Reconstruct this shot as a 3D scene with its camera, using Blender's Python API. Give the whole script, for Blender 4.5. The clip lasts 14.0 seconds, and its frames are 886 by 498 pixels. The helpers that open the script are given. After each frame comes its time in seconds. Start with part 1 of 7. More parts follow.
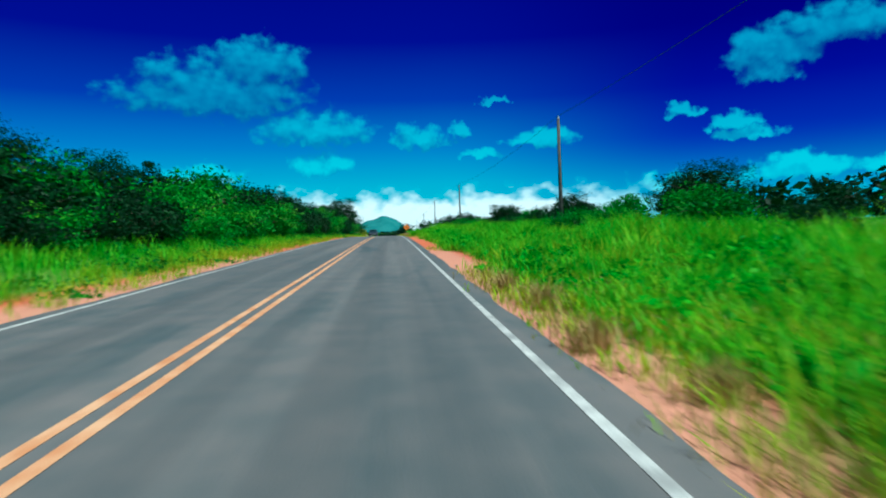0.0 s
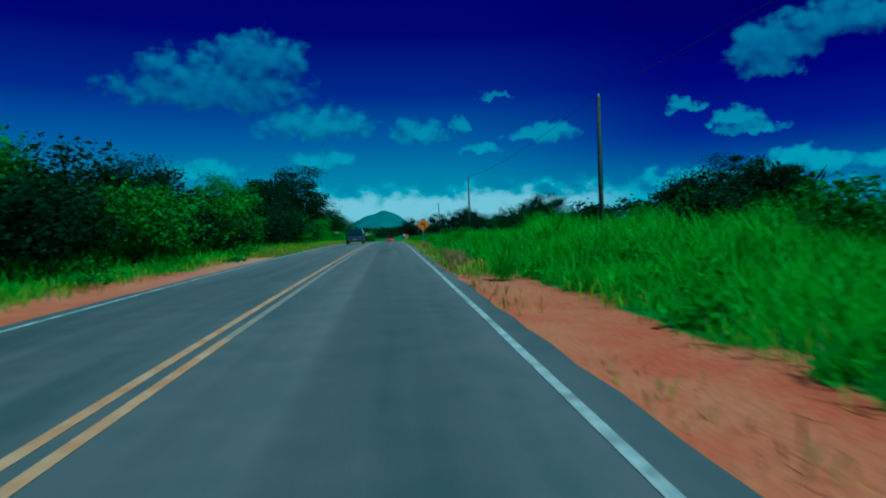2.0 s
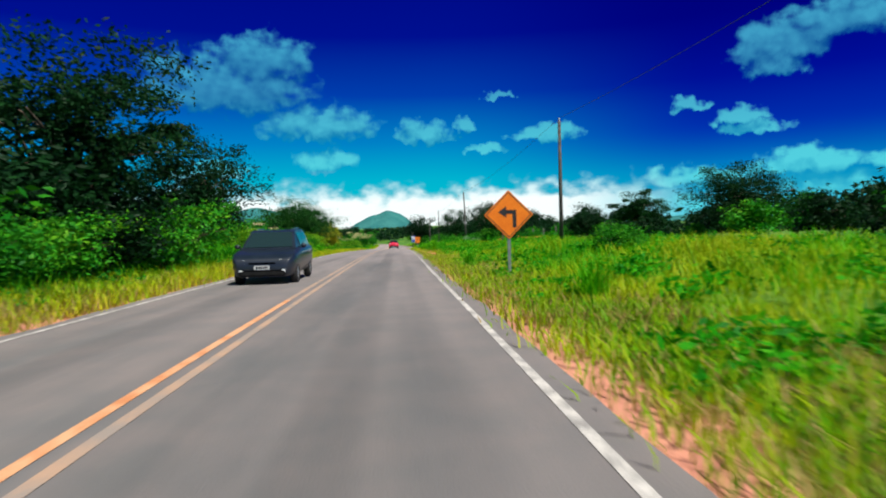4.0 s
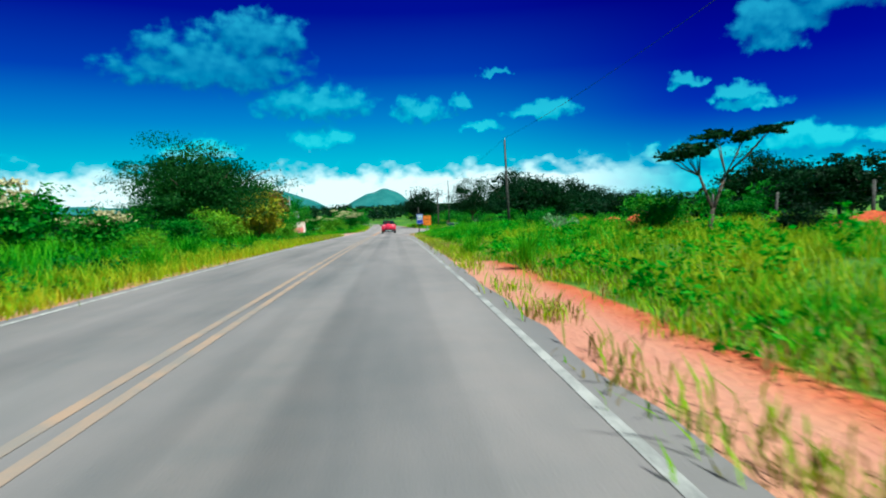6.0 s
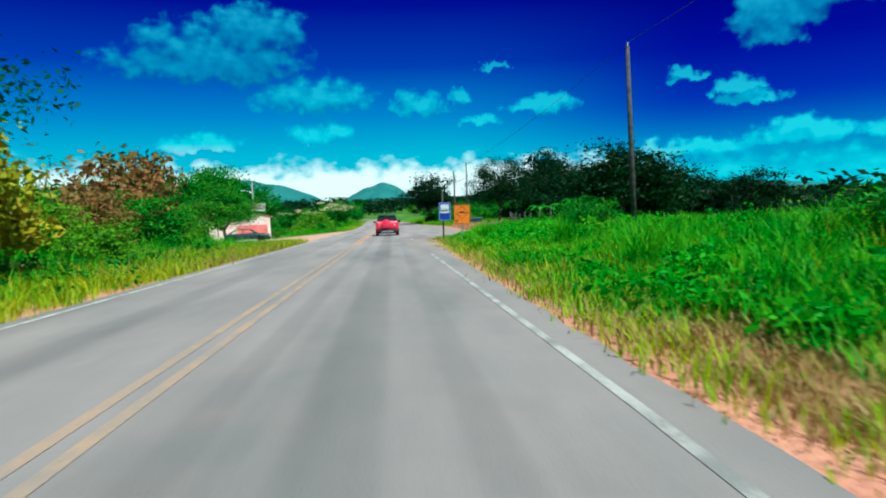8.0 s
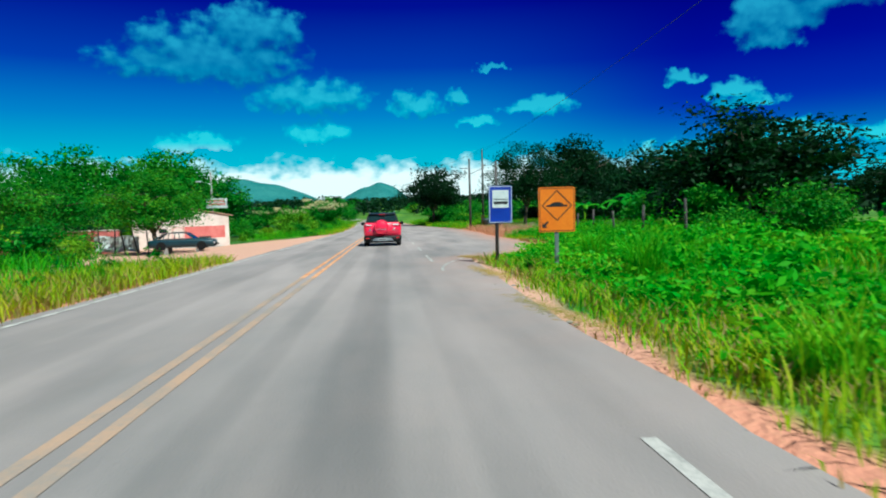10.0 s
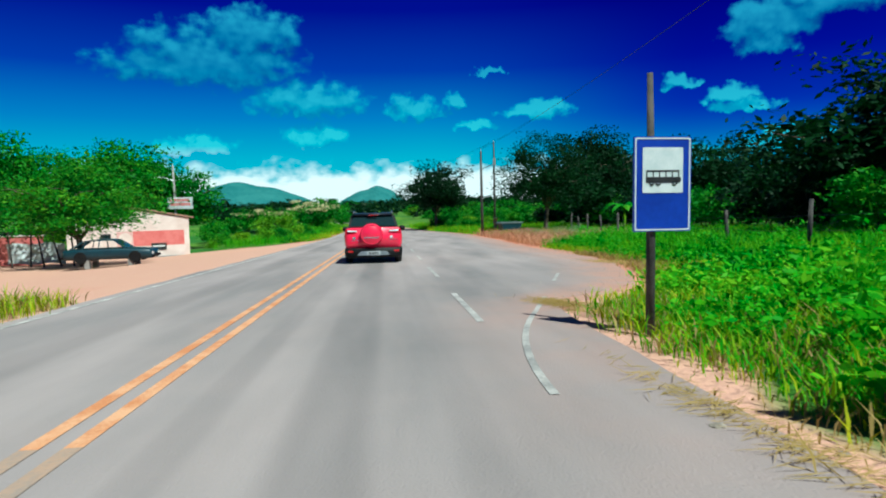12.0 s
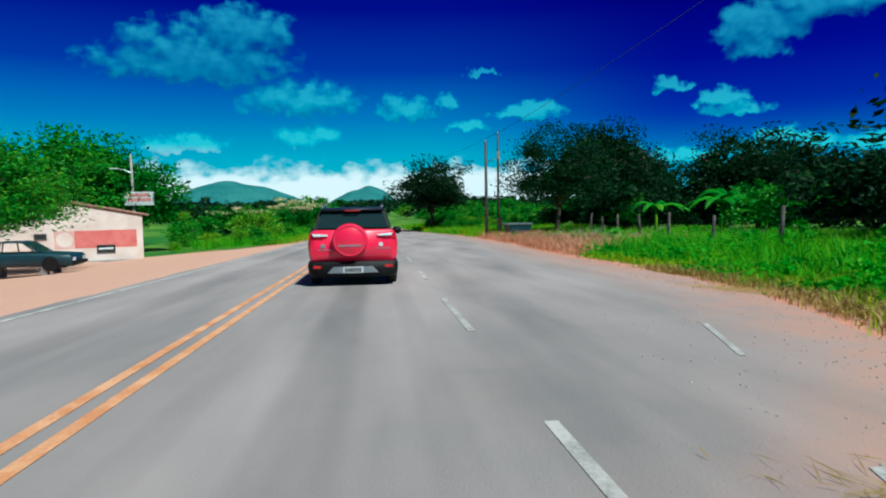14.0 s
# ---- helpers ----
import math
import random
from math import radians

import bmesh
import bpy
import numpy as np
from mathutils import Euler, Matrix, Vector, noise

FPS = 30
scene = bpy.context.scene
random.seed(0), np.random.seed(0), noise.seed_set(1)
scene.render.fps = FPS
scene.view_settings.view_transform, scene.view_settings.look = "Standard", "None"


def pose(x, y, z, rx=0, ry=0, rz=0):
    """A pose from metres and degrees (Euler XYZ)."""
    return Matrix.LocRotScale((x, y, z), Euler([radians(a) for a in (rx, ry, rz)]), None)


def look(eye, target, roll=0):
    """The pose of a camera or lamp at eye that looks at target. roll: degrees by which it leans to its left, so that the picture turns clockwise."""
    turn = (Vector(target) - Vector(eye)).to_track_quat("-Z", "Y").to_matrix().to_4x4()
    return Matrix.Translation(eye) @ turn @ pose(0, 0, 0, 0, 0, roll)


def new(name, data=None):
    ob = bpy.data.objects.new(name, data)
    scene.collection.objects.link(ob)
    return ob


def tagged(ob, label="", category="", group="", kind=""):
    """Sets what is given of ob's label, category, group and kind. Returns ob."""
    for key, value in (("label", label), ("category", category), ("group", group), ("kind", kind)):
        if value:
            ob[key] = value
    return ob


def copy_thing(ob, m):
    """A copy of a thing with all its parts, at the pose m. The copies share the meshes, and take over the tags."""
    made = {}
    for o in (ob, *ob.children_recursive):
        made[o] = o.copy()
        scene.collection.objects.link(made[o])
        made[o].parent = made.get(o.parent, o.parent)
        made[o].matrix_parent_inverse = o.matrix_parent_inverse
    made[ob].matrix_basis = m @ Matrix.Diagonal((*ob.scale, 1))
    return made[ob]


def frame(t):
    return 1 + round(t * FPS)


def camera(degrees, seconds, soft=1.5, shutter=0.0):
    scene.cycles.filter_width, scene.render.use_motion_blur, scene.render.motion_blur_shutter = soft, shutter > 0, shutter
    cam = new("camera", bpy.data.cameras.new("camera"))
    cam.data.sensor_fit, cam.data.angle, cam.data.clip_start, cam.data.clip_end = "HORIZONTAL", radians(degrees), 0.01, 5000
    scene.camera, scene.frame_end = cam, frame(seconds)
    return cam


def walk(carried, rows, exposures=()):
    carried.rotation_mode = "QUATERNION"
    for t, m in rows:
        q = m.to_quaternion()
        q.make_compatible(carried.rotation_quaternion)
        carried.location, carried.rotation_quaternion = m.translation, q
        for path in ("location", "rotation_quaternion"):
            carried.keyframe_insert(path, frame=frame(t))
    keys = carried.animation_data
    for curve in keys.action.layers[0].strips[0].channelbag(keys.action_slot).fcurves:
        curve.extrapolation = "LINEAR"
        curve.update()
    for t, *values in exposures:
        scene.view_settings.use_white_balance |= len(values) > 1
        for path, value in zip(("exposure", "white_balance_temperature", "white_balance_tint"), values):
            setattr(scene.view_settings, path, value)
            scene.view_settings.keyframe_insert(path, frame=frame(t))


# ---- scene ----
# ---- the camera and its drive along the road (x to the right, y ahead) ----
cam = camera(68.5, 14.0, soft=2.0, shutter=0.14)
# seconds, x, y, z, pitch, roll, yaw
ROWS = [
    (0, 0, 0, 1.28, -1.68, 1.54, -4.54),
    (0.5, 0, 17, 1.484, -1.97, 1.38, -4.52),
    (1, 0, 33.8, 1.684, -1.92, 1.5, -4.55),
    (1.5, 0, 50, 1.826, -1.82, 1.42, -4.51),
    (2, 0, 64.5, 1.894, -2.11, 1.5, -4.5),
    (2.1, 0, 67.27, 1.901, -2.06, 1.42, -4.21),
    (2.2, 0, 70.02, 1.905, -1.91, 1.33, -4.28),
    (2.3, 0, 72.7, 1.907, -2.5, 1.25, -5.28),
    (2.4, 0, 75.31, 1.908, -4.23, 1.16, -6.55),
    (2.5, 0, 77.8, 1.907, -5.21, 1.08, -6.8),
    (2.6, 0, 80.16, 1.904, -5.11, 1.15, -6.11),
    (2.8, 0, 84.57, 1.895, -4.89, 1.3, -6.33),
    (3, 0, 88.8, 1.881, -4.75, 1.45, -6.21),
    (3.2, 0, 92.95, 1.863, -4.32, 1.44, -5.87),
    (3.4, 0, 96.99, 1.841, -3.94, 1.43, -5.53),
    (3.5, 0, 99, 1.828, -3.79, 1.43, -5.24),
    (3.6, 0, 101.01, 1.815, -3.45, 1.42, -4.95),
    (3.7, 0, 103, 1.8, -2.01, 1.42, -4.26),
    (5.8, 0.055, 145.753, 1.194, -3.878, 2.106, -4.186),
    (6, 0.055, 149.253, 1.125, -4.018, 1.886, -4.416),
    (6.2, 0.025, 152.76, 1.053, -4.197, 1.891, -4.58),
    (6.5, -0.019, 157.821, 0.943, -3.941, 1.909, -4.33),
    (6.8, -0.064, 162.683, 0.831, -3.384, 1.866, -3.541),
    (7, -0.094, 165.79, 0.757, -3.093, 1.841, -3.414),
    (7.2, -0.102, 168.831, 0.681, -3.095, 1.851, -3.437),
    (7.3, -0.107, 170.316, 0.643, -3.076, 1.856, -3.598),
    (7.5, -0.115, 173.217, 0.567, -3.809, 1.876, -4.851),
    (7.8, -0.127, 177.423, 0.454, -4.412, 1.901, -4.545),
    (8, -0.136, 180.144, 0.377, -4.514, 1.911, -4.517),
    (8.2, -0.124, 182.644, 0.306, -3.954, 1.891, -4.567),
    (10.3, -0.219, 201.207, -0.262, -4.609, 1.418, -4.841),
    (10.5, -0.219, 202.907, -0.315, -4.709, 1.398, -4.891),
    (11, -0.143, 205.799, -0.405, -4.836, 1.459, -4.938),
    (11.5, -0.09, 207.856, -0.469, -5.017, 1.294, -5.013),
    (12, -0.121, 209.287, -0.513, -4.14, 1.36, -5.015),
    (12.1, -0.134, 209.557, -0.521, -3.615, 1.251, -5.182),
    (12.2, -0.146, 209.828, -0.53, -2.47, 1.142, -5.11),
    (12.3, -0.158, 210.109, -0.538, -1.704, 1.033, -5.138),
    (12.4, -0.17, 210.379, -0.547, -1.129, 0.924, -5.055),
    (12.5, -0.182, 210.64, -0.555, -0.744, 0.815, -5.133),
    (12.6, -0.171, 210.962, -0.565, -0.893, 0.846, -5.057),
    (12.7, -0.16, 211.285, -0.575, -1.332, 0.867, -5.291),
    (12.8, -0.149, 211.597, -0.585, -2.011, 0.888, -5.216),
    (12.9, -0.138, 211.9, -0.594, -3.071, 0.908, -5.2),
    (13, -0.127, 212.202, -0.603, -4.59, 0.929, -5.314),
    (13.1, -0.119, 212.592, -0.615, -6.181, 0.887, -5.317),
    (13.2, -0.111, 212.982, -0.627, -6.922, 0.855, -5.271),
    (13.3, -0.104, 213.361, -0.639, -7.054, 0.813, -5.334),
    (13.5, -0.088, 214.101, -0.662, -5.666, 0.729, -5.511),
    (13.6, -0.077, 214.57, -0.677, -4.389, 0.766, -5.408),
    (13.7, -0.066, 215.029, -0.691, -3.382, 0.812, -5.355),
    (13.8, -0.055, 215.479, -0.705, -3.075, 0.849, -5.341),
    (13.9, -0.044, 215.938, -0.719, -3.548, 0.886, -5.518),
    (14, -0.033, 216.398, -0.733, -4.1, 0.923, -5.744),
]
walk(cam, [(t, pose(x, y, z, 90 + p, r, w)) for t, x, y, z, p, r, w in ROWS],
     exposures=[(0.0, 0.28, 5150, -14), (0.5, -0.02, 5000, -19), (1.0, -0.62, 4100, -36), (1.5, -0.85, 3650, -42), (2.2, -0.85, 3650, -42), (2.5, -0.4, 4500, -26),
                (2.8, 0.15, 5800, 0), (3.2, 0.28, 6250, 8), (3.7, 0.36, 6400, 9), (6.0, 0.42, 5600, -9), (8.2, 0.38, 5500, -11), (10.5, 0.36, 5650, -8), (12.2, 0.28, 5600, -9),
                (12.6, 0.0, 5300, -12), (13.0, -0.03, 5500, -7), (13.4, 0.0, 5550, -4), (14.0, 0.12, 5500, -6)])

# ---- sky and sun ----
SUN_EL, SUN_AZ = 56.0, 146.0     # degrees; azimuth clockwise from +y, so behind and to the right
sun_dir = Vector((math.sin(radians(SUN_AZ)) * math.cos(radians(SUN_EL)),
                  math.cos(radians(SUN_AZ)) * math.cos(radians(SUN_EL)), math.sin(radians(SUN_EL))))
lamp = bpy.data.lights.new("sun", "SUN")
lamp.energy, lamp.angle, lamp.color = 5.0, radians(0.55), (1.0, 0.95, 0.86)
sun = new("sun", lamp)
sun.matrix_world = look((0, 0, 60), Vector((0, 0, 60)) - sun_dir)

world = bpy.data.worlds.new("sky")
scene.world = world
world.use_nodes = True
wt = world.node_tree
wt.nodes.clear()


def wnode(kind, **props):
    n = wt.nodes.new(kind)
    for k, v in props.items():
        if k == "op":
            n.operation = v
    return n


def wmath(op, a, b=None, c=None):
    n = wnode("ShaderNodeMath", op=op)
    for i, v in enumerate((a, b, c)):
        if v is None:
            continue
        if isinstance(v, (int, float)):
            n.inputs[i].default_value = v
        else:
            wt.links.new(v, n.inputs[i])
    return n.outputs[0]


coord = wnode("ShaderNodeTexCoord")
sep = wnode("ShaderNodeSeparateXYZ")
wt.links.new(coord.outputs["Generated"], sep.inputs[0])
AZ = wmath("MULTIPLY", wmath("ARCTAN2", sep.outputs[0], sep.outputs[1]), 180 / math.pi)
EL = wmath("MULTIPLY", wmath("ARCSINE", sep.outputs[2]), 180 / math.pi)
# fair-weather clouds: azimuth, elevation and half sizes in degrees
CLOUDS = [(-14.2, 12.3, 9.4, 3.0), (-11.0, 14.2, 5.0, 2.3), (-6.6, 9.0, 6.0, 1.9), (-6.0, 5.9, 3.2, 1.3), (2.6, 8.1, 2.9, 1.3),
          (6.5, 8.4, 1.4, 0.9), (9.3, 10.8, 1.4, 0.45), (13.4, 7.6, 3.8, 0.9), (8.0, 6.3, 2.3, 0.6), (31.6, 13.4, 4.4, 2.0),
          (35.8, 14.4, 5.5, 1.8), (31.2, 11.5, 2.8, 1.2), (25.0, 9.0, 1.7, 0.7), (28.8, 7.9, 2.3, 0.9), (30.0, 6.8, 3.0, 0.7),
          (33.3, 4.2, 4.5, 1.3), (25.0, 3.4, 4.5, 1.1), (40.0, 4.0, 4.0, 1.2), (-16.0, 5.0, 4.0, 1.0), (-52, 14, 12, 4), (62, 18, 14, 5),
          (120, 22, 18, 6), (-130, 20, 20, 6), (175, 15, 16, 4)]


def cloud_cover(el):
    """How thick the cloud is at this elevation, and the noise that breaks it up."""
    fld = None
    flat = wnode("ShaderNodeCombineXYZ")
    wt.links.new(AZ, flat.inputs[0])
    wt.links.new(wmath("MULTIPLY", el, 0.8), flat.inputs[1])
    bulge = wnode("ShaderNodeTexNoise")                # swells the outlines into rounded heads
    bulge.inputs["Scale"].default_value, bulge.inputs["Detail"].default_value, bulge.inputs["Roughness"].default_value = 0.75, 4, 0.55
    wt.links.new(flat.outputs[0], bulge.inputs["Vector"])
    rgb = wnode("ShaderNodeSeparateColor")
    wt.links.new(bulge.outputs["Color"], rgb.inputs[0])
    az_w = wmath("ADD", AZ, wmath("MULTIPLY", wmath("SUBTRACT", rgb.outputs[0], 0.5), 3.2))
    el_w = wmath("ADD", el, wmath("MULTIPLY", wmath("SUBTRACT", rgb.outputs[1], 0.5), 2.4))
    for u0, v0, a, b in CLOUDS:
        du = wmath("MULTIPLY", wmath("SUBTRACT", az_w, u0), 1 / a)
        dv = wmath("MULTIPLY", wmath("SUBTRACT", el_w, v0 - 0.45 * b + 0.3), 0.75 / b)
        dv = wmath("MULTIPLY", dv, wmath("MULTIPLY_ADD", wmath("LESS_THAN", dv, 0.0), 1.0, 1.0))      # flatter undersides
        f = wmath("SUBTRACT", 1.0, wmath("ADD", wmath("MULTIPLY", du, du), wmath("MULTIPLY", dv, dv)))
        fld = f if fld is None else wmath("MAXIMUM", fld, f)
    bank = wmath("SUBTRACT", 1.0, wmath("ABSOLUTE", wmath("MULTIPLY", wmath("SUBTRACT", el, 0.3), 1 / 3.9)))
    fld = wmath("MAXIMUM", wmath("MAXIMUM", fld, wmath("MULTIPLY", bank, 1.35)), -1.2)
    plane = wnode("ShaderNodeCombineXYZ")
    wt.links.new(AZ, plane.inputs[0])
    wt.links.new(wmath("MULTIPLY", el, 1.45), plane.inputs[1])
    parts = []
    for scale, detail, rough in ((0.3, 2, 0.45), (0.7, 6, 0.5)):
        n = wnode("ShaderNodeTexNoise")
        n.inputs["Scale"].default_value, n.inputs["Detail"].default_value, n.inputs["Roughness"].default_value = scale, detail, rough
        wt.links.new(plane.outputs[0], n.inputs["Vector"])
        parts.append(wmath("SUBTRACT", n.outputs["Fac"], 0.5))
    puff = None
    for scale, amp in ((0.42, 0.35), (1.0, 0.3)):
        n = wnode("ShaderNodeTexVoronoi")
        n.feature, n.voronoi_dimensions = "SMOOTH_F1", "2D"
        n.inputs["Scale"].default_value, n.inputs["Smoothness"].default_value = scale, 0.6
        wt.links.new(plane.outputs[0], n.inputs["Vector"])
        v = wmath("MULTIPLY", wmath("SUBTRACT", 0.42, n.outputs["Distance"]), amp)
        puff = v if puff is None else wmath("ADD", puff, v)
    soft = wmath("ADD", wmath("MULTIPLY_ADD", parts[0], 1.2, wmath("MULTIPLY_ADD", fld, 1.2, -0.1)), puff)
    return wmath("ADD", soft, wmath("MULTIPLY", parts[1], 1.6)), fld, soft


dens, field, body = cloud_cover(EL)
_, _, above = cloud_cover(wmath("ADD", EL, 0.9))
ramp = wnode("ShaderNodeMapRange")
ramp.interpolation_type = "SMOOTHSTEP"
wt.links.new(dens, ramp.inputs[0])
ramp.inputs[1].default_value, ramp.inputs[2].default_value, ramp.inputs[3].default_value, ramp.inputs[4].default_value = 0.0, 0.85, 0.0, 0.9
near = wnode("ShaderNodeMapRange")
wt.links.new(field, near.inputs[0])
near.inputs[1].default_value, near.inputs[2].default_value = -0.8, 0.0
cover = wmath("MULTIPLY", ramp.outputs[0], near.outputs[0])
lit = wnode("ShaderNodeMapRange")
wt.links.new(wmath("MULTIPLY_ADD", dens, 0.2, wmath("SUBTRACT", body, above)), lit.inputs[0])
lit.inputs[1].default_value, lit.inputs[2].default_value = -0.3, 0.85
puffs = lit.outputs[0]
sky = wnode("ShaderNodeTexSky")
sky.sky_type, sky.sun_disc = "NISHITA", False
sky.sun_elevation, sky.sun_rotation = radians(SUN_EL), radians(SUN_AZ)
sky.altitude, sky.air_density, sky.dust_density, sky.ozone_density = 300, 1.0, 0.25, 3.0
deep = wnode("ShaderNodeHueSaturation")
deep.inputs["Saturation"].default_value = 1.28
wt.links.new(sky.outputs[0], deep.inputs["Color"])
gam = wnode("ShaderNodeGamma")
gam.inputs[1].default_value = 5.0
norm = wnode("ShaderNodeVectorMath", op="MULTIPLY")
norm.inputs[1].default_value = (0.16, 0.16, 0.16)
wt.links.new(deep.outputs[0], norm.inputs[0])
cap = wnode("ShaderNodeVectorMath", op="MINIMUM")
cap.inputs[1].default_value = (1.1, 1.1, 1.1)
wt.links.new(norm.outputs[0], cap.inputs[0])
wt.links.new(cap.outputs[0], gam.inputs[0])
gain = wnode("ShaderNodeMix")
gain.data_type, gain.blend_type = "RGBA", "MULTIPLY"
gain.inputs[0].default_value = 1.0
wt.links.new(gam.outputs[0], gain.inputs[6])
gain.inputs[7].default_value = (0.9, 5.8, 4.9, 1)
# turquoise haze towards the horizon, all round
thin = wnode("ShaderNodeMapRange")
thin.interpolation_type = "SMOOTHSTEP"
wt.links.new(EL, thin.inputs[0])
thin.inputs[1].default_value, thin.inputs[2].default_value, thin.inputs[3].default_value, thin.inputs[4].default_value = 12.0, 1.5, 0.0, 0.85
high = wnode("ShaderNodeMapRange")
high.interpolation_type = "SMOOTHSTEP"
wt.links.new(EL, high.inputs[0])
high.inputs[1].default_value, high.inputs[2].default_value, high.inputs[3].default_value, high.inputs[4].default_value = 7.0, 23.0, 1.0, 0.29
deeper = wnode("ShaderNodeVectorMath", op="SCALE")
wt.links.new(gain.outputs[2], deeper.inputs[0])
wt.links.new(high.outputs[0], deeper.inputs["Scale"])
haze = wnode("ShaderNodeMix")
haze.data_type = "RGBA"
wt.links.new(thin.outputs[0], haze.inputs[0])
wt.links.new(deeper.outputs[0], haze.inputs[6])
haze.inputs[7].default_value = (0.12, 3.9, 5.0, 1)
# the clear sky deepens from turquoise at the horizon to ultramarine, then greys overhead
deepen = wnode("ShaderNodeValToRGB")
wt.links.new(wmath("MULTIPLY", EL, 1 / 40), deepen.inputs[0])
# last stop: unseen upper sky, greyed so that shadows come out less blue
STOPS = [(0.0, (0.06, 4.2, 4.6)), (0.1, (0.03, 3.4, 4.7)), (0.18, (0.0, 1.7, 4.2)), (0.28, (0.0, 0.38, 3.2)), (0.4, (0.0, 0.04, 2.2)), (0.66, (0.0, 0.005, 1.5)), (0.95, (0.12, 0.32, 0.62))]
while len(deepen.color_ramp.elements) < len(STOPS):
    deepen.color_ramp.elements.new(0.9)
for e, (pos, col) in zip(deepen.color_ramp.elements, STOPS):
    e.position, e.color = pos, (*col, 1)
# bluer to the right: windscreen glare paling the left, put into the sky colour
veil_edge = wnode("ShaderNodeMapRange")
veil_edge.interpolation_type = "SMOOTHSTEP"
wt.links.new(AZ, veil_edge.inputs[0])
veil_edge.inputs[1].default_value, veil_edge.inputs[2].default_value, veil_edge.inputs[3].default_value, veil_edge.inputs[4].default_value = 3.0, 27.0, 0.0, 1.0
bluer = wnode("ShaderNodeMix")
bluer.data_type, bluer.blend_type = "RGBA", "MULTIPLY"
over = wnode("ShaderNodeMapRange")
over.interpolation_type = "SMOOTHSTEP"
wt.links.new(EL, over.inputs[0])
over.inputs[1].default_value, over.inputs[2].default_value, over.inputs[3].default_value, over.inputs[4].default_value = 1.5, 8.0, 0.35, 1.0
wt.links.new(wmath("MULTIPLY", veil_edge.outputs[0], over.outputs[0]), bluer.inputs[0])
wt.links.new(deepen.outputs[0], bluer.inputs[6])
bluer.inputs[7].default_value = (0.3, 0.08, 0.75, 1)
air = wnode("ShaderNodeMix")
air.data_type = "RGBA"
air.inputs[0].default_value = 0.95
wt.links.new(haze.outputs[2], air.inputs[6])
wt.links.new(bluer.outputs[2], air.inputs[7])
# cloud colour: bright tops, bluish hollows, whiter towards the horizon
tone = wnode("ShaderNodeMix")
tone.data_type = "RGBA"
wt.links.new(puffs, tone.inputs[0])
hollow = wnode("ShaderNodeMix")                 # hollows take the colour of the air in front of them
hollow.data_type = "RGBA"
upper = wnode("ShaderNodeMapRange")
wt.links.new(EL, upper.inputs[0])
upper.inputs[1].default_value, upper.inputs[2].default_value = 5.0, 11.5
wt.links.new(upper.outputs[0], hollow.inputs[0])
hollow.inputs[6].default_value, hollow.inputs[7].default_value = (0.12, 2.7, 4.3, 1), (0.05, 0.8, 2.5, 1)
wt.links.new(hollow.outputs[2], tone.inputs[6])
crown = wnode("ShaderNodeMix")                  # sunlit tops
crown.data_type = "RGBA"
wt.links.new(upper.outputs[0], crown.inputs[0])
crown.inputs[6].default_value, crown.inputs[7].default_value = (0.8, 5.2, 5.8, 1), (0.45, 2.9, 4.5, 1)
wt.links.new(crown.outputs[2], tone.inputs[7])
low = wnode("ShaderNodeMapRange")
wt.links.new(EL, low.inputs[0])
low.inputs[1].default_value, low.inputs[2].default_value, low.inputs[3].default_value, low.inputs[4].default_value = 5.0, 2.2, 0.0, 1.0
white = wnode("ShaderNodeMix")
white.data_type = "RGBA"
clear_side = wnode("ShaderNodeMapRange")        # the bank is thin and bluish towards the right
clear_side.interpolation_type = "SMOOTHSTEP"
wt.links.new(AZ, clear_side.inputs[0])
clear_side.inputs[1].default_value, clear_side.inputs[2].default_value, clear_side.inputs[3].default_value, clear_side.inputs[4].default_value = 13.0, 26.0, 1.0, 0.0
wt.links.new(wmath("MULTIPLY", low.outputs[0], clear_side.outputs[0]), white.inputs[0])
wt.links.new(tone.outputs[2], white.inputs[6])
white.inputs[7].default_value = (8.6, 8.8, 8.6, 1)
both = wnode("ShaderNodeMix")
both.data_type = "RGBA"
wt.links.new(cover, both.inputs[0])
wt.links.new(air.outputs[2], both.inputs[6])
wt.links.new(white.outputs[2], both.inputs[7])
back = wnode("ShaderNodeBackground")
back.inputs["Strength"].default_value = 0.1
wt.links.new(both.outputs[2], back.inputs["Color"])
wout = wnode("ShaderNodeOutputWorld")
wt.links.new(back.outputs[0], wout.inputs[0])


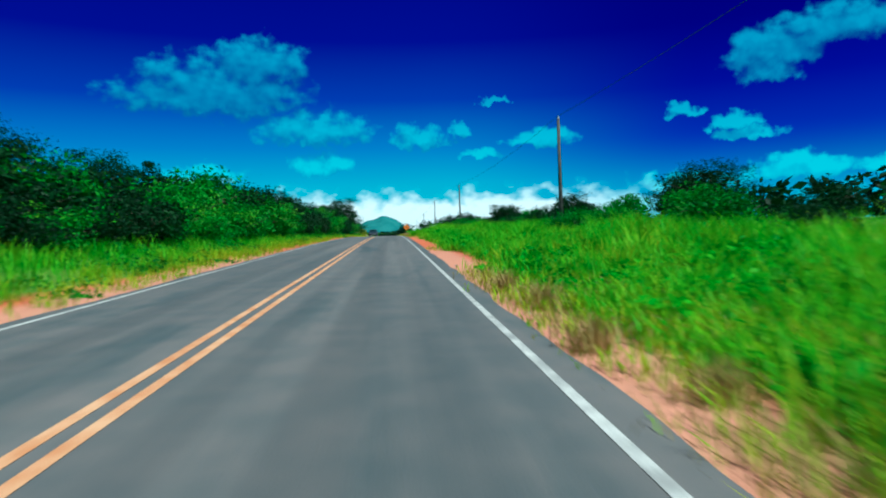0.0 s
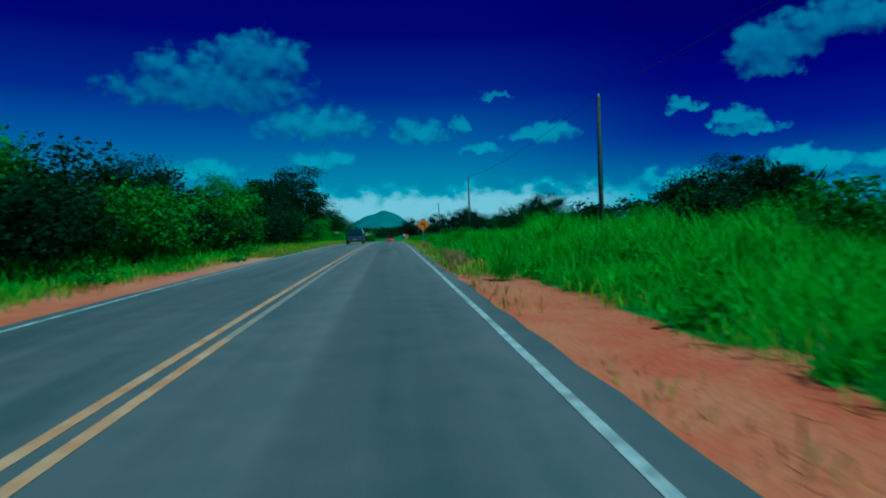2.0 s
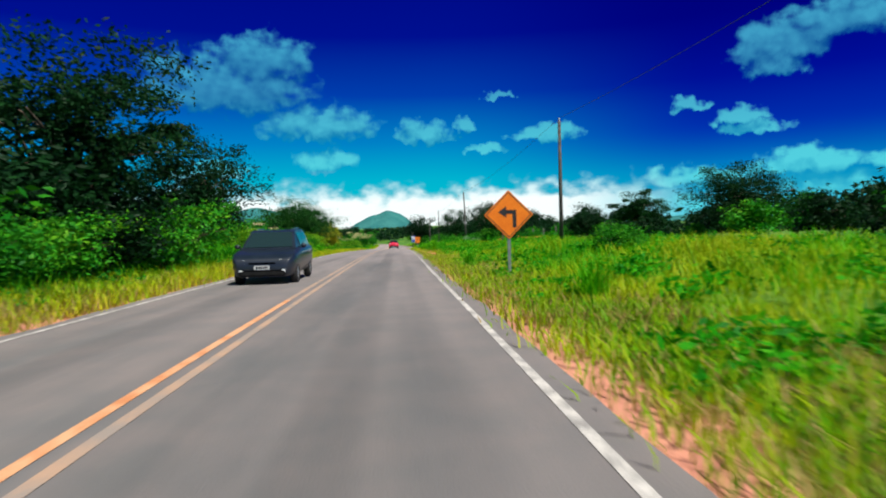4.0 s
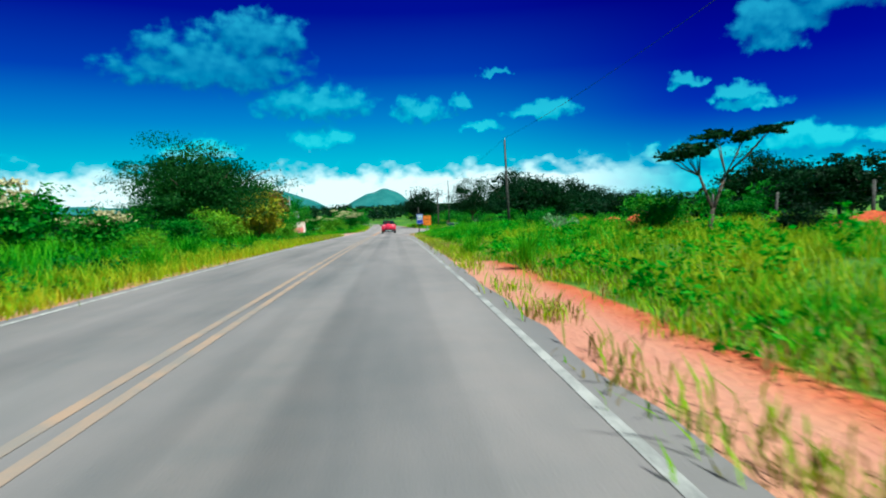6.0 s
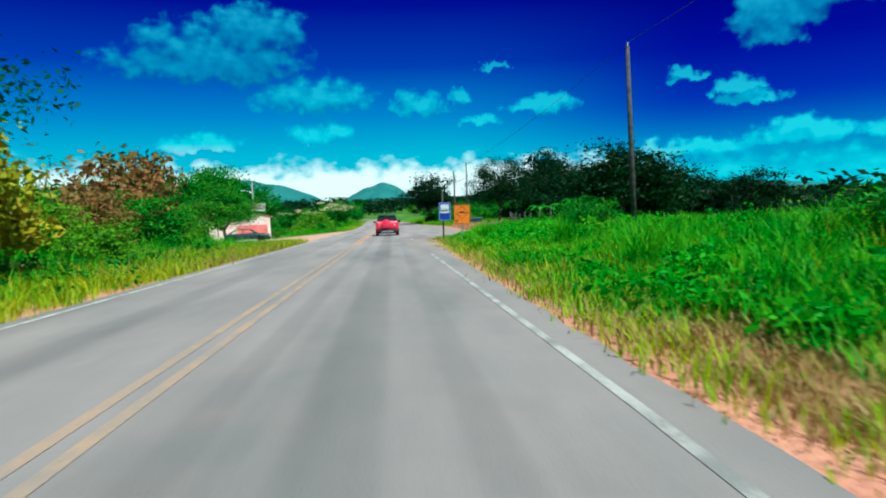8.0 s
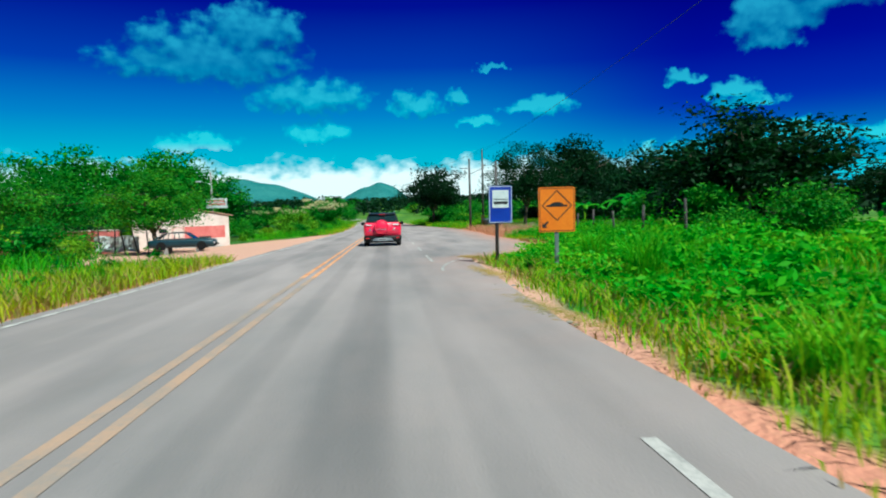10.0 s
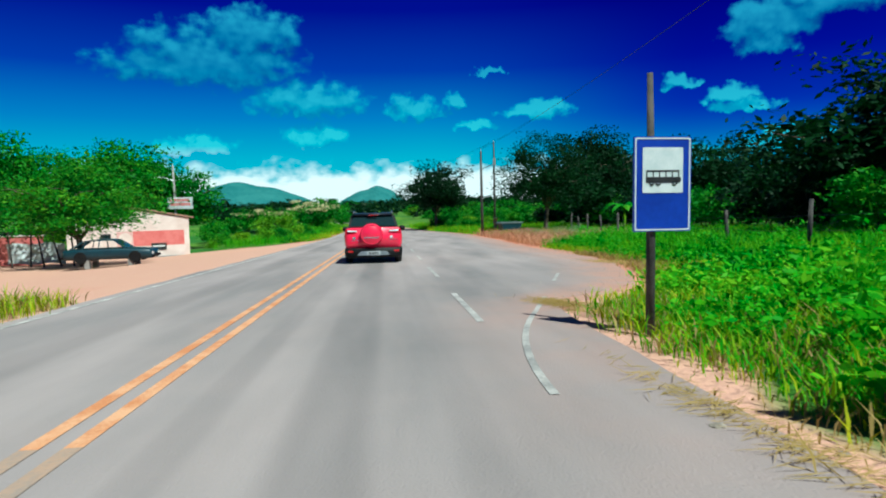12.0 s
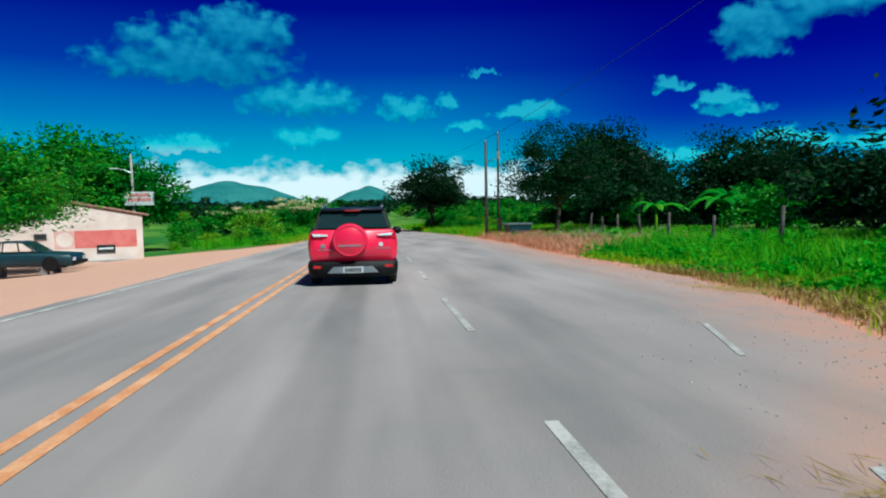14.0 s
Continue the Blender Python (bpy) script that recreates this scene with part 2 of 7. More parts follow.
# ---- materials ----
def mat(name, a, b, rough=0.8, metal=0.0, scale=6.0, fine=60.0, bump=0.15, coat=0.0, spec=0.5, mid=(0.35, 0.65), far=0.05):
    """Two colours mixed by coarse and fine noise in world space, with a fine relief."""
    m = bpy.data.materials.new(name)
    m.use_nodes = True
    nt = m.node_tree
    bs = nt.nodes["Principled BSDF"]
    geo = nt.nodes.new("ShaderNodeNewGeometry")
    n1, n2 = nt.nodes.new("ShaderNodeTexNoise"), nt.nodes.new("ShaderNodeTexNoise")
    for n, s, d in ((n1, scale, 5), (n2, fine, 3)):
        n.inputs["Scale"].default_value, n.inputs["Detail"].default_value = s, d
        nt.links.new(geo.outputs["Position"], n.inputs["Vector"])
    add = nt.nodes.new("ShaderNodeMath")
    add.operation = "MULTIPLY_ADD"
    nt.links.new(n2.outputs["Fac"], add.inputs[0])
    add.inputs[1].default_value = 0.5
    nt.links.new(n1.outputs["Fac"], add.inputs[2])
    mr = nt.nodes.new("ShaderNodeMapRange")
    nt.links.new(add.outputs[0], mr.inputs[0])
    mr.inputs[1].default_value, mr.inputs[2].default_value = mid[0] + 0.25, mid[1] + 0.25
    mix = nt.nodes.new("ShaderNodeMix")
    mix.data_type = "RGBA"
    nt.links.new(mr.outputs[0], mix.inputs[0])
    mix.inputs[6].default_value, mix.inputs[7].default_value = (*a, 1), (*b, 1)
    nt.links.new(mix.outputs[2], bs.inputs["Base Color"])
    bs.inputs["Roughness"].default_value, bs.inputs["Metallic"].default_value = rough, metal
    bs.inputs["Coat Weight"].default_value, bs.inputs["Specular IOR Level"].default_value = coat, spec
    if coat:
        bs.inputs["Coat Roughness"].default_value = 0.06
    if bump:
        bp = nt.nodes.new("ShaderNodeBump")
        bp.inputs["Strength"].default_value, bp.inputs["Distance"].default_value = bump, far
        nt.links.new(n2.outputs["Fac"], bp.inputs["Height"])
        nt.links.new(bp.outputs[0], bs.inputs["Normal"])
    return m


def leafmat(name, cols, trans=0.25, rough=0.55):
    """Leaves: colour by leaf and by plant, some light through the blade."""
    m = bpy.data.materials.new(name)
    m.use_nodes = True
    nt = m.node_tree
    bs = nt.nodes["Principled BSDF"]
    out = nt.nodes["Material Output"]
    geo, info = nt.nodes.new("ShaderNodeNewGeometry"), nt.nodes.new("ShaderNodeObjectInfo")
    patch = nt.nodes.new("ShaderNodeTexNoise")
    patch.inputs["Scale"].default_value = 0.45
    nt.links.new(geo.outputs["Position"], patch.inputs["Vector"])
    s = nt.nodes.new("ShaderNodeMath")
    s.operation = "MULTIPLY_ADD"
    nt.links.new(geo.outputs["Random Per Island"], s.inputs[0])
    s.inputs[1].default_value = 0.5
    h = nt.nodes.new("ShaderNodeMath")
    h.operation = "MULTIPLY_ADD"
    nt.links.new(info.outputs["Random"], h.inputs[0])
    h.inputs[1].default_value = 0.25
    q = nt.nodes.new("ShaderNodeMath")
    q.operation = "MULTIPLY_ADD"
    nt.links.new(patch.outputs["Fac"], q.inputs[0])
    q.inputs[1].default_value, q.inputs[2].default_value = 1.1, -0.45
    nt.links.new(q.outputs[0], h.inputs[2])
    nt.links.new(h.outputs[0], s.inputs[2])
    cr = nt.nodes.new("ShaderNodeValToRGB")
    nt.links.new(s.outputs[0], cr.inputs[0])
    while len(cr.color_ramp.elements) < len(cols):
        cr.color_ramp.elements.new(0.5)
    for i, c in enumerate(cols):
        cr.color_ramp.elements[i].position = i / (len(cols) - 1)
        cr.color_ramp.elements[i].color = (*c, 1)
    nt.links.new(cr.outputs[0], bs.inputs["Base Color"])
    bs.inputs["Roughness"].default_value, bs.inputs["Specular IOR Level"].default_value = rough, 0.12
    tr = nt.nodes.new("ShaderNodeBsdfTranslucent")
    nt.links.new(cr.outputs[0], tr.inputs["Color"])
    mx = nt.nodes.new("ShaderNodeMixShader")
    mx.inputs[0].default_value = trans
    nt.links.new(bs.outputs[0], mx.inputs[1])
    nt.links.new(tr.outputs[0], mx.inputs[2])
    nt.links.new(mx.outputs[0], out.inputs["Surface"])
    return m


def glassmat(name, tint):
    m = bpy.data.materials.new(name)
    m.use_nodes = True
    bs = m.node_tree.nodes["Principled BSDF"]
    bs.inputs["Base Color"].default_value = (*tint, 1)
    bs.inputs["Roughness"].default_value, bs.inputs["Transmission Weight"].default_value = 0.03, 0.35
    bs.inputs["IOR"].default_value = 1.45
    return m


M_LEAF = leafmat("leaf_green", [(0.004, 0.06, 0.004), (0.012, 0.16, 0.008), (0.04, 0.26, 0.008), (0.14, 0.36, 0.01)])
M_DARKLEAF = leafmat("leaf_dark", [(0.003, 0.016, 0.006), (0.005, 0.034, 0.008), (0.01, 0.064, 0.01)])
M_PALELEAF = leafmat("leaf_yellow_green", [(0.03, 0.2, 0.006), (0.13, 0.34, 0.008), (0.32, 0.42, 0.012)])
M_RUSSET = leafmat("leaf_russet", [(0.05, 0.12, 0.02), (0.25, 0.14, 0.04), (0.42, 0.16, 0.07)])
M_BLOSSOM = leafmat("blossom_cream", [(0.55, 0.48, 0.22), (0.75, 0.64, 0.4)])
M_GRASS = leafmat("grass_green", [(0.01, 0.2, 0.002), (0.06, 0.42, 0.003), (0.18, 0.56, 0.004), (0.42, 0.62, 0.006)], 0.5)
M_YGRASS = leafmat("grass_yellow_green", [(0.08, 0.34, 0.003), (0.32, 0.5, 0.004), (0.6, 0.52, 0.014)], 0.45)
M_STRAW = leafmat("grass_straw", [(0.16, 0.2, 0.03), (0.38, 0.27, 0.08), (0.5, 0.36, 0.16)], 0.35)
M_ACACIA = leafmat("leaf_acacia", [(0.004, 0.03, 0.006), (0.01, 0.07, 0.01), (0.03, 0.13, 0.014)])
M_MILKWEED = leafmat("leaf_pale_grey", [(0.1, 0.27, 0.09), (0.28, 0.42, 0.22)])
M_YELLOWLEAF = leafmat("leaf_golden", [(0.1, 0.2, 0.01), (0.36, 0.36, 0.015), (0.56, 0.33, 0.02)])
M_BARK = mat("bark", (0.05, 0.035, 0.025), (0.14, 0.10, 0.07), 0.9, scale=8, fine=40, bump=0.6)
M_TWIG = mat("dead_twig", (0.22, 0.19, 0.15), (0.4, 0.34, 0.28), 0.9, bump=0.2)
M_YELLOW = mat("worn_yellow_paint", (0.58, 0.23, 0.09), (0.72, 0.39, 0.21), 0.75, scale=3, fine=35, bump=0.2)
M_WHITE = mat("worn_white_paint", (0.3, 0.285, 0.27), (0.62, 0.59, 0.55), 0.8, scale=4, fine=35, bump=0.2)
M_FADED = mat("faded_yellow_paint", (0.3, 0.25, 0.215), (0.44, 0.29, 0.2), 0.8, scale=1.6, fine=30, bump=0.2)
M_PALEFADED = mat("faded_white_paint", (0.24, 0.23, 0.22), (0.5, 0.47, 0.44), 0.8, scale=1.6, fine=30, bump=0.2)
M_WOOD = mat("weathered_wood", (0.035, 0.032, 0.031), (0.1, 0.088, 0.08), 0.85, scale=5, fine=70, bump=0.4)
M_CONCRETE = mat("concrete", (0.2, 0.2, 0.19), (0.33, 0.32, 0.3), 0.85, scale=2, fine=50, bump=0.3)
M_STEEL = mat("galvanised_steel", (0.3, 0.34, 0.36), (0.42, 0.46, 0.48), 0.45, 0.8, scale=8, fine=80, bump=0.05)
M_BLACK = mat("black_paint", (0.012, 0.012, 0.014), (0.025, 0.025, 0.028), 0.5, bump=0.0)
M_WIRE = mat("wire", (0.015, 0.015, 0.018), (0.03, 0.03, 0.035), 0.6, bump=0.0)
M_ORANGE = mat("orange_sign_sheet", (0.72, 0.16, 0.004), (0.82, 0.22, 0.008), 0.45, scale=2, fine=20, bump=0.0)
M_BLUE = mat("blue_sign_sheet", (0.006, 0.03, 0.3), (0.01, 0.045, 0.4), 0.4, scale=2, fine=20, bump=0.0)
M_SIGNWHITE = mat("white_sign_sheet", (0.55, 0.62, 0.62), (0.68, 0.72, 0.72), 0.45, bump=0.0)
M_RED = mat("red_car_paint", (0.78, 0.008, 0.055), (0.82, 0.01, 0.068), 0.38, 0.0, scale=1, fine=90, bump=0.0, coat=0.8)
M_NAVY = mat("dark_blue_car_paint", (0.006, 0.012, 0.022), (0.012, 0.02, 0.035), 0.4, 0.0, scale=2, fine=90, bump=0.0, coat=0.3)
M_OLDPAINT = mat("faded_teal_car_paint", (0.002, 0.024, 0.038), (0.004, 0.04, 0.055), 0.45, 0.0, scale=3, fine=40, bump=0.05)
M_PLASTIC = mat("black_plastic", (0.005, 0.0055, 0.006), (0.011, 0.0115, 0.012), 0.6, bump=0.05, spec=0.2)
M_RUBBER = mat("tyre_rubber", (0.01, 0.01, 0.01), (0.022, 0.021, 0.02), 0.85, bump=0.1)
M_CHROME = mat("silver_trim", (0.55, 0.57, 0.58), (0.65, 0.67, 0.68), 0.25, 0.9, bump=0.0)
M_TAIL = mat("tail_lamp_red", (0.45, 0.005, 0.008), (0.55, 0.01, 0.012), 0.15, bump=0.0, coat=0.5)
M_LAMPCLEAR = mat("lamp_clear", (0.6, 0.66, 0.68), (0.75, 0.8, 0.82), 0.15, bump=0.0, coat=0.6)
M_GLASS = glassmat("dark_car_glass", (0.02, 0.045, 0.05))
M_PLATE = mat("plate_grey", (0.42, 0.45, 0.46), (0.5, 0.53, 0.54), 0.5, bump=0.0)
M_PLASTER = mat("cream_plaster", (0.66, 0.54, 0.48), (0.77, 0.68, 0.62), 0.9, scale=1.2, fine=30, bump=0.15)
M_PINK = mat("faded_red_wall_paint", (0.58, 0.13, 0.12), (0.66, 0.2, 0.18), 0.85, scale=2, fine=30, bump=0.1)
M_TILE = mat("clay_tile", (0.2, 0.1, 0.07), (0.34, 0.19, 0.13), 0.9, scale=4, fine=30, bump=0.3)
# the haze of distance is mixed into this teal-blue, not only leaf green
M_HILL = mat("hazy_wooded_hill", (0.03, 0.15, 0.15), (0.05, 0.2, 0.19), 1.0, scale=0.012, fine=0.09, bump=1.0, far=6.0, spec=0.0)
M_DIRT = mat("red_earth", (0.42, 0.05, 0.014), (0.62, 0.12, 0.035), 0.95, scale=2.4, fine=14, bump=0.9, far=0.08)


def groundmat():
    """Earth, dry and green turf in patches; bare red earth keeps to the roadside and the forecourt."""
    m = mat("roadside_ground", (0.55, 0.09, 0.03), (0.6, 0.17, 0.065), 0.95, scale=0.9, fine=12, bump=0.8, far=0.06)
    nt = m.node_tree
    bs = nt.nodes["Principled BSDF"]
    soil = bs.inputs["Base Color"].links[0].from_socket
    sa = nt.nodes.new("ShaderNodeAttribute")
    sa.attribute_name = "sand"
    pale = nt.nodes.new("ShaderNodeMix")
    pale.data_type = "RGBA"
    nt.links.new(sa.outputs["Fac"], pale.inputs[0])
    nt.links.new(soil, pale.inputs[6])
    lt = nt.nodes.new("ShaderNodeMix")
    lt.data_type, lt.blend_type = "RGBA", "MIX"
    lt.inputs[0].default_value = 0.82
    nt.links.new(soil, lt.inputs[6])
    lt.inputs[7].default_value = (0.62, 0.39, 0.29, 1)
    nt.links.new(lt.outputs[2], pale.inputs[7])
    soil = pale.outputs[2]
    at = nt.nodes.new("ShaderNodeAttribute")
    at.attribute_name = "turf"
    geo = nt.nodes.new("ShaderNodeNewGeometry")
    n = nt.nodes.new("ShaderNodeTexNoise")
    n.inputs["Scale"].default_value, n.inputs["Detail"].default_value = 0.35, 7
    nt.links.new(geo.outputs["Position"], n.inputs["Vector"])
    a = nt.nodes.new("ShaderNodeMath")
    a.operation = "MULTIPLY_ADD"
    nt.links.new(n.outputs["Fac"], a.inputs[0])
    a.inputs[1].default_value, a.inputs[2].default_value = 1.6, -0.8
    b = nt.nodes.new("ShaderNodeMath")
    nt.links.new(at.outputs["Fac"], b.inputs[0])
    nt.links.new(a.outputs[0], b.inputs[1])
    r = nt.nodes.new("ShaderNodeMapRange")
    nt.links.new(b.outputs[0], r.inputs[0])
    r.inputs[1].default_value, r.inputs[2].default_value = 0.4, 0.62
    n3 = nt.nodes.new("ShaderNodeTexNoise")
    n3.inputs["Scale"].default_value, n3.inputs["Detail"].default_value = 0.14, 11
    nt.links.new(geo.outputs["Position"], n3.inputs["Vector"])
    g = nt.nodes.new("ShaderNodeValToRGB")
    nt.links.new(n3.outputs["Fac"], g.inputs[0])
    g.color_ramp.elements[0].position, g.color_ramp.elements[1].position = 0.35, 0.65
    g.color_ramp.elements[0].color, g.color_ramp.elements[1].color = (0.015, 0.13, 0.004, 1), (0.13, 0.26, 0.01, 1)
    mix = nt.nodes.new("ShaderNodeMix")
    mix.data_type = "RGBA"
    nt.links.new(r.outputs[0], mix.inputs[0])
    nt.links.new(soil, mix.inputs[6])
    nt.links.new(g.outputs[0], mix.inputs[7])
    nt.links.new(mix.outputs[2], bs.inputs["Base Color"])
    return m


def asphaltmat():
    """Worn grey asphalt: aggregate, long wheel tracks, patches and dust."""
    m = mat("worn_asphalt", (0.096, 0.106, 0.109), (0.128, 0.125, 0.124), 0.85, scale=1.7, fine=55, bump=0.35, far=0.02)
    nt = m.node_tree
    bs = nt.nodes["Principled BSDF"]
    col = bs.inputs["Base Color"].links[0].from_socket
    geo = nt.nodes.new("ShaderNodeNewGeometry")
    mp = nt.nodes.new("ShaderNodeMapping")
    mp.inputs["Scale"].default_value = (1.1, 0.035, 1.0)
    nt.links.new(geo.outputs["Position"], mp.inputs[0])
    n = nt.nodes.new("ShaderNodeTexNoise")
    n.inputs["Scale"].default_value, n.inputs["Detail"].default_value = 1.0, 4
    nt.links.new(mp.outputs[0], n.inputs["Vector"])
    r = nt.nodes.new("ShaderNodeValToRGB")
    nt.links.new(n.outputs["Fac"], r.inputs[0])
    r.color_ramp.elements[0].position, r.color_ramp.elements[1].position = 0.32, 0.7
    r.color_ramp.elements[0].color, r.color_ramp.elements[1].color = (0.62, 0.69, 0.72, 1), (1.3, 1.21, 1.17, 1)
    mix = nt.nodes.new("ShaderNodeMix")
    mix.data_type, mix.blend_type = "RGBA", "MULTIPLY"
    mix.inputs[0].default_value = 1.0
    nt.links.new(col, mix.inputs[6])
    nt.links.new(r.outputs[0], mix.inputs[7])
    # tar spots and patches
    sp = nt.nodes.new("ShaderNodeTexNoise")
    sp.inputs["Scale"].default_value, sp.inputs["Detail"].default_value = 0.9, 9
    mq = nt.nodes.new("ShaderNodeMapping")
    mq.inputs["Scale"].default_value = (1.0, 0.16, 1.0)
    nt.links.new(geo.outputs["Position"], mq.inputs[0])
    nt.links.new(mq.outputs[0], sp.inputs["Vector"])
    sr = nt.nodes.new("ShaderNodeValToRGB")
    nt.links.new(sp.outputs["Fac"], sr.inputs[0])
    sr.color_ramp.elements[0].position, sr.color_ramp.elements[1].position = 0.36, 0.46
    sr.color_ramp.elements[0].color, sr.color_ramp.elements[1].color = (0.7, 0.8, 0.82, 1), (1.05, 1.01, 0.99, 1)
    mix2 = nt.nodes.new("ShaderNodeMix")
    mix2.data_type, mix2.blend_type = "RGBA", "MULTIPLY"
    mix2.inputs[0].default_value = 1.0
    nt.links.new(mix.outputs[2], mix2.inputs[6])
    nt.links.new(sr.outputs[0], mix2.inputs[7])
    # pale dust tracked over the surface near the village
    sx = nt.nodes.new("ShaderNodeSeparateXYZ")
    nt.links.new(geo.outputs["Position"], sx.inputs[0])
    dr = nt.nodes.new("ShaderNodeMapRange")
    nt.links.new(sx.outputs[1], dr.inputs[0])
    dr.inputs[1].default_value, dr.inputs[2].default_value, dr.inputs[3].default_value, dr.inputs[4].default_value = 60, 225, 0.0, 1.15
    dn = nt.nodes.new("ShaderNodeTexNoise")
    dn.inputs["Scale"].default_value, dn.inputs["Detail"].default_value = 0.8, 8
    nt.links.new(mq.outputs[0], dn.inputs["Vector"])
    dm = nt.nodes.new("ShaderNodeMath")
    dm.operation = "MULTIPLY"
    dc = nt.nodes.new("ShaderNodeMapRange")
    nt.links.new(dn.outputs["Fac"], dc.inputs[0])
    dc.inputs[1].default_value, dc.inputs[2].default_value, dc.inputs[3].default_value, dc.inputs[4].default_value = 0.28, 0.72, 0.28, 0.74
    nt.links.new(dc.outputs[0], dm.inputs[0])
    nt.links.new(dr.outputs[0], dm.inputs[1])
    dust = nt.nodes.new("ShaderNodeMix")
    dust.data_type = "RGBA"
    nt.links.new(dm.outputs[0], dust.inputs[0])
    nt.links.new(mix2.outputs[2], dust.inputs[6])
    dust.inputs[7].default_value = (0.46, 0.385, 0.37, 1)
    # drips and rubber along the lane, broken up lengthwise
    worn_in = None
    for centre, half, depth in ((-0.5, 0.28, 0.34), (0.35, 0.16, 0.14), (-1.35, 0.16, 0.14), (-3.6, 0.3, 0.26)):
        u = nt.nodes.new("ShaderNodeMath")
        u.operation = "MULTIPLY_ADD"
        nt.links.new(sx.outputs[0], u.inputs[0])
        u.inputs[1].default_value, u.inputs[2].default_value = 1 / half, -centre / half
        sq = nt.nodes.new("ShaderNodeMath")
        sq.operation = "MULTIPLY"
        nt.links.new(u.outputs[0], sq.inputs[0])
        nt.links.new(u.outputs[0], sq.inputs[1])
        band = nt.nodes.new("ShaderNodeMapRange")
        band.interpolation_type = "SMOOTHERSTEP"
        nt.links.new(sq.outputs[0], band.inputs[0])
        band.inputs[1].default_value, band.inputs[2].default_value, band.inputs[3].default_value, band.inputs[4].default_value = 0.0, 1.6, depth, 0.0
        if worn_in is None:
            worn_in = band.outputs[0]
        else:
            mx = nt.nodes.new("ShaderNodeMath")
            mx.operation = "MAXIMUM"
            nt.links.new(worn_in, mx.inputs[0])
            nt.links.new(band.outputs[0], mx.inputs[1])
            worn_in = mx.outputs[0]
    streak = nt.nodes.new("ShaderNodeMath")
    streak.operation = "MULTIPLY"
    nt.links.new(worn_in, streak.inputs[0])
    broken = nt.nodes.new("ShaderNodeMapRange")
    nt.links.new(n.outputs["Fac"], broken.inputs[0])
    broken.inputs[1].default_value, broken.inputs[2].default_value, broken.inputs[3].default_value, broken.inputs[4].default_value = 0.35, 0.65, 0.35, 1.2
    nt.links.new(broken.outputs[0], streak.inputs[1])
    oily = nt.nodes.new("ShaderNodeMix")
    oily.data_type = "RGBA"
    nt.links.new(streak.outputs[0], oily.inputs[0])
    nt.links.new(dust.outputs[2], oily.inputs[6])
    oily.inputs[7].default_value = (0.05, 0.052, 0.054, 1)
    # red earth carried on to the bus bay and the mouth of the side road
    er = nt.nodes.new("ShaderNodeAttribute")
    er.attribute_name = "dirt"
    en = nt.nodes.new("ShaderNodeTexNoise")
    en.inputs["Scale"].default_value, en.inputs["Detail"].default_value = 1.3, 8
    nt.links.new(geo.outputs["Position"], en.inputs["Vector"])
    lumpy = nt.nodes.new("ShaderNodeMapRange")
    nt.links.new(en.outputs["Fac"], lumpy.inputs[0])
    lumpy.inputs[1].default_value, lumpy.inputs[2].default_value, lumpy.inputs[3].default_value, lumpy.inputs[4].default_value = 0.34, 0.64, -0.45, 0.5
    em = nt.nodes.new("ShaderNodeMath")
    em.operation, em.use_clamp = "MULTIPLY_ADD", True
    nt.links.new(er.outputs["Fac"], em.inputs[0])
    em.inputs[1].default_value = 1.0
    sc = nt.nodes.new("ShaderNodeMath")
    sc.operation = "MULTIPLY"
    nt.links.new(lumpy.outputs[0], sc.inputs[0])
    nt.links.new(er.outputs["Fac"], sc.inputs[1])
    nt.links.new(sc.outputs[0], em.inputs[2])
    earth = nt.nodes.new("ShaderNodeMix")
    earth.data_type = "RGBA"
    nt.links.new(em.outputs[0], earth.inputs[0])
    nt.links.new(oily.outputs[2], earth.inputs[6])
    earth.inputs[7].default_value = (0.45, 0.255, 0.195, 1)
    nt.links.new(earth.outputs[2], bs.inputs["Base Color"])
    return m


M_GROUND, M_ASPHALT = groundmat(), asphaltmat()


# ---- helpers for building ----
def part(name, bm, material, parent=None, label="", smooth=False):
    """A bmesh as one mesh object, under a thing or a part."""
    me = bpy.data.meshes.new(name)
    bm.to_mesh(me)
    bm.free()
    return mesh_part(name, me, material, parent, label, smooth)


def mesh_part(name, me, material, parent=None, label="", smooth=False):
    me.materials.append(material)
    if smooth:
        me.polygons.foreach_set("use_smooth", [True] * len(me.polygons))
    ob = new(name, me)
    ob.parent = parent
    if label:
        tagged(ob, label)
    return ob


def raw(name, verts, faces):
    me = bpy.data.meshes.new(name)
    me.from_pydata([tuple(v) for v in verts], [], faces)
    me.update()
    return me


def quads(name, v):
    """A mesh of loose quads from an array (n, 4, 3)."""
    n = len(v)
    me = bpy.data.meshes.new(name)
    me.vertices.add(4 * n)
    me.vertices.foreach_set("co", np.asarray(v, dtype=np.float32).ravel())
    me.loops.add(4 * n)
    me.loops.foreach_set("vertex_index", np.arange(4 * n, dtype=np.int32))
    me.polygons.add(n)
    me.polygons.foreach_set("loop_start", np.arange(0, 4 * n, 4, dtype=np.int32))
    me.update(calc_edges=True)
    me.validate()
    return me


def thing(name, m, label, category, group="", kind=""):
    ob = new(name)
    ob.empty_display_size = 0.2
    ob.matrix_basis = m
    return tagged(ob, label, category, group, kind)


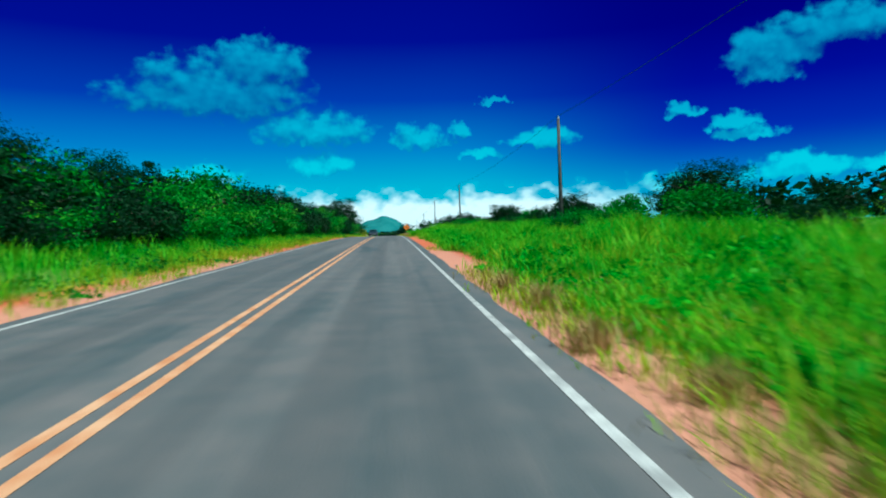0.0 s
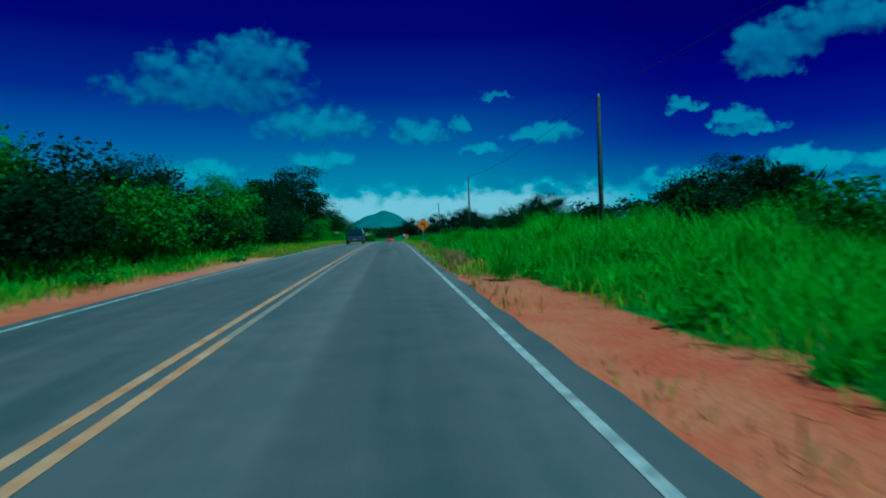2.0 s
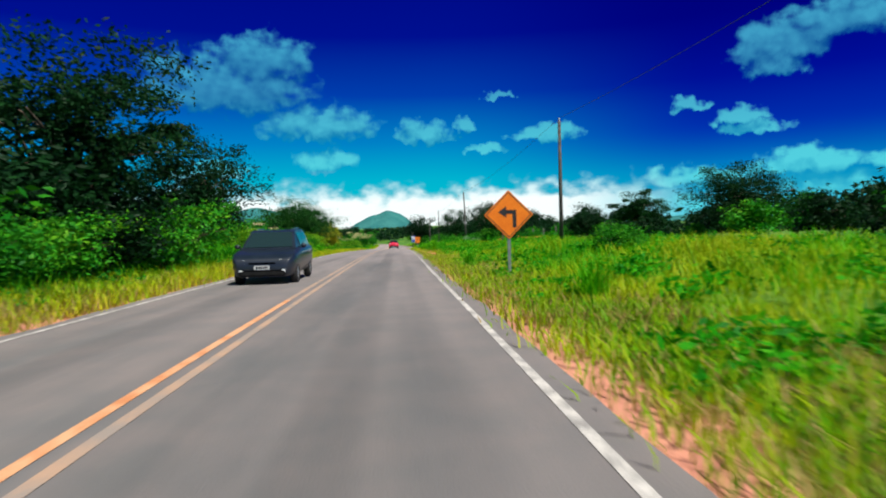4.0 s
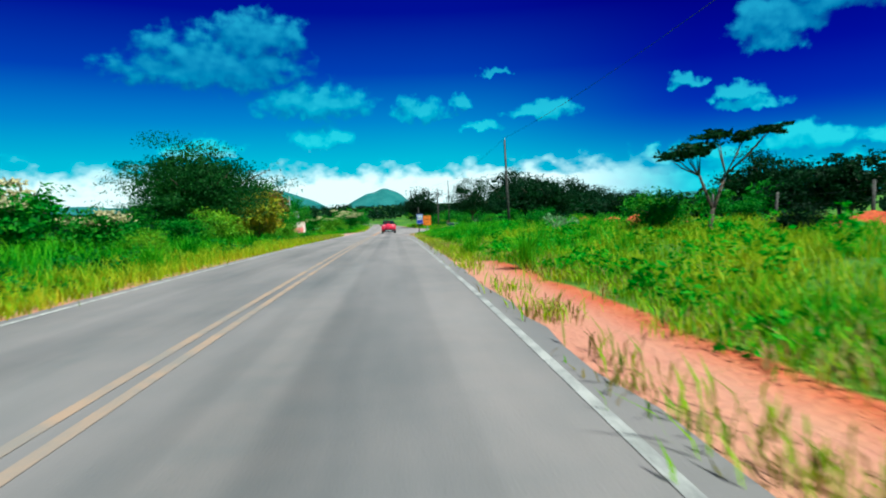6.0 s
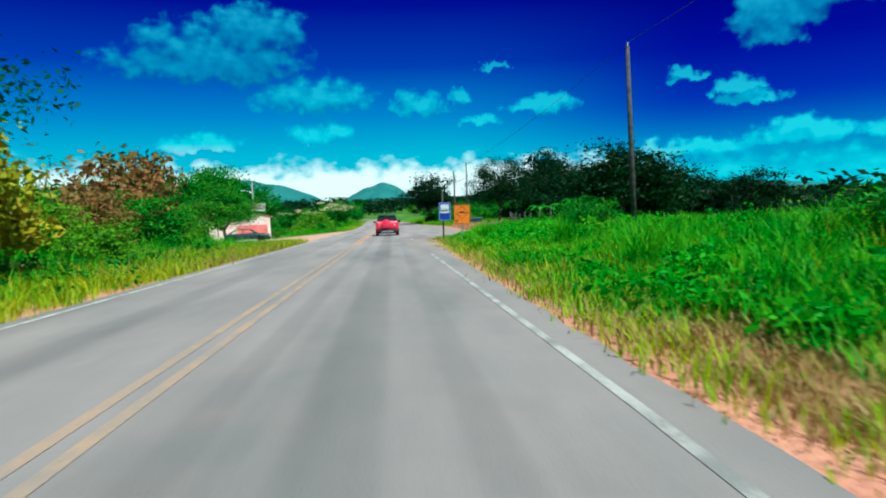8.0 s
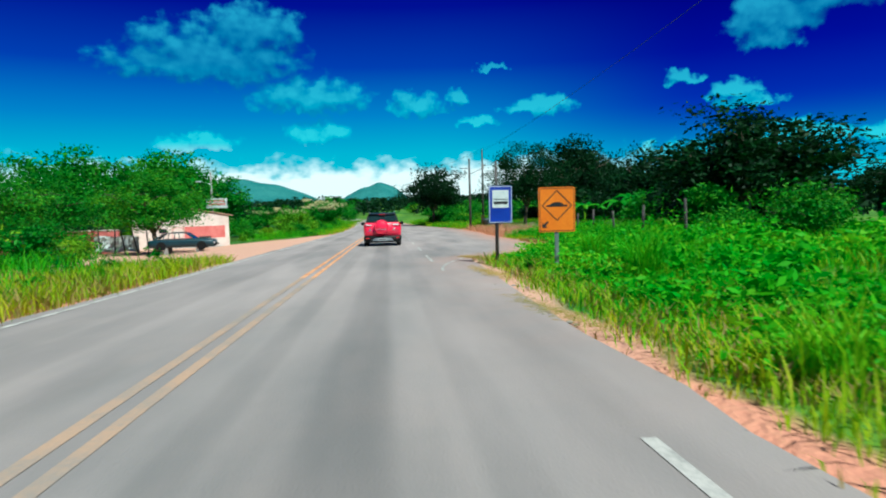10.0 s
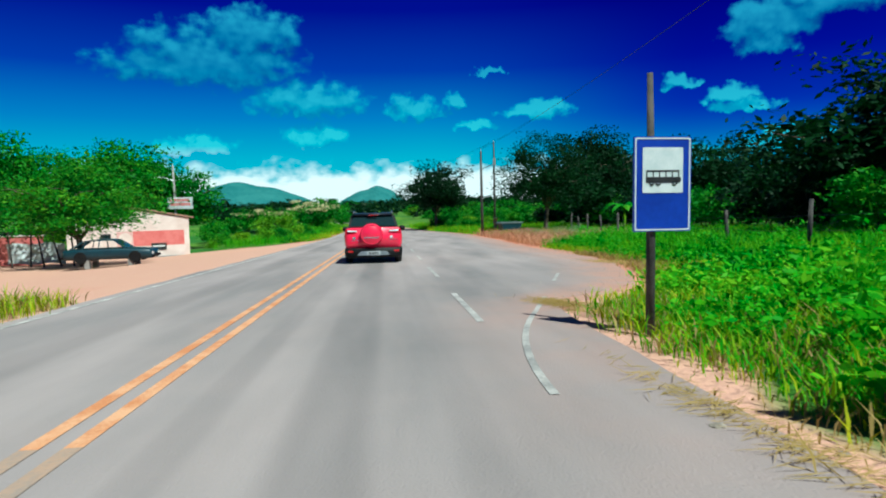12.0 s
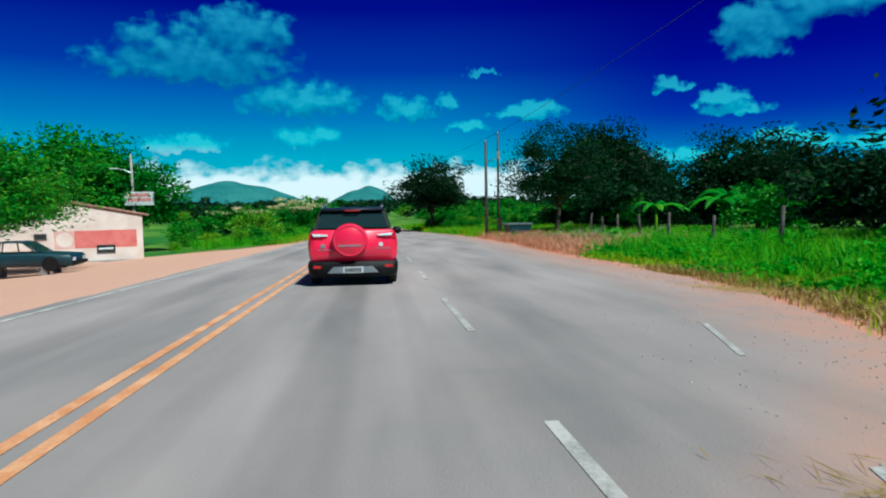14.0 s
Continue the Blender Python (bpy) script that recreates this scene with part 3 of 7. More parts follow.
def box(bm, x0, x1, y0, y1, z0, z1, bevel=0.0):
    r = bmesh.ops.create_cube(bm, size=1.0)
    bmesh.ops.scale(bm, vec=(x1 - x0, y1 - y0, z1 - z0), verts=r["verts"])
    bmesh.ops.translate(bm, vec=((x0 + x1) / 2, (y0 + y1) / 2, (z0 + z1) / 2), verts=r["verts"])
    if bevel:
        es = list({e for v in r["verts"] for e in v.link_edges})
        bmesh.ops.bevel(bm, geom=es, offset=bevel, segments=2, affect="EDGES", clamp_overlap=True)


def tube(bm, pts, radii, sides=8):
    """A bent, tapering tube along points."""
    rings = []
    for i, p in enumerate(pts):
        p = Vector(p)
        d = (Vector(pts[min(i + 1, len(pts) - 1)]) - Vector(pts[max(i - 1, 0)])).normalized()
        q = d.to_track_quat("Z", "Y")
        rings.append([bm.verts.new(p + q @ Vector((math.cos(a) * radii[i], math.sin(a) * radii[i], 0)))
                      for a in [2 * math.pi * k / sides for k in range(sides)]])
    for a, b in zip(rings, rings[1:]):
        for k in range(sides):
            bm.faces.new((a[k], a[(k + 1) % sides], b[(k + 1) % sides], b[k]))
    bm.faces.new(rings[-1])
    bm.faces.new(rings[0][::-1])


def prism(bm, outline, y0, y1, axis="y"):
    """An outline of (x, z) points drawn out from y0 to y1, or of (y, z) points along x."""
    put = (lambda a, b, d: (a, d, b)) if axis == "y" else (lambda a, b, d: (d, a, b))
    A = [bm.verts.new(put(a, b, y0)) for a, b in outline]
    B = [bm.verts.new(put(a, b, y1)) for a, b in outline]
    n = len(A)
    for k in range(n):
        bm.faces.new((A[k], A[(k + 1) % n], B[(k + 1) % n], B[k]))
    bm.faces.new(A[::-1])
    bm.faces.new(B)
    bmesh.ops.recalc_face_normals(bm, faces=bm.faces)


# ---- the lie of the land ----
PROF_Y = np.concatenate([np.arange(-200, 420, 2.0), [5000.0]])
_slope = np.interp(PROF_Y, [-200, -100, 30, 190, 255, 330, 5000], [0, 0.012, 0.012, -0.031, -0.031, 0, 0])
PROF_Z = np.concatenate([[0], np.cumsum((_slope[1:] + _slope[:-1]) / 2 * np.diff(PROF_Y))])
PROF_Z -= np.interp(0, PROF_Y, PROF_Z)


def road_z(y):
    return np.interp(y, PROF_Y, PROF_Z)


def edge_right(y):
    """x of the asphalt's right edge, with the bus bay and the mouth of the side road."""
    return np.interp(y, [-200, 60, 95, 130, 160, 198, 206, 211, 217, 218.5, 219.5, 220.3, 222.5, 226, 229, 237, 244.5, 252.4, 266, 276, 290, 302, 900],
                     [1.6, 1.6, 1.42, 1.42, 1.62, 1.75, 1.78, 1.92, 2.1, 2.3, 3.0, 4.2, 4.95, 5.85, 6.2, 6.2, 6.5, 7.0, 7.2, 6.4, 4.2, 3.0, 1.9])


EDGE_LEFT = -5.35


def bend(y):
    """Sideways shift of the road where it turns left past the junction."""
    return -0.0045 * np.clip(np.asarray(y, float) - 296, 0, None) ** 2


def worn(x, y):
    """1 where the right verge is trodden or driven down to bare red earth."""
    x, y = np.asarray(x, float), np.asarray(y, float)
    x = x + 0.14 * np.sin(y * 0.9) + 0.1 * np.sin(y * 2.3 + 1)
    w = np.zeros(np.broadcast(x, y).shape)
    for x0, x1, y0, y1 in ((1.95, 2.75, 3, 7.5), (1.6, 3.25, 17, 31), (1.6, 3.05, 31, 62), (1.85, 3.5, 60, 82), (2.3, 3.6, 80, 90), (1.75, 2.75, 89.6, 95.5), (1.85, 3.35, 147, 169), (2.4, 3.4, 169, 174.5), (2.3, 3.5, 182.6, 187.6), (6.3, 9.0, 238, 284)):
        w = np.maximum(w, np.clip(np.minimum(x - x0, x1 - x) / 0.22, 0, 1) * np.clip(np.minimum(y - y0, y1 - y) / 2.0, 0, 1))
    return w


def land(x, y):
    """Height of the ground beside and under the road."""
    x, y = np.asarray(x, float), np.asarray(y, float)
    x = x - bend(y)
    er = edge_right(y)
    d = np.where(x > 0, x - er, EDGE_LEFT - x)           # out from the asphalt
    z = road_z(y) - 0.02
    right = x > 0
    rise = np.where(right, np.interp(d, [0, 1, 3, 6, 14, 60], [0, -0.06, 0.05, 0.35, 0.6, 0.8]),
                    np.interp(d, [0, 1, 2, 5, 12, 60], [0, -0.05, 0.05, 0.3, 0.7, 1.2]))
    yard = np.interp(y, [206, 222, 285, 300], [0, 1, 1, 0]) * (~right)
    rise = rise * (1 - yard) + yard * np.interp(d, [0, 2, 7, 10, 30], [0, -0.08, -0.42, -0.66, -0.7])
    junction = np.interp(y, [212, 220, 300, 310], [0, 1, 1, 0]) * right
    rise = rise * (1 - 0.7 * junction)
    wob = 0.10 * np.sin(x * 0.9 + y * 0.37) * np.sin(y * 0.53 - x * 0.21) + 0.06 * np.sin(x * 2.1 + 1.3 * y)
    rise = rise + wob * np.clip((d - 1.5) / 4, 0, 1) * (1 - 0.8 * yard)
    far = np.clip((np.hypot(x, y - 120) - 250) / 900, 0, 1)
    rise = rise + far * 6 * np.sin(x * 0.004 + 1) * np.sin(y * 0.003)
    return z + np.where(d < -0.25, -0.12, rise)


def lz(x, y):
    return float(land(x, y))


def build_ground():
    xs = np.concatenate([[-3000, -1800, -1000, -600, -350, -200, -120, -80, -55], np.arange(-40, -12, 1.5), np.arange(-12, 26, 0.5),
                         np.arange(26, 44, 1.5), [55, 80, 120, 200, 350, 600, 1000, 1800, 3000]])
    ys = np.concatenate([[-2500, -900, -300, -120, -60, -30], np.arange(-16, 330, 1.0), np.arange(330, 420, 6),
                         [450, 500, 580, 700, 900, 1300, 1900, 2800, 4500]])
    X, Y = np.meshgrid(xs, ys)
    Z = land(X, Y)
    nx, ny = len(xs), len(ys)
    idx = np.arange(nx * ny).reshape(ny, nx)
    faces = np.stack([idx[:-1, :-1], idx[:-1, 1:], idx[1:, 1:], idx[1:, :-1]], -1).reshape(-1, 4)
    me = raw("ground", np.stack([X, Y, Z], -1).reshape(-1, 3), faces.tolist())
    er = edge_right(Y)
    XB = X - bend(Y)
    d = np.where(XB > -1.9, XB - er, EDGE_LEFT - XB)
    turf = np.clip(d / np.interp(Y, [10, 18, 70, 90], [1.5, 2.2, 2.2, 1.2]), 0, 1.3)
    turf = np.where((XB < -1.9), np.clip(d / 2.2 - 0.05, 0, 1.3), turf)
    bare = np.where(X > 0, 1.1 * worn(X, Y), np.interp(Y, [2, 14, 92, 101], [0.3, 1, 1, 0]) * np.where(d < 1.3, 1.0, 0.35) * (d < 3))
    yard = np.interp(Y, [214, 226, 258, 264], [0, 1, 1, 0]) * (X < 0) * (X > -24)
    rim = np.interp(Y, [218, 221, 250, 256], [0, 1, 1, 0]) * (X > 0) * np.clip((2.2 - d) / 0.8, 0, 1)      # trodden round the bus bay
    turf = np.clip(turf - bare - 1.2 * yard - 0.9 * rim, 0, 1.3)
    at = me.attributes.new("turf", "FLOAT", "POINT")
    at.data.foreach_set("value", turf.astype(np.float32).ravel())
    sand = np.clip(yard + np.interp(Y, [-10, 28, 36, 76, 96], [0.55, 0.5, 0, 0, 0.6]) * (d < 1.3) + np.interp(Y, [203, 207, 218, 221], [0, 0.5, 0.5, 0]) * (X > 0) * (d < 0.8), 0, 1)
    at = me.attributes.new("sand", "FLOAT", "POINT")
    at.data.foreach_set("value", sand.astype(np.float32).ravel())
    ob = mesh_part("ground", me, M_GROUND, None, "", True)
    tagged(ob, "red earth and rough green turf beside the road", "ground", kind="structure")


def strip(name, x_left, x_right, ys, lift, material, thick=0.0):
    """A ribbon along the road between two edges, laid on its profile."""
    rows = []
    for y in ys:
        a = x_left(y) if callable(x_left) else x_left
        b = x_right(y) if callable(x_right) else x_right
        n = 13 if thick else 2
        c = float(bend(y))
        rows.append([(c + a + (b - a) * k / (n - 1), y, float(road_z(y)) + lift) for k in range(n)])
    n = len(rows[0])
    v = [p for r in rows for p in r]
    f = [(i * n + k, i * n + k + 1, (i + 1) * n + k + 1, (i + 1) * n + k) for i in range(len(rows) - 1) for k in range(n - 1)]
    if thick:
        base = len(v)
        for r in rows:
            v += [(r[0][0] - 0.05, r[0][1], r[0][2] - thick), (r[-1][0] + 0.05, r[-1][1], r[-1][2] - thick)]
        for i in range(len(rows) - 1):
            f.append((i * n, (i + 1) * n, base + 2 * i + 2, base + 2 * i))
            f.append((i * n + n - 1, base + 2 * i + 1, base + 2 * i + 3, (i + 1) * n + n - 1))
    return mesh_part(name, raw(name, v, f), material)


def build_road():
    rng = random.Random(5)
    rag = {}

    def ragged(y, side):
        k = (round(y), side)
        if k not in rag:
            rag[k] = rng.uniform(-0.05, 0.06)
        return rag[k]

    ys = np.concatenate([[-300, -120, -40], np.arange(-16, 390, 1.0)])
    road = strip("road", lambda y: EDGE_LEFT - ragged(y, 0), lambda y: float(edge_right(y)) + ragged(y, 1), ys, 0.035, M_ASPHALT, 0.12)
    at = road.data.attributes.new("dirt", "FLOAT", "POINT")
    for k, v in enumerate(road.data.vertices):
        x, y = v.co.x, v.co.y
        out = max(0.0, min(1.0, 1.0 - (float(edge_right(y)) - x) / 1.7))
        at.data[k].value = out * float(np.interp(y, [200, 216, 220, 262, 272], [0.0, 0.3, 1.0, 1.0, 0.5])) if x > 0 else 0.0
    tagged(road, "worn grey asphalt two-lane country road with bus bay", "road", kind="structure")
    line_ys = np.arange(-16, 390, 1.0)
    for x, y0, y1, paint, how in ((-2.14, -16, 122, M_YELLOW, "worn"), (-1.90, -16, 72, M_YELLOW, "worn"), (-1.90, 72, 122, M_FADED, "faded"),
                                  (-2.14, 122, 213, M_FADED, "faded"), (-1.90, 122, 213, M_FADED, "faded"), (-2.14, 213, 389, M_YELLOW, "worn"), (-1.90, 213, 389, M_YELLOW, "worn")):
        l = strip("yellow_centre_line", x - 0.055, x + 0.055, np.arange(y0, y1 + 0.5, 1.0), 0.040, paint)
        tagged(l, how + " yellow solid centre line painted on asphalt", "road marking", "centre lines", "structure")
    l = strip("white_edge_line", -5.11, -5.02, line_ys, 0.040, M_WHITE)
    tagged(l, "thin worn white edge line painted on asphalt", "road marking", "edge lines", "structure")
    line_x = lambda y: float(np.interp(y, [0, 60, 95, 130, 160, 184, 206], [1.2, 1.2, 1.08, 1.08, 1.28, 1.28, 1.05]))
    line_x2 = lambda y: line_x(y) + 0.09
    l = strip("white_edge_line", line_x, line_x2, np.arange(-16, 135.5, 1.0), 0.040, M_WHITE)
    tagged(l, "white edge line painted on asphalt beside the verge", "road marking", "edge lines", "structure")
    l = strip("white_edge_line", line_x, line_x2, np.arange(135, 203, 1.0), 0.040, M_PALEFADED)
    tagged(l, "faded dusty white edge line on asphalt", "road marking", "edge lines", "structure")
    y = 216.95
    while y < 262:
        l = strip("white_dash", 0.93, 1.02, np.linspace(y, y + 3.2, 7), 0.040, M_PALEFADED)
        tagged(l, "short white lane dash painted on asphalt", "road marking", "lane dashes", "structure")
        y += 6.53
    # the curved line that leads into the bus bay, worn through further on
    for c0, c1 in ((213.6, 219.2), (221.7, 223.4)):
        v, f = [], []
        for k in range(16):
            cy = c0 + (c1 - c0) * k / 15
            u = cy - 213.6
            cx = 1.0 + 0.03 * u + 0.042 * min(u, 4.0) ** 2 + 0.29 * max(u - 4.0, 0)
            v += [(cx - 0.035, cy, float(road_z(cy)) + 0.041), (cx + 0.035, cy, float(road_z(cy)) + 0.041)]
            if k:
                f.append((2 * k - 2, 2 * k - 1, 2 * k + 1, 2 * k))
        tagged(mesh_part("curved_white_line", raw("curved_white_line", v, f), M_PALEFADED),
               "faded curved white line leading into the bus bay", "road marking", "bay lines", "structure")


build_ground()
build_road()


def hill(name, x, y, w, d, h, seed, label):
    """A far wooded ridge: a mound with its own broken skyline."""
    rng = random.Random(seed)
    ph = [rng.uniform(0, 6.28) for _ in range(6)]
    v, f, n, m = [], [], 48, 14
    for j in range(m + 1):
        for i in range(n + 1):
            u, t = i / n * 2 - 1, j / m * 2 - 1
            env = max(0.0, 1 - abs(u) ** 1.8) * max(0.0, 1 - t * t)
            k = 0.85 + 0.10 * math.sin(3.1 * u + ph[0]) + 0.05 * math.sin(7 * u + ph[1] + t) + 0.02 * math.sin(17 * u + ph[2] + 2 * t)
            v.append((x + u * w / 2, y + t * d / 2, -30 + h * env * k))
    for j in range(m):
        for i in range(n):
            a = j * (n + 1) + i
            f.append((a, a + 1, a + n + 2, a + n + 1))
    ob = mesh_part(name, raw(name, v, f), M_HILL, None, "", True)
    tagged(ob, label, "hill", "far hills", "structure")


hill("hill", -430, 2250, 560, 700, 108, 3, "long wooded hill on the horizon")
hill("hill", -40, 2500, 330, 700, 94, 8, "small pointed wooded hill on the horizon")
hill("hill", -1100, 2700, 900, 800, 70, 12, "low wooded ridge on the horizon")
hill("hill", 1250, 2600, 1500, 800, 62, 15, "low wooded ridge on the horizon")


# ---- plants ----
def leaf_cloud(rng, n, centre, radii, leaf, clumps=40, hollow=0.55, flat=0.0, droop=0.0, clump_r=0.22):
    """Leaf quads gathered in clumps through an uneven crown: array (n, 4, 3)."""
    c = rng.normal(size=(clumps, 3))
    c /= np.linalg.norm(c, axis=1)[:, None]
    c *= (hollow + (1 - hollow) * rng.random((clumps, 1)))
    c[:, 2] = np.where(c[:, 2] < -0.5, c[:, 2] * 0.6, c[:, 2])
    c *= 0.82 + 0.36 * rng.random((clumps, 1))
    k = rng.integers(0, clumps, n)
    size = clump_r * (0.6 + 0.9 * rng.random(clumps))
    p = c[k] + np.clip(rng.normal(size=(n, 3)), -1.6, 1.6) * size[k][:, None] * np.array([0.75, 0.75, 0.5 - 0.25 * flat])
    p = p * np.array(radii) + np.array(centre)
    u = rng.normal(size=(n, 3))
    u[:, 2] = u[:, 2] * 0.6 - droop
    u /= np.linalg.norm(u, axis=1)[:, None]
    w = rng.normal(size=(n, 3))
    w -= (w * u).sum(1)[:, None] * u
    w /= np.linalg.norm(w, axis=1)[:, None]
    L = leaf * (0.55 + 0.9 * rng.random((n, 1)))
    W = L * 0.42
    return np.stack([p - u * L, p + w * W - u * L * 0.1, p + u * L, p - w * W - u * L * 0.1], 1)


def limbs(seed, height, spread, r0, fork, count=6, sides=7):
    """Trunk and limbs as one bmesh."""
    rng = random.Random(seed)
    bm = bmesh.new()
    lean = rng.uniform(-0.1, 0.1) * height, rng.uniform(-0.1, 0.1) * height
    top = Vector((lean[0] * 0.5, lean[1] * 0.5, fork))
    tube(bm, [(0, 0, -0.15), (lean[0] * 0.2, lean[1] * 0.2, fork * 0.5), top], [r0 * 1.25, r0, r0 * 0.85], sides)
    for i in range(count):
        a = 2 * math.pi * i / count + rng.uniform(-0.4, 0.4)
        s = spread * rng.uniform(0.55, 0.95)
        end = Vector((math.cos(a) * s, math.sin(a) * s, height * rng.uniform(0.5, 0.74)))
        midp = top.lerp(end, 0.5) + Vector((rng.uniform(-.2, .2), rng.uniform(-.2, .2), 0.12 * height))
        tube(bm, [top - Vector((0, 0, 0.1)), midp, end], [r0 * 0.6, r0 * 0.36, r0 * 0.12], 5)
        for _ in range(2):
            e2 = midp + Vector((rng.uniform(-1, 1) * s * 0.5, rng.uniform(-1, 1) * s * 0.5, height * rng.uniform(0.02, 0.14)))
            tube(bm, [midp, midp.lerp(e2, 0.5) + Vector((0, 0, 0.05 * height)), e2], [r0 * 0.3, r0 * 0.18, r0 * 0.07], 4)
    return bm


def make_tree(name, seed, h, w, fork, n, leaf, material, label, category="tree", flat=0.0, r0=None, clumps=60, hollow=0.5, low=0.35, clump_r=0.2, fringe=None):
    """One tree or shrub, unit in place at the origin: trunk with limbs, crown, and sometimes blossom."""
    rng = np.random.default_rng(seed)
    root = thing(name, Matrix(), label, category)
    part("trunk", limbs(seed, h, w * 0.5, r0 or h * 0.022, fork), M_BARK, root, smooth=True)
    zc = h * (0.5 + low / 2)
    rz = h * (1 - low) / 2
    leaves = leaf_cloud(rng, n, (0, 0, zc), (w / 2, w / 2, rz), leaf, clumps, hollow, flat, 0.1, clump_r)
    inner = leaf_cloud(rng, n // 4, (0, 0, zc), (w * 0.38, w * 0.38, rz * 0.78), leaf * 1.6, clumps, 0.1, flat, 0.1, clump_r)
    mesh_part("crown", quads("crown", np.concatenate([leaves, inner])), material, root)
    if fringe:
        f = leaf_cloud(rng, n // 3, (0, 0, zc + rz * 0.62), (w / 2.1, w / 2.1, rz * 0.5), leaf * 0.9, 9, 0.6, flat, 0.0, 0.3)
        mesh_part("blossom", quads("blossom", f), fringe[0], root, fringe[1])
    return root


SHRUBS = [make_tree("shrub", 20 + i, 3.0, 3.6, 0.35, 3400, 0.088, (M_LEAF, M_DARKLEAF, M_LEAF, M_PALELEAF)[i], ("dense green roadside shrub with small leaves",
          "dense dark green roadside shrub with small leaves", "bushy green roadside shrub with pale tips", "yellow-green bushy shrub on the verge")[i], "shrub",
          r0=0.05, clumps=46, hollow=0.55, low=0.05, clump_r=0.24) for i in range(4)]
TREES = [make_tree("tree", 40 + i, 6.0, 6.4, 1.5, 15000, 0.074, (M_LEAF, M_DARKLEAF, M_DARKLEAF)[i], ("leafy green tree with a broad uneven crown",
         "dark green tree with a broad uneven crown", "dark tree with an open ragged crown")[i], r0=0.14, clumps=(80, 70, 46)[i], hollow=0.5, low=0.14, clump_r=(0.19, 0.2, 0.15)[i]) for i in range(3)]
FAR_SHRUBS = [make_tree("shrub", 30 + i, 3.0, 3.6, 0.35, 1700, 0.13, (M_LEAF, M_DARKLEAF, M_LEAF, M_PALELEAF)[i], ("bushy green shrub in the scrub beyond the road",
              "dark green shrub in the scrub beyond the road", "rounded green shrub in the scrub beyond the road", "yellow-green shrub in the scrub beyond the road")[i], "shrub",
              r0=0.05, clumps=40, hollow=0.55, low=0.05, clump_r=0.24) for i in range(4)]
FAR_TREES = [make_tree("tree", 50 + i, 6.0, 6.4, 1.5, 7500, 0.125, (M_LEAF, M_DARKLEAF, M_DARKLEAF)[i], ("leafy green tree with a full crown",
             "dark green tree with a full crown", "dark tree with an open crown")[i], r0=0.14, clumps=(80, 70, 46)[i], hollow=0.5, low=0.14, clump_r=(0.19, 0.2, 0.15)[i]) for i in range(3)]
BLOOM = make_tree("flowering_shrub", 61, 3.2, 4.2, 0.4, 2400, 0.14, M_LEAF, "green shrub with cream blossom on its top", "shrub", r0=0.06, clumps=46,
                  hollow=0.55, low=0.05, clump_r=0.24, fringe=(M_BLOSSOM, "cream blossom"))
ACACIA = make_tree("acacia_tree", 71, 6.0, 10.0, 1.0, 34000, 0.08, M_ACACIA, "broad flat-topped acacia tree with fine dark leaves", r0=0.17, flat=0.5, clumps=120, hollow=0.25,
                   low=0.04, clump_r=0.21)
RUSSET = make_tree("russet_shrub", 81, 3.4, 4.0, 0.4, 2600, 0.13, M_RUSSET, "russet and green shrub with reddish tops", "shrub", r0=0.05, clumps=46, hollow=0.55, low=0.05, clump_r=0.24)
GOLDEN = make_tree("golden_shrub", 83, 3.2, 3.6, 0.4, 2000, 0.13, M_YELLOWLEAF, "shrub with golden yellow leaves on the verge", "shrub", r0=0.05, clumps=40, hollow=0.55, low=0.05, clump_r=0.24)
used = set()


def umbrella_tree(x, y):
    """Two thin stems in a V, each with a flat ragged crown of fine dark leaves."""
    rng = np.random.default_rng(91)
    root = thing("umbrella_tree", pose(x, y, lz(x, y)), "slender twin-stemmed tree with thin flat crowns", "tree")
    bm = bmesh.new()
    tube(bm, [(0, 0, -0.1), (0.05, 0, 0.5), (0.12, 0, 0.9)], [0.085, 0.07, 0.06])
    crowns = []
    for sx, top in ((-0.85, 2.55), (1.0, 3.05)):
        fork = Vector((0.12 + sx * 0.45, 0.1, 1.9))
        tube(bm, [(0.12, 0, 0.8), (0.12 + sx * 0.2, 0.05, 1.3), fork], [0.055, 0.05, 0.04], 6)
        for k in range(6):
            a = k * 1.05 + sx
            r = (0.6 if sx < 0 else 0.95) * rng.uniform(0.6, 1.0)
            e = Vector((0.12 + sx + r * math.cos(a), r * math.sin(a), top + rng.uniform(-0.12, 0.2)))
            tube(bm, [fork, fork.lerp(e, 0.55) + Vector((0, 0, -0.08)), e], [0.03, 0.02, 0.008], 4)
            crowns.append(leaf_cloud(rng, 170 if sx < 0 else 240, e, (0.5, 0.5, 0.2), 0.085, 9, 0.2, 0.6, 0.1, 0.3))
    part("trunk", bm, M_BARK, root, smooth=True)
    mesh_part("crown", quads("crown", np.concatenate(crowns)), M_DARKLEAF, root)


def put(root, x, y, s=1.0, turn=0.0, sz=None, sink=0.0):
    """The first use moves the model itself; later ones are copies."""
    if root.name not in used:
        used.add(root.name)
        root.matrix_basis = Matrix.LocRotScale((x, y, lz(x, y) - sink), Euler((0, 0, turn)), (s, s, sz or s))
        return root
    m = Matrix.LocRotScale((x, y, lz(x, y) - sink), Euler((0, 0, turn)), None) @ Matrix.Diagonal((s / root.scale[0], s / root.scale[1], (sz or s) / root.scale[2], 1))
    return copy_thing(root, m)


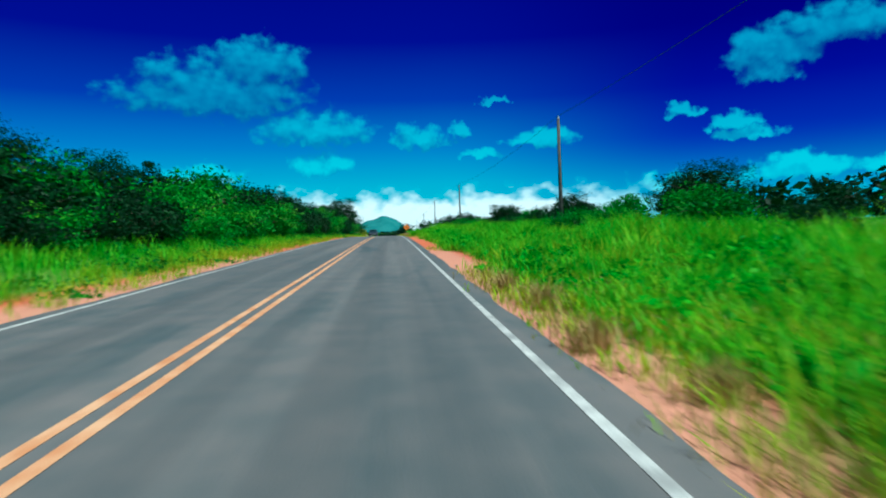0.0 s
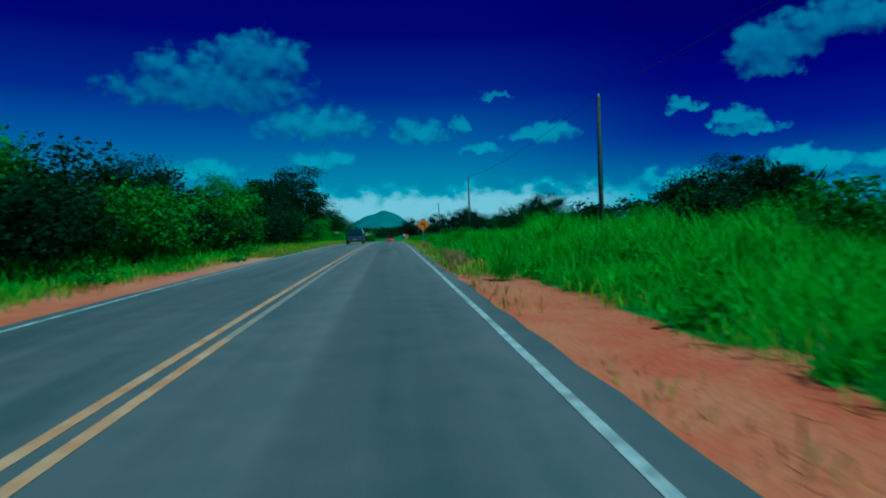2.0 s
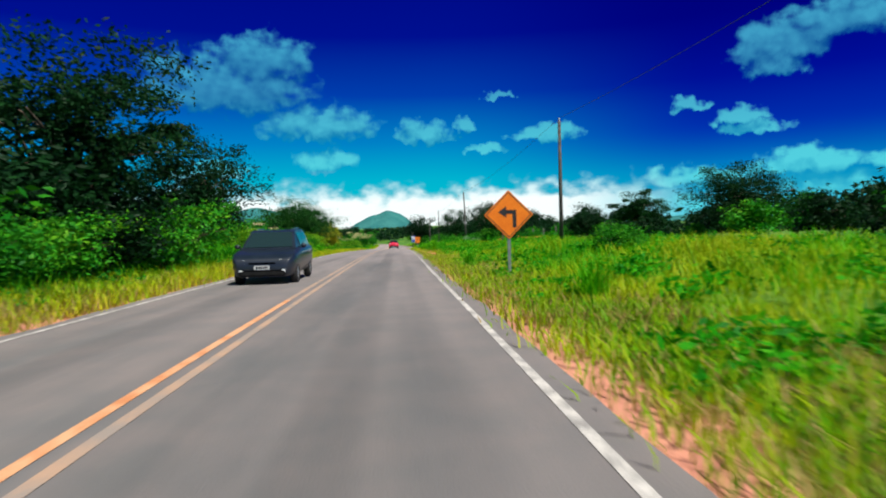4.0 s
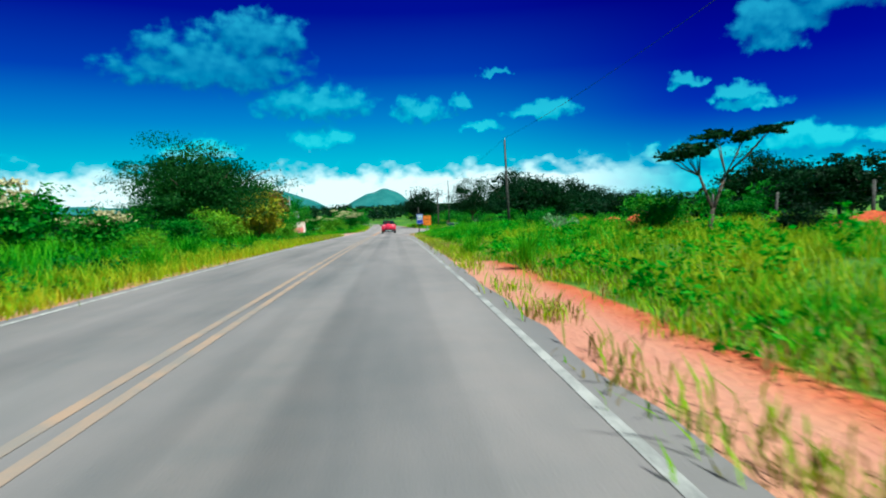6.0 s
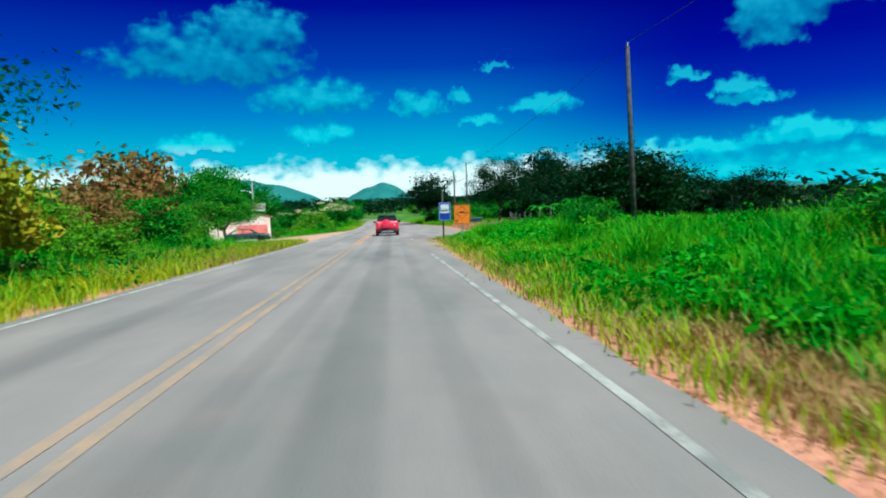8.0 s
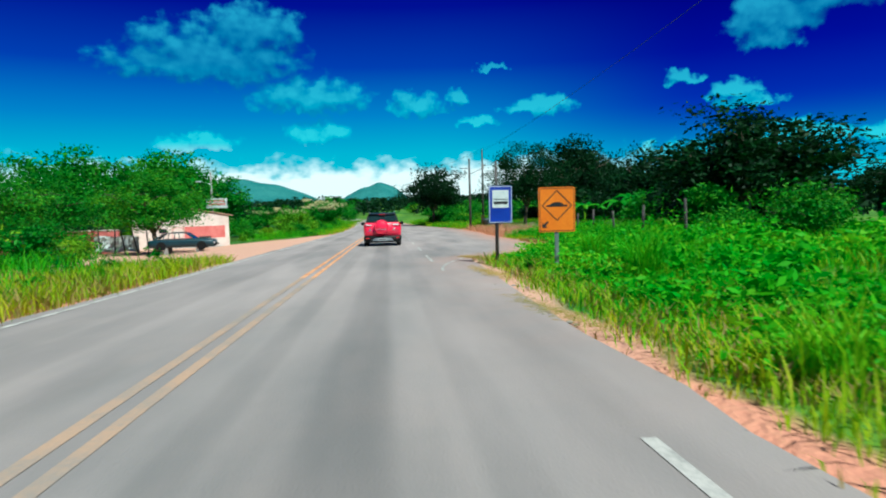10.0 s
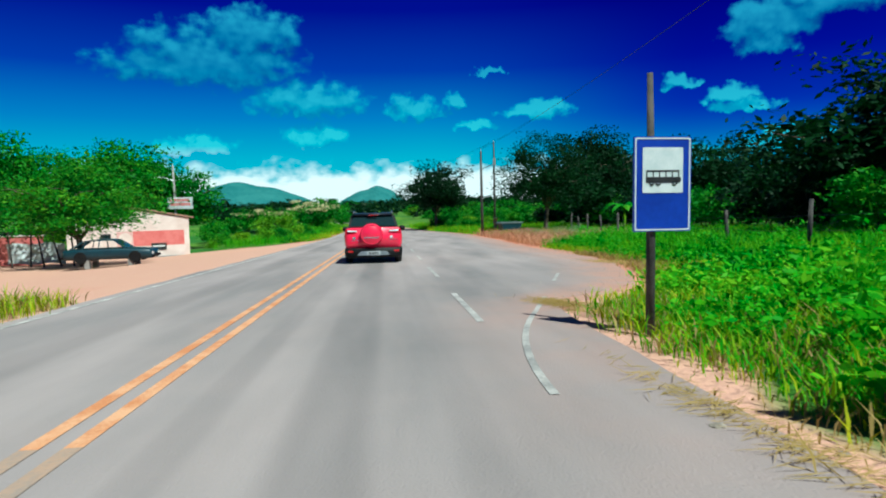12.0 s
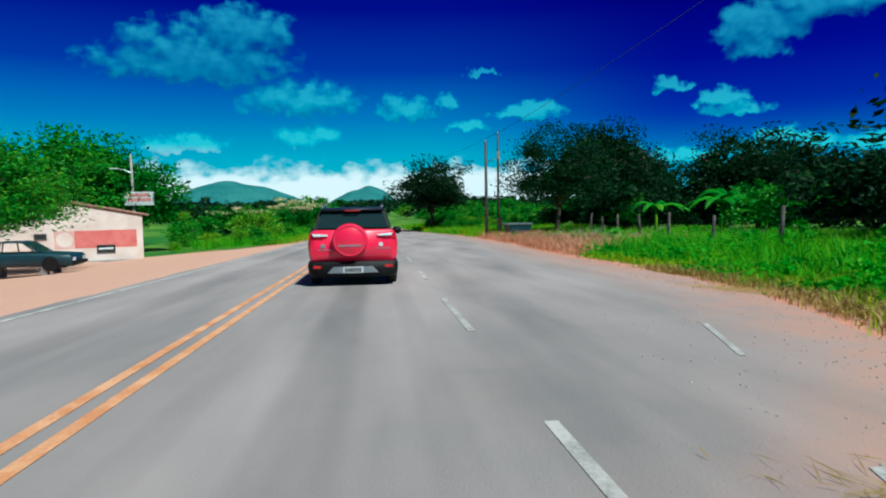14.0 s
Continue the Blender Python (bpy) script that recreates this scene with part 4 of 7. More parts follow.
def plants():
    rng = random.Random(11)

    def shrub(x, y, h, kinds=(0, 0, 1, 2)):
        k = rng.choice(kinds)
        s = h / 3.0
        put((FAR_SHRUBS if y > 262 or abs(x + 2) > 16 else SHRUBS)[k], x, y, s * rng.uniform(0.95, 1.25), rng.uniform(0, 6.28), s, 0.1)

    # the thicket along the left side
    y = 6.0
    while y < 138:
        edge = np.interp(y, [0, 20, 45, 90, 138], [-13.0, -11.0, -9.4, -8.8, -8.2])
        shrub(edge - rng.uniform(0, 0.9), y, rng.uniform(2.1, 3.3), (0, 1, 1, 2) if y > 60 else (0, 0, 1, 2))
        if rng.random() < 0.8:
            shrub(edge - rng.uniform(2.4, 3.6), y + 1.3, rng.uniform(3.3, 4.4) * (1.14 if y < 75 else 1.0), (0, 1, 1, 1))
        y += rng.uniform(2.6, 3.4)
    for x, y, s, k in ((-16.2, 27, 0.92, 1), (-14.4, 33, 0.8, 1), (-14.6, 40, 0.85, 2), (-13.5, 50, 0.82, 1), (-13.2, 59, 0.7, 1), (-12.5, 70, 0.8, 1), (-13, 84, 0.8, 0), (-12.6, 98, 0.8, 1),
                       (-12, 111, 0.82, 0), (-11.2, 121, 0.9, 1), (-10.9, 132, 1.32, 2), (-9.6, 141, 1.0, 1)):
        put(TREES[k], x, y, s, rng.uniform(0, 6.28))
    # left side beyond the thicket: open verge, shrubs, the acacia
    for x, y, h, k in ((-9.6, 153.2, 2.2, (3,)), (-12.5, 157.2, 3.2, (0,)), (-14, 164.2, 2.6, (2,)), (-15.5, 171.2, 2.8, (3,)), (-17, 178.2, 2.6, (0, 2)),
                       (-19, 185.2, 3, (2,)), (-14.6, 194.2, 2.4, (3, 2)), (-11.2, 197.2, 2.2, (3,)), (-13.2, 206, 2.8, (0,)), (-16, 211, 3.0, (0,)),
                       (-15.5, 219, 2.6, (0,)), (-19, 226, 3.2, (0, 2)), (-22, 219, 3.6, (0,)), (-10.2, 200.2, 2.0, (3,)), (-10.8, 207.2, 2.4, (3, 2)), (-9.8, 208.5, 2.1, (2,)), (-11.2, 214, 2.5, (3,)), (-12.6, 222, 2.2, (2,)), (-9.6, 180.2, 1.7, (2,)), (-8.8, 173.2, 1.2, (3,)), (-14.5, 229, 1.8, (3,)), (-16.5, 233, 2.0, (0,))):
        shrub(x, y, h, k)
    put(ACACIA, -11.9, 190.7, 0.92, 0.6, 1.06)
    put(RUSSET, -12.2, 210.0, 1.3, 0.3)
    put(GOLDEN, -8.8, 193.2, 0.95, 2.0, 1.15)
    put(GOLDEN, -9.4, 195.4, 0.9, 0.5)
    put(RUSSET, -11.0, 204.5, 0.7, 1.0)
    umbrella_tree(9.7, 168.5)
    for x, y, s in ((-11.6, 168.7, 0.72), (-14.6, 172.2, 0.85), (-9.6, 171.2, 0.5)):
        put(BLOOM, x, y, s, rng.uniform(0, 6.28))
    for x, y, h, k in ((9.9, 164.4, 1.0, (1,)), (-9.6, 185.7, 2.2, (3,)), (-8.4, 199.2, 1.5, (3,))):
        shrub(x, y, h, k)
    for k in range(18):
        shrub(rng.uniform(-15.5, -8.6), rng.uniform(266.5, 288), rng.uniform(0.7, 1.7), (0, 2, 3, 3))
    for k in range(30):
        shrub(rng.uniform(5.4, 20), rng.uniform(285, 301), rng.uniform(0.8, 2.2), (0, 0, 2, 3))
    # the tree over the parked car, and those behind the house
    put(TREES[0], -16.6, 246.2, 1.25, 1.0, 1.0)
    put(TREES[0], -24.5, 247.0, 1.3, 2.0, 1.05)
    put(TREES[0], -21.5, 235.0, 1.1, 4.0, 0.92)
    put(TREES[0], -27.5, 240.0, 1.2, 5.0, 1.1)
    for x, y, s, k in ((-24, 268, 1.6, 0), (-19.6, 271, 1.35, 0), (-30, 262, 1.6, 0), (-27, 280, 1.8, 0), (-36, 250, 1.2, 0), (-30, 236, 1.0, 0)):
        put(FAR_TREES[k], x, y, s, rng.uniform(0, 6.28))
    for x, y, s in ((-13.5, 292, 1.05), (-10.5, 300, 1.1), (-9.6, 313, 1.35), (-17.5, 294, 1.0), (-13, 322, 1.4)):
        put(BLOOM, x, y, s, rng.uniform(0, 6.28))
    for x, y, h in ((-10, 285, 1.6), (-12.5, 284, 2.0), (-9, 300, 1.7), (-8, 330, 2.5), (-9, 345, 3), (-10, 362, 3.6), (-8.5, 384, 4)):
        shrub(x, y, h, (0, 2))
    for k in range(32):
        x, y = rng.uniform(-42, -11), rng.uniform(270, 330)
        shrub(x, y, rng.uniform(1.6, 3.4), (0, 2, 2, 3))
    for k in range(32):
        x, y = rng.uniform(9, 42), rng.uniform(294, 340)
        shrub(x, y, rng.uniform(1.8, 3.6), (0, 0, 2, 1))
    for k in range(14):
        shrub(rng.uniform(18, 34), rng.uniform(283, 293), rng.uniform(1.8, 3.2), (0, 0, 1, 2))
    for k in range(16):
        x, y = rng.uniform(22, 44), rng.uniform(250, 290)
        shrub(x, y, rng.uniform(1.8, 3.4), (0, 0, 1, 1))
    for x, y, h in ((19.0, 236.5, 3.6), (22.0, 236.0, 4.4), (20.5, 232.5, 3.4), (25.0, 240.0, 4.6), (21.5, 243.0, 4.2)):
        shrub(x, y, h, (1,))
    for k in range(30):
        shrub(rng.uniform(20, 42), rng.uniform(262, 296), rng.uniform(3.0, 4.8), (1, 1, 0))
    # right side: shrubs beyond the tall grass
    y = 8.0
    while y < 206:
        x = np.interp(y, [0, 40, 120, 206], [12.5, 12.0, 12.5, 13.0]) + rng.uniform(-1.5, 3.0)
        if not 150 < y < 170:
            shrub(x, y, rng.uniform(1.3, 2.1) * (0.7 if y > 138 else 1.0), (0, 0, 1, 2))
        if rng.random() < 0.6:
            shrub(x + rng.uniform(5, 9), y + 2, rng.uniform(2.0, 3.2), (0, 1, 1))
        y += rng.uniform(3.6, 5.5)
    for x, y, h, k in ((9.0, 32, 1.6, (0,)), (9.4, 60, 1.5, (1,)), (8.6, 76, 1.9, (0,)), (10, 84, 2.3, (1,)), (9.2, 112, 2.4, (1,)), (9.5, 119, 2.0, (0,)),
                       (7.6, 131, 1.3, (0,)), (8.8, 170.2, 1.7, (0,)), (9.6, 191.2, 1.6, (0,)), (8.2, 206, 1.5, (0,)), (9.4, 213, 1.6, (0, 1)), (12, 221, 1.6, (0,)),
                       (15, 228, 2.4, (0,)), (19, 247, 2.6, (0,)), (22, 252, 3.2, (0,)), (21, 262, 3.4, (1,)), (24, 272, 3.2, (0,)), (13, 306, 2.4, (0,)),
                       (10, 312, 2.6, (2,)), (7.5, 325, 2.2, (0,)), (14, 318, 3.2, (0,)), (5.5, 345, 2.6, (3,)), (6, 365, 3.0, (0,)), (16, 302, 3.0, (2,))):
        shrub(x, y, h, k)
    for x, y, s, k, zz in ((17, 34, 0.8, 1, 0.62), (22, 46, 0.9, 1, 0.66), (20, 70, 0.75, 1, 0.6), (16, 92, 0.7, 2, 0.62), (19, 104, 0.8, 1, 0.66), (13.6, 121, 0.72, 1, 0.62),
                           (17, 140, 0.8, 1, 0.66), (21, 164.2, 0.8, 2, 0.7), (19.5, 176.2, 0.6, 2, 0.45), (24, 190.2, 0.8, 1, 0.75), (18.1, 231.0, 1.55, 1, 1.12), (33, 238, 1.1, 1, 0.75),
                           (31, 252, 1.2, 1, 0.85), (26, 263, 1.15, 1, 1.25), (36, 256, 1.3, 1, 0.95), (27.5, 290, 1.7, 1, 1.9), (14.4, 268, 1.36, 1, 1.5), (23.6, 281, 1.6, 1, 1.75), (34, 268, 1.5, 1, 1.4), (6.2, 292, 1.45, 1, 1.42), (29, 262, 1.1, 1, 1.0), (36, 300, 1.6, 1, 1.5)):
        put((TREES if x < 18 and y < 270 else FAR_TREES)[k], x, y, s, rng.uniform(0, 6.28), zz)


plants()


def far_woods():
    """Scrub woods that close the view on all sides: lumps of leaf, far off."""
    rng = np.random.default_rng(4)
    q = []
    for i in range(1150):
        if i < 600:
            x, y = rng.uniform(-170, 170), rng.uniform(335, 640)
            if abs(x + 1.8 - float(bend(y))) < 8:
                continue
        elif i < 1020:
            side = rng.choice([-1, 1])
            x, y = side * (32 + 130 * rng.uniform(0, 1) ** 1.6), rng.uniform(-60, 340)
        else:
            a = rng.uniform(0, 6.28)
            x, y = 160 * math.cos(a), -60 - abs(150 * math.sin(a))
        w, h = rng.uniform(5, 11), rng.uniform(2.2, 5.0)
        q.append(leaf_cloud(rng, 100, (x, y, lz(x, y) + h * 0.45), (w / 2, w / 2, h / 2), 0.6, 14, 0.5, 0, 0, 0.28))
    ob = mesh_part("far_scrub", quads("far_scrub", np.concatenate(q)), M_DARKLEAF)
    tagged(ob, "low dark green scrub woods in the distance", "woods", kind="stuff")


far_woods()


def grass_patch(name, rng, pts, heights, material, label, blades=13, spread=0.2, lean=0.75, wide=0.009):
    """Tufts of bent blades, each folded at its widest and drawn to a point."""
    n = len(pts) * blades
    base = np.repeat(pts, blades, 0) + np.concatenate([rng.normal(size=(n, 2)) * spread, np.zeros((n, 1))], 1)
    h = np.repeat(heights, blades) * (0.45 + 0.75 * rng.random(n))
    a = rng.random(n) * 2 * math.pi
    d = np.stack([np.cos(a), np.sin(a), np.zeros(n)], 1)
    s = np.stack([-np.sin(a), np.cos(a), np.zeros(n)], 1)
    out = (lean * (0.3 + rng.random(n)) * h)[:, None]
    w = (wide * (0.7 + 0.7 * rng.random(n)) + 0.004 * h)[:, None]
    z = np.array([0, 0, 1.0])
    p1 = base + d * out * 0.3 + z * (h * 0.6)[:, None]
    p2 = base + d * out + z * h[:, None]
    ob = mesh_part(name, quads(name, np.stack([base - z * 0.05, p1 + s * w, p2, p1 - s * w], 1)), material)
    return tagged(ob, label, "grass", "verge grass", "stuff")


def verges():
    rng = np.random.default_rng(9)

    def scatter(n, y0, y1, xf):
        y = rng.uniform(y0, y1, n)
        x = xf(y, rng.random(n))
        return np.stack([x, y, land(x, y)], 1)

    def clear(p):
        er = edge_right(p[:, 1])
        ok = np.where(p[:, 0] > 0, p[:, 0] > er + np.interp(p[:, 1], [195, 204], [0.2, 0.45]), p[:, 0] < EDGE_LEFT - 0.2)
        yard = (p[:, 0] < 0) & (p[:, 0] > -30) & (p[:, 1] > 221) & (p[:, 1] < 262)
        return p[ok & ~yard]

    # tall green grass on the right
    for y0, y1, n in ((-4, 60, 6800), (60, 125, 6800), (125, 200, 7600), (200, 245, 3600)):
        p = clear(scatter(n, y0, y1, lambda y, u: edge_right(y) + 1.0 + 11 * u ** 1.35))
        p = p[worn(p[:, 0], p[:, 1]) < 0.35 + 0.3 * rng.random(len(p))]
        p = p[~((p[:, 1] > 220.5) & (p[:, 1] < 227) & (p[:, 0] < edge_right(p[:, 1]) + 3.2))]
        d = p[:, 0] - edge_right(p[:, 1])
        patch = np.sin(p[:, 1] * 0.83 + 1.7 * np.sin(p[:, 0] * 0.6)) * np.sin(p[:, 0] * 0.9 + 1.3 * np.sin(p[:, 1] * 0.41))
        hh = np.clip(0.2 + 0.12 * d, 0.14, 0.74) * np.interp(p[:, 1], [76, 84, 96, 100, 168, 184, 192], [1, 1.35, 1.35, 0.7, 0.55, 0.62, 0.9]) * np.interp(p[:, 1], [196, 204], [1, 0.6]) * np.clip(0.75 + 0.45 * patch + 0.35 * rng.random(len(p)), 0.3, 2)
        patchy = 0.5 + 0.5 * np.sin(p[:, 1] * 0.31 + 2.0 * np.sin(p[:, 0] * 0.35))
        yellow = rng.random(len(p)) < np.interp(p[:, 1], [0, 14, 18, 70, 96, 105, 150, 180, 184, 200, 230], [0.5, 0.4, 0.2, 0.15, 0.35, 0.8, 1.0, 1.0, 0.25, 0.3, 0.5]) * (0.3 + 0.9 * patchy)
        grass_patch("tall_grass", rng, p[~yellow], hh[~yellow], M_GRASS, "tall lush green grass on the verge", blades=16, wide=0.011)
        grass_patch("yellowing_grass", rng, p[yellow], hh[yellow] * 0.9, M_YGRASS, "tall yellow-green grass on the verge")
    # yellow-green and straw grass next to the asphalt
    for y0, y1, n in ((-4, 16, 700), (16, 80, 700), (80, 147, 3600), (147, 218, 2600)):
        p = clear(scatter(n, y0, y1, lambda y, u: edge_right(y) + 0.2 + 3.2 * u))
        p = p[(worn(p[:, 0], p[:, 1]) < 0.3 + 0.4 * rng.random(len(p))) ]
        grass_patch("verge_grass", rng, p, 0.1 + 0.24 * rng.random(len(p)), M_YGRASS, "yellow-green grass along the asphalt", lean=0.9)
        p = clear(scatter(n * 3 // 4, y0, y1, lambda y, u: edge_right(y) + 0.15 + 2.6 * u))
        p = p[worn(p[:, 0], p[:, 1]) < 0.12 + 0.3 * rng.random(len(p))]
        grass_patch("dry_grass", rng, p, 0.08 + 0.2 * rng.random(len(p)), M_STRAW, "dry straw-coloured grass along the asphalt", lean=0.9)
    p = clear(scatter(420, 182.8, 187.6, lambda y, u: edge_right(y) + 0.5 + 1.6 * u))
    grass_patch("dry_grass", rng, p, 0.06 + 0.12 * rng.random(len(p)), M_STRAW, "trodden straw-coloured grass along the asphalt", lean=0.9)
    p = clear(scatter(1300, 20, 98, lambda y, u: EDGE_LEFT - 1.35 - 1.5 * u))
    grass_patch("verge_grass", rng, p, 0.12 + 0.22 * rng.random(len(p)), M_YGRASS, "yellow-green grass behind the bare earth", lean=0.8)
    p = clear(scatter(1900, 203, 223, lambda y, u: edge_right(y) + 0.55 + 6.0 * u))
    half = rng.random(len(p)) < 0.5
    grass_patch("tall_grass", rng, p[half], 0.10 + 0.18 * rng.random(half.sum()), M_GRASS, "tall lush green grass on the verge")
    grass_patch("verge_grass", rng, p[~half], 0.10 + 0.16 * rng.random((~half).sum()), M_YGRASS, "yellow-green grass beside the signs", lean=0.9)
    # left side
    for y0, y1, n in ((0, 60, 1500), (60, 140, 1200), (140, 222, 2400), (262, 335, 1500)):
        p = clear(scatter(n, y0, y1, lambda y, u: EDGE_LEFT - 0.9 - 7.5 * u ** 1.1))
        if y0 < 140:
            p = p[(p[:, 0] < EDGE_LEFT - 1.6)]
        hh = np.clip(0.2 + 0.12 * (EDGE_LEFT - p[:, 0]), 0.2, 0.8) * (0.7 + 0.5 * rng.random(len(p)))
        grass_patch("tall_grass", rng, p, hh, M_GRASS, "green grass between road and thicket")
    for y0, y1, n in ((0, 62, 450), (97, 160, 2600), (160, 224, 2300), (262, 335, 600)):
        p = clear(scatter(n, y0, y1, lambda y, u: EDGE_LEFT - 0.2 - 2.6 * u))
        grass_patch("verge_grass", rng, p, 0.16 + 0.28 * rng.random(len(p)), M_YGRASS, "yellow-green grass along the asphalt", lean=0.8)
    p = clear(scatter(1500, 196, 222, lambda y, u: EDGE_LEFT - 0.2 - 4.5 * u))
    grass_patch("dry_grass", rng, p, 0.12 + 0.25 * rng.random(len(p)), M_STRAW, "dry straw-coloured grass beside the forecourt", lean=0.9)
    p = clear(scatter(1500, 97, 142, lambda y, u: EDGE_LEFT - 0.25 - 2.4 * u))
    grass_patch("dry_grass", rng, p, 0.1 + 0.24 * rng.random(len(p)), M_STRAW, "golden dry grass between road and thicket", lean=0.9)
    p = clear(scatter(3000, 268, 312, lambda y, u: edge_right(y) + 0.6 + 15 * u))
    half = rng.random(len(p)) < 0.55
    grass_patch("tall_grass", rng, p[half], 0.3 + 0.4 * rng.random(half.sum()), M_GRASS, "rough green grass beyond the junction", wide=0.016)
    grass_patch("yellowing_grass", rng, p[~half], 0.3 + 0.4 * rng.random((~half).sum()), M_YGRASS, "rough yellow-green grass beyond the junction", wide=0.016)
    # dry brown weeds round the bus bay and the side road
    p = clear(scatter(1500, 238, 266, lambda y, u: edge_right(y) + 0.3 + 5.0 * u))
    grass_patch("dry_brush", rng, p, 0.16 + 0.5 * rng.random(len(p)) ** 1.6, M_BRUSH, "dry reddish-brown weeds beside the bus bay", lean=0.8)
    p = clear(scatter(2400, 222, 241, lambda y, u: edge_right(y) + 1.5 + 7 * u))
    d = p[:, 0] - edge_right(p[:, 1])
    dry = (p[:, 1] < 227) & (d < 3.2)
    grass_patch("yellowing_grass", rng, p[dry], 0.14 + 0.14 * rng.random(dry.sum()), M_YGRASS, "low yellow grass at the bay's rim", lean=0.9)
    p, d = p[~dry], d[~dry]
    grass_patch("tall_grass", rng, p, np.clip(0.1 + 0.16 * d, 0.1, 0.55) * (0.6 + 0.7 * rng.random(len(p))), M_GRASS, "lush green grass beside the bus bay")
    p = clear(scatter(2600, 221, 232, lambda y, u: edge_right(y) + 0.5 + 2.8 * u))
    grass_patch("dry_grass", rng, p, 0.06 + 0.14 * rng.random(len(p)), M_STRAW, "dry straw-coloured grass beside the bus bay", lean=0.9)
    p = clear(scatter(1100, 221, 238, lambda y, u: edge_right(y) + 0.8 + 2.4 * u))
    grass_patch("verge_grass", rng, p, 0.08 + 0.2 * rng.random(len(p)), M_YGRASS, "yellow-green grass beside the bus bay", lean=0.9)
    p = clear(scatter(1700, 236, 262, lambda y, u: edge_right(y) + 4 + 12 * u))
    grass_patch("tall_grass", rng, p, 0.25 + 0.35 * rng.random(len(p)), M_GRASS, "tall lush green grass on the verge")

    # broad-leaved weeds in low mounds among the grass
    for side, y0, y1, n in ((1, 0, 40, 240), (1, 40, 80, 200), (1, 80, 150, 200), (1, 150, 204, 240), (1, 203, 220, 300), (-1, 0, 140, 200), (-1, 140, 222, 300), (1, 220, 242, 320), (1, 240, 262, 60), (-1, 262, 330, 60)):
        q = []
        p = clear(scatter(n, y0, y1, (lambda y, u: edge_right(y) + 1.3 + 9 * u ** 1.3) if side > 0 else (lambda y, u: EDGE_LEFT - 1.0 - 8 * u)))
        for x, y, z in p:
            if side > 0 and float(worn(x, y)) > 0.3:
                continue
            w, h = rng.uniform(0.5, 1.7), rng.uniform(0.25, 0.6) * min(1.0, 0.35 + 0.2 * abs(x - (float(edge_right(y)) if side > 0 else EDGE_LEFT)))
            h *= 1.5 if rng.random() < 0.25 else 1.0
            q.append(leaf_cloud(rng, int(70 + 75 * w), (x, y, z + h * 0.45), (w / 2, w / 2, h * 0.7), rng.uniform(0.045, 0.085), 14, 0.4, 0, 0, 0.3))
        ob = mesh_part("weeds", quads("weeds", np.concatenate(q)), M_LEAF if side < 0 else M_WEED)
        tagged(ob, "low leafy green weeds growing through the grass", "weeds", "verge weeds", "stuff")


M_WEED = leafmat("leaf_weed", [(0.006, 0.14, 0.003), (0.03, 0.34, 0.004), (0.1, 0.5, 0.006), (0.28, 0.56, 0.01)], 0.45)
M_BRUSH = leafmat("dry_brush", [(0.36, 0.14, 0.07), (0.56, 0.28, 0.15), (0.64, 0.46, 0.3)], 0.3)
verges()


def tussock(x, y, h, seed):
    """One big arching clump of tall grass."""
    rng = np.random.default_rng(seed)
    pts = np.repeat(np.array([[x, y, lz(x, y)]]), 14, 0)
    ob = grass_patch("grass_tussock", rng, pts, np.full(14, h), M_GRASS, "tall arching clump of green grass", 16, 0.13, 0.75, 0.006)
    ob["group"], ob["kind"] = "grass tussocks", "stuff"
    ob["category"] = "grass clump"


for i, (x, y, h) in enumerate(((4.0, 209.2, 1.0), (2.5, 94.0, 0.95), (3.1, 82.5, 0.9), (4.4, 107.5, 1.1), (3.3, 120, 0.8), (2.7, 133, 0.7), (3.2, 164.7, 0.9), (2.6, 170.7, 0.7),
                               (3.4, 176.7, 0.9), (2.9, 182.2, 0.75), (4.6, 192.2, 1.0), (5.2, 200.2, 1.1), (2.9, 203, 0.6), (-6.8, 168.2, 0.8), (-7.6, 174.2, 0.9), (-7.0, 181.2, 0.8),
                               (-7.8, 160.2, 0.9), (3.0, 30.0, 0.5), (3.6, 46.0, 0.6), (2.6, 79.5, 0.8), (4.9, 214.6, 0.8), (5.6, 216.8, 0.7))):
    tussock(x, y, h, 100 + i)


for i, (x, y, h) in enumerate(((1.85, 82.6, 0.42), (2.0, 83.5, 0.5), (1.9, 84.6, 0.5), (2.15, 85.6, 0.55), (1.95, 86.9, 0.48), (2.2, 88.2, 0.5), (2.0, 89.8, 0.45), (2.3, 92.0, 0.5),
                               (1.9, 101.5, 0.4), (2.05, 104.2, 0.45), (2.2, 106.0, 0.5), (1.95, 108.5, 0.4), (1.9, 6.2, 0.35), (2.3, 4.4, 0.3), (2.2, 9.5, 0.4), (2.05, 12.0, 0.4))):
    rng = np.random.default_rng(300 + i)
    ob = grass_patch("straw_tussock", rng, np.repeat(np.array([[x, y, lz(x, y)]]), 12, 0), np.full(12, h), M_STRAW, "arching clump of dry straw-coloured grass", 13, 0.12, 0.7, 0.006)
    ob["group"], ob["category"] = "straw tussocks", "grass clump"


# ---- vehicles ----
def loft(bm, stations):
    """Rings of (half width, z) points at each y, mirrored across x = 0, skinned and closed."""
    rings = []
    for y, prof in stations:
        right = [bm.verts.new((w, y, z)) for w, z in prof]
        left = [bm.verts.new((-w, y, z)) for w, z in reversed(prof)]
        rings.append(right + left)
    n = len(rings[0])
    for a, b in zip(rings, rings[1:]):
        for k in range(n):
            bm.faces.new((a[k], a[(k + 1) % n], b[(k + 1) % n], b[k]))
    bm.faces.new(rings[0])
    bm.faces.new(rings[-1][::-1])
    bmesh.ops.recalc_face_normals(bm, faces=bm.faces)


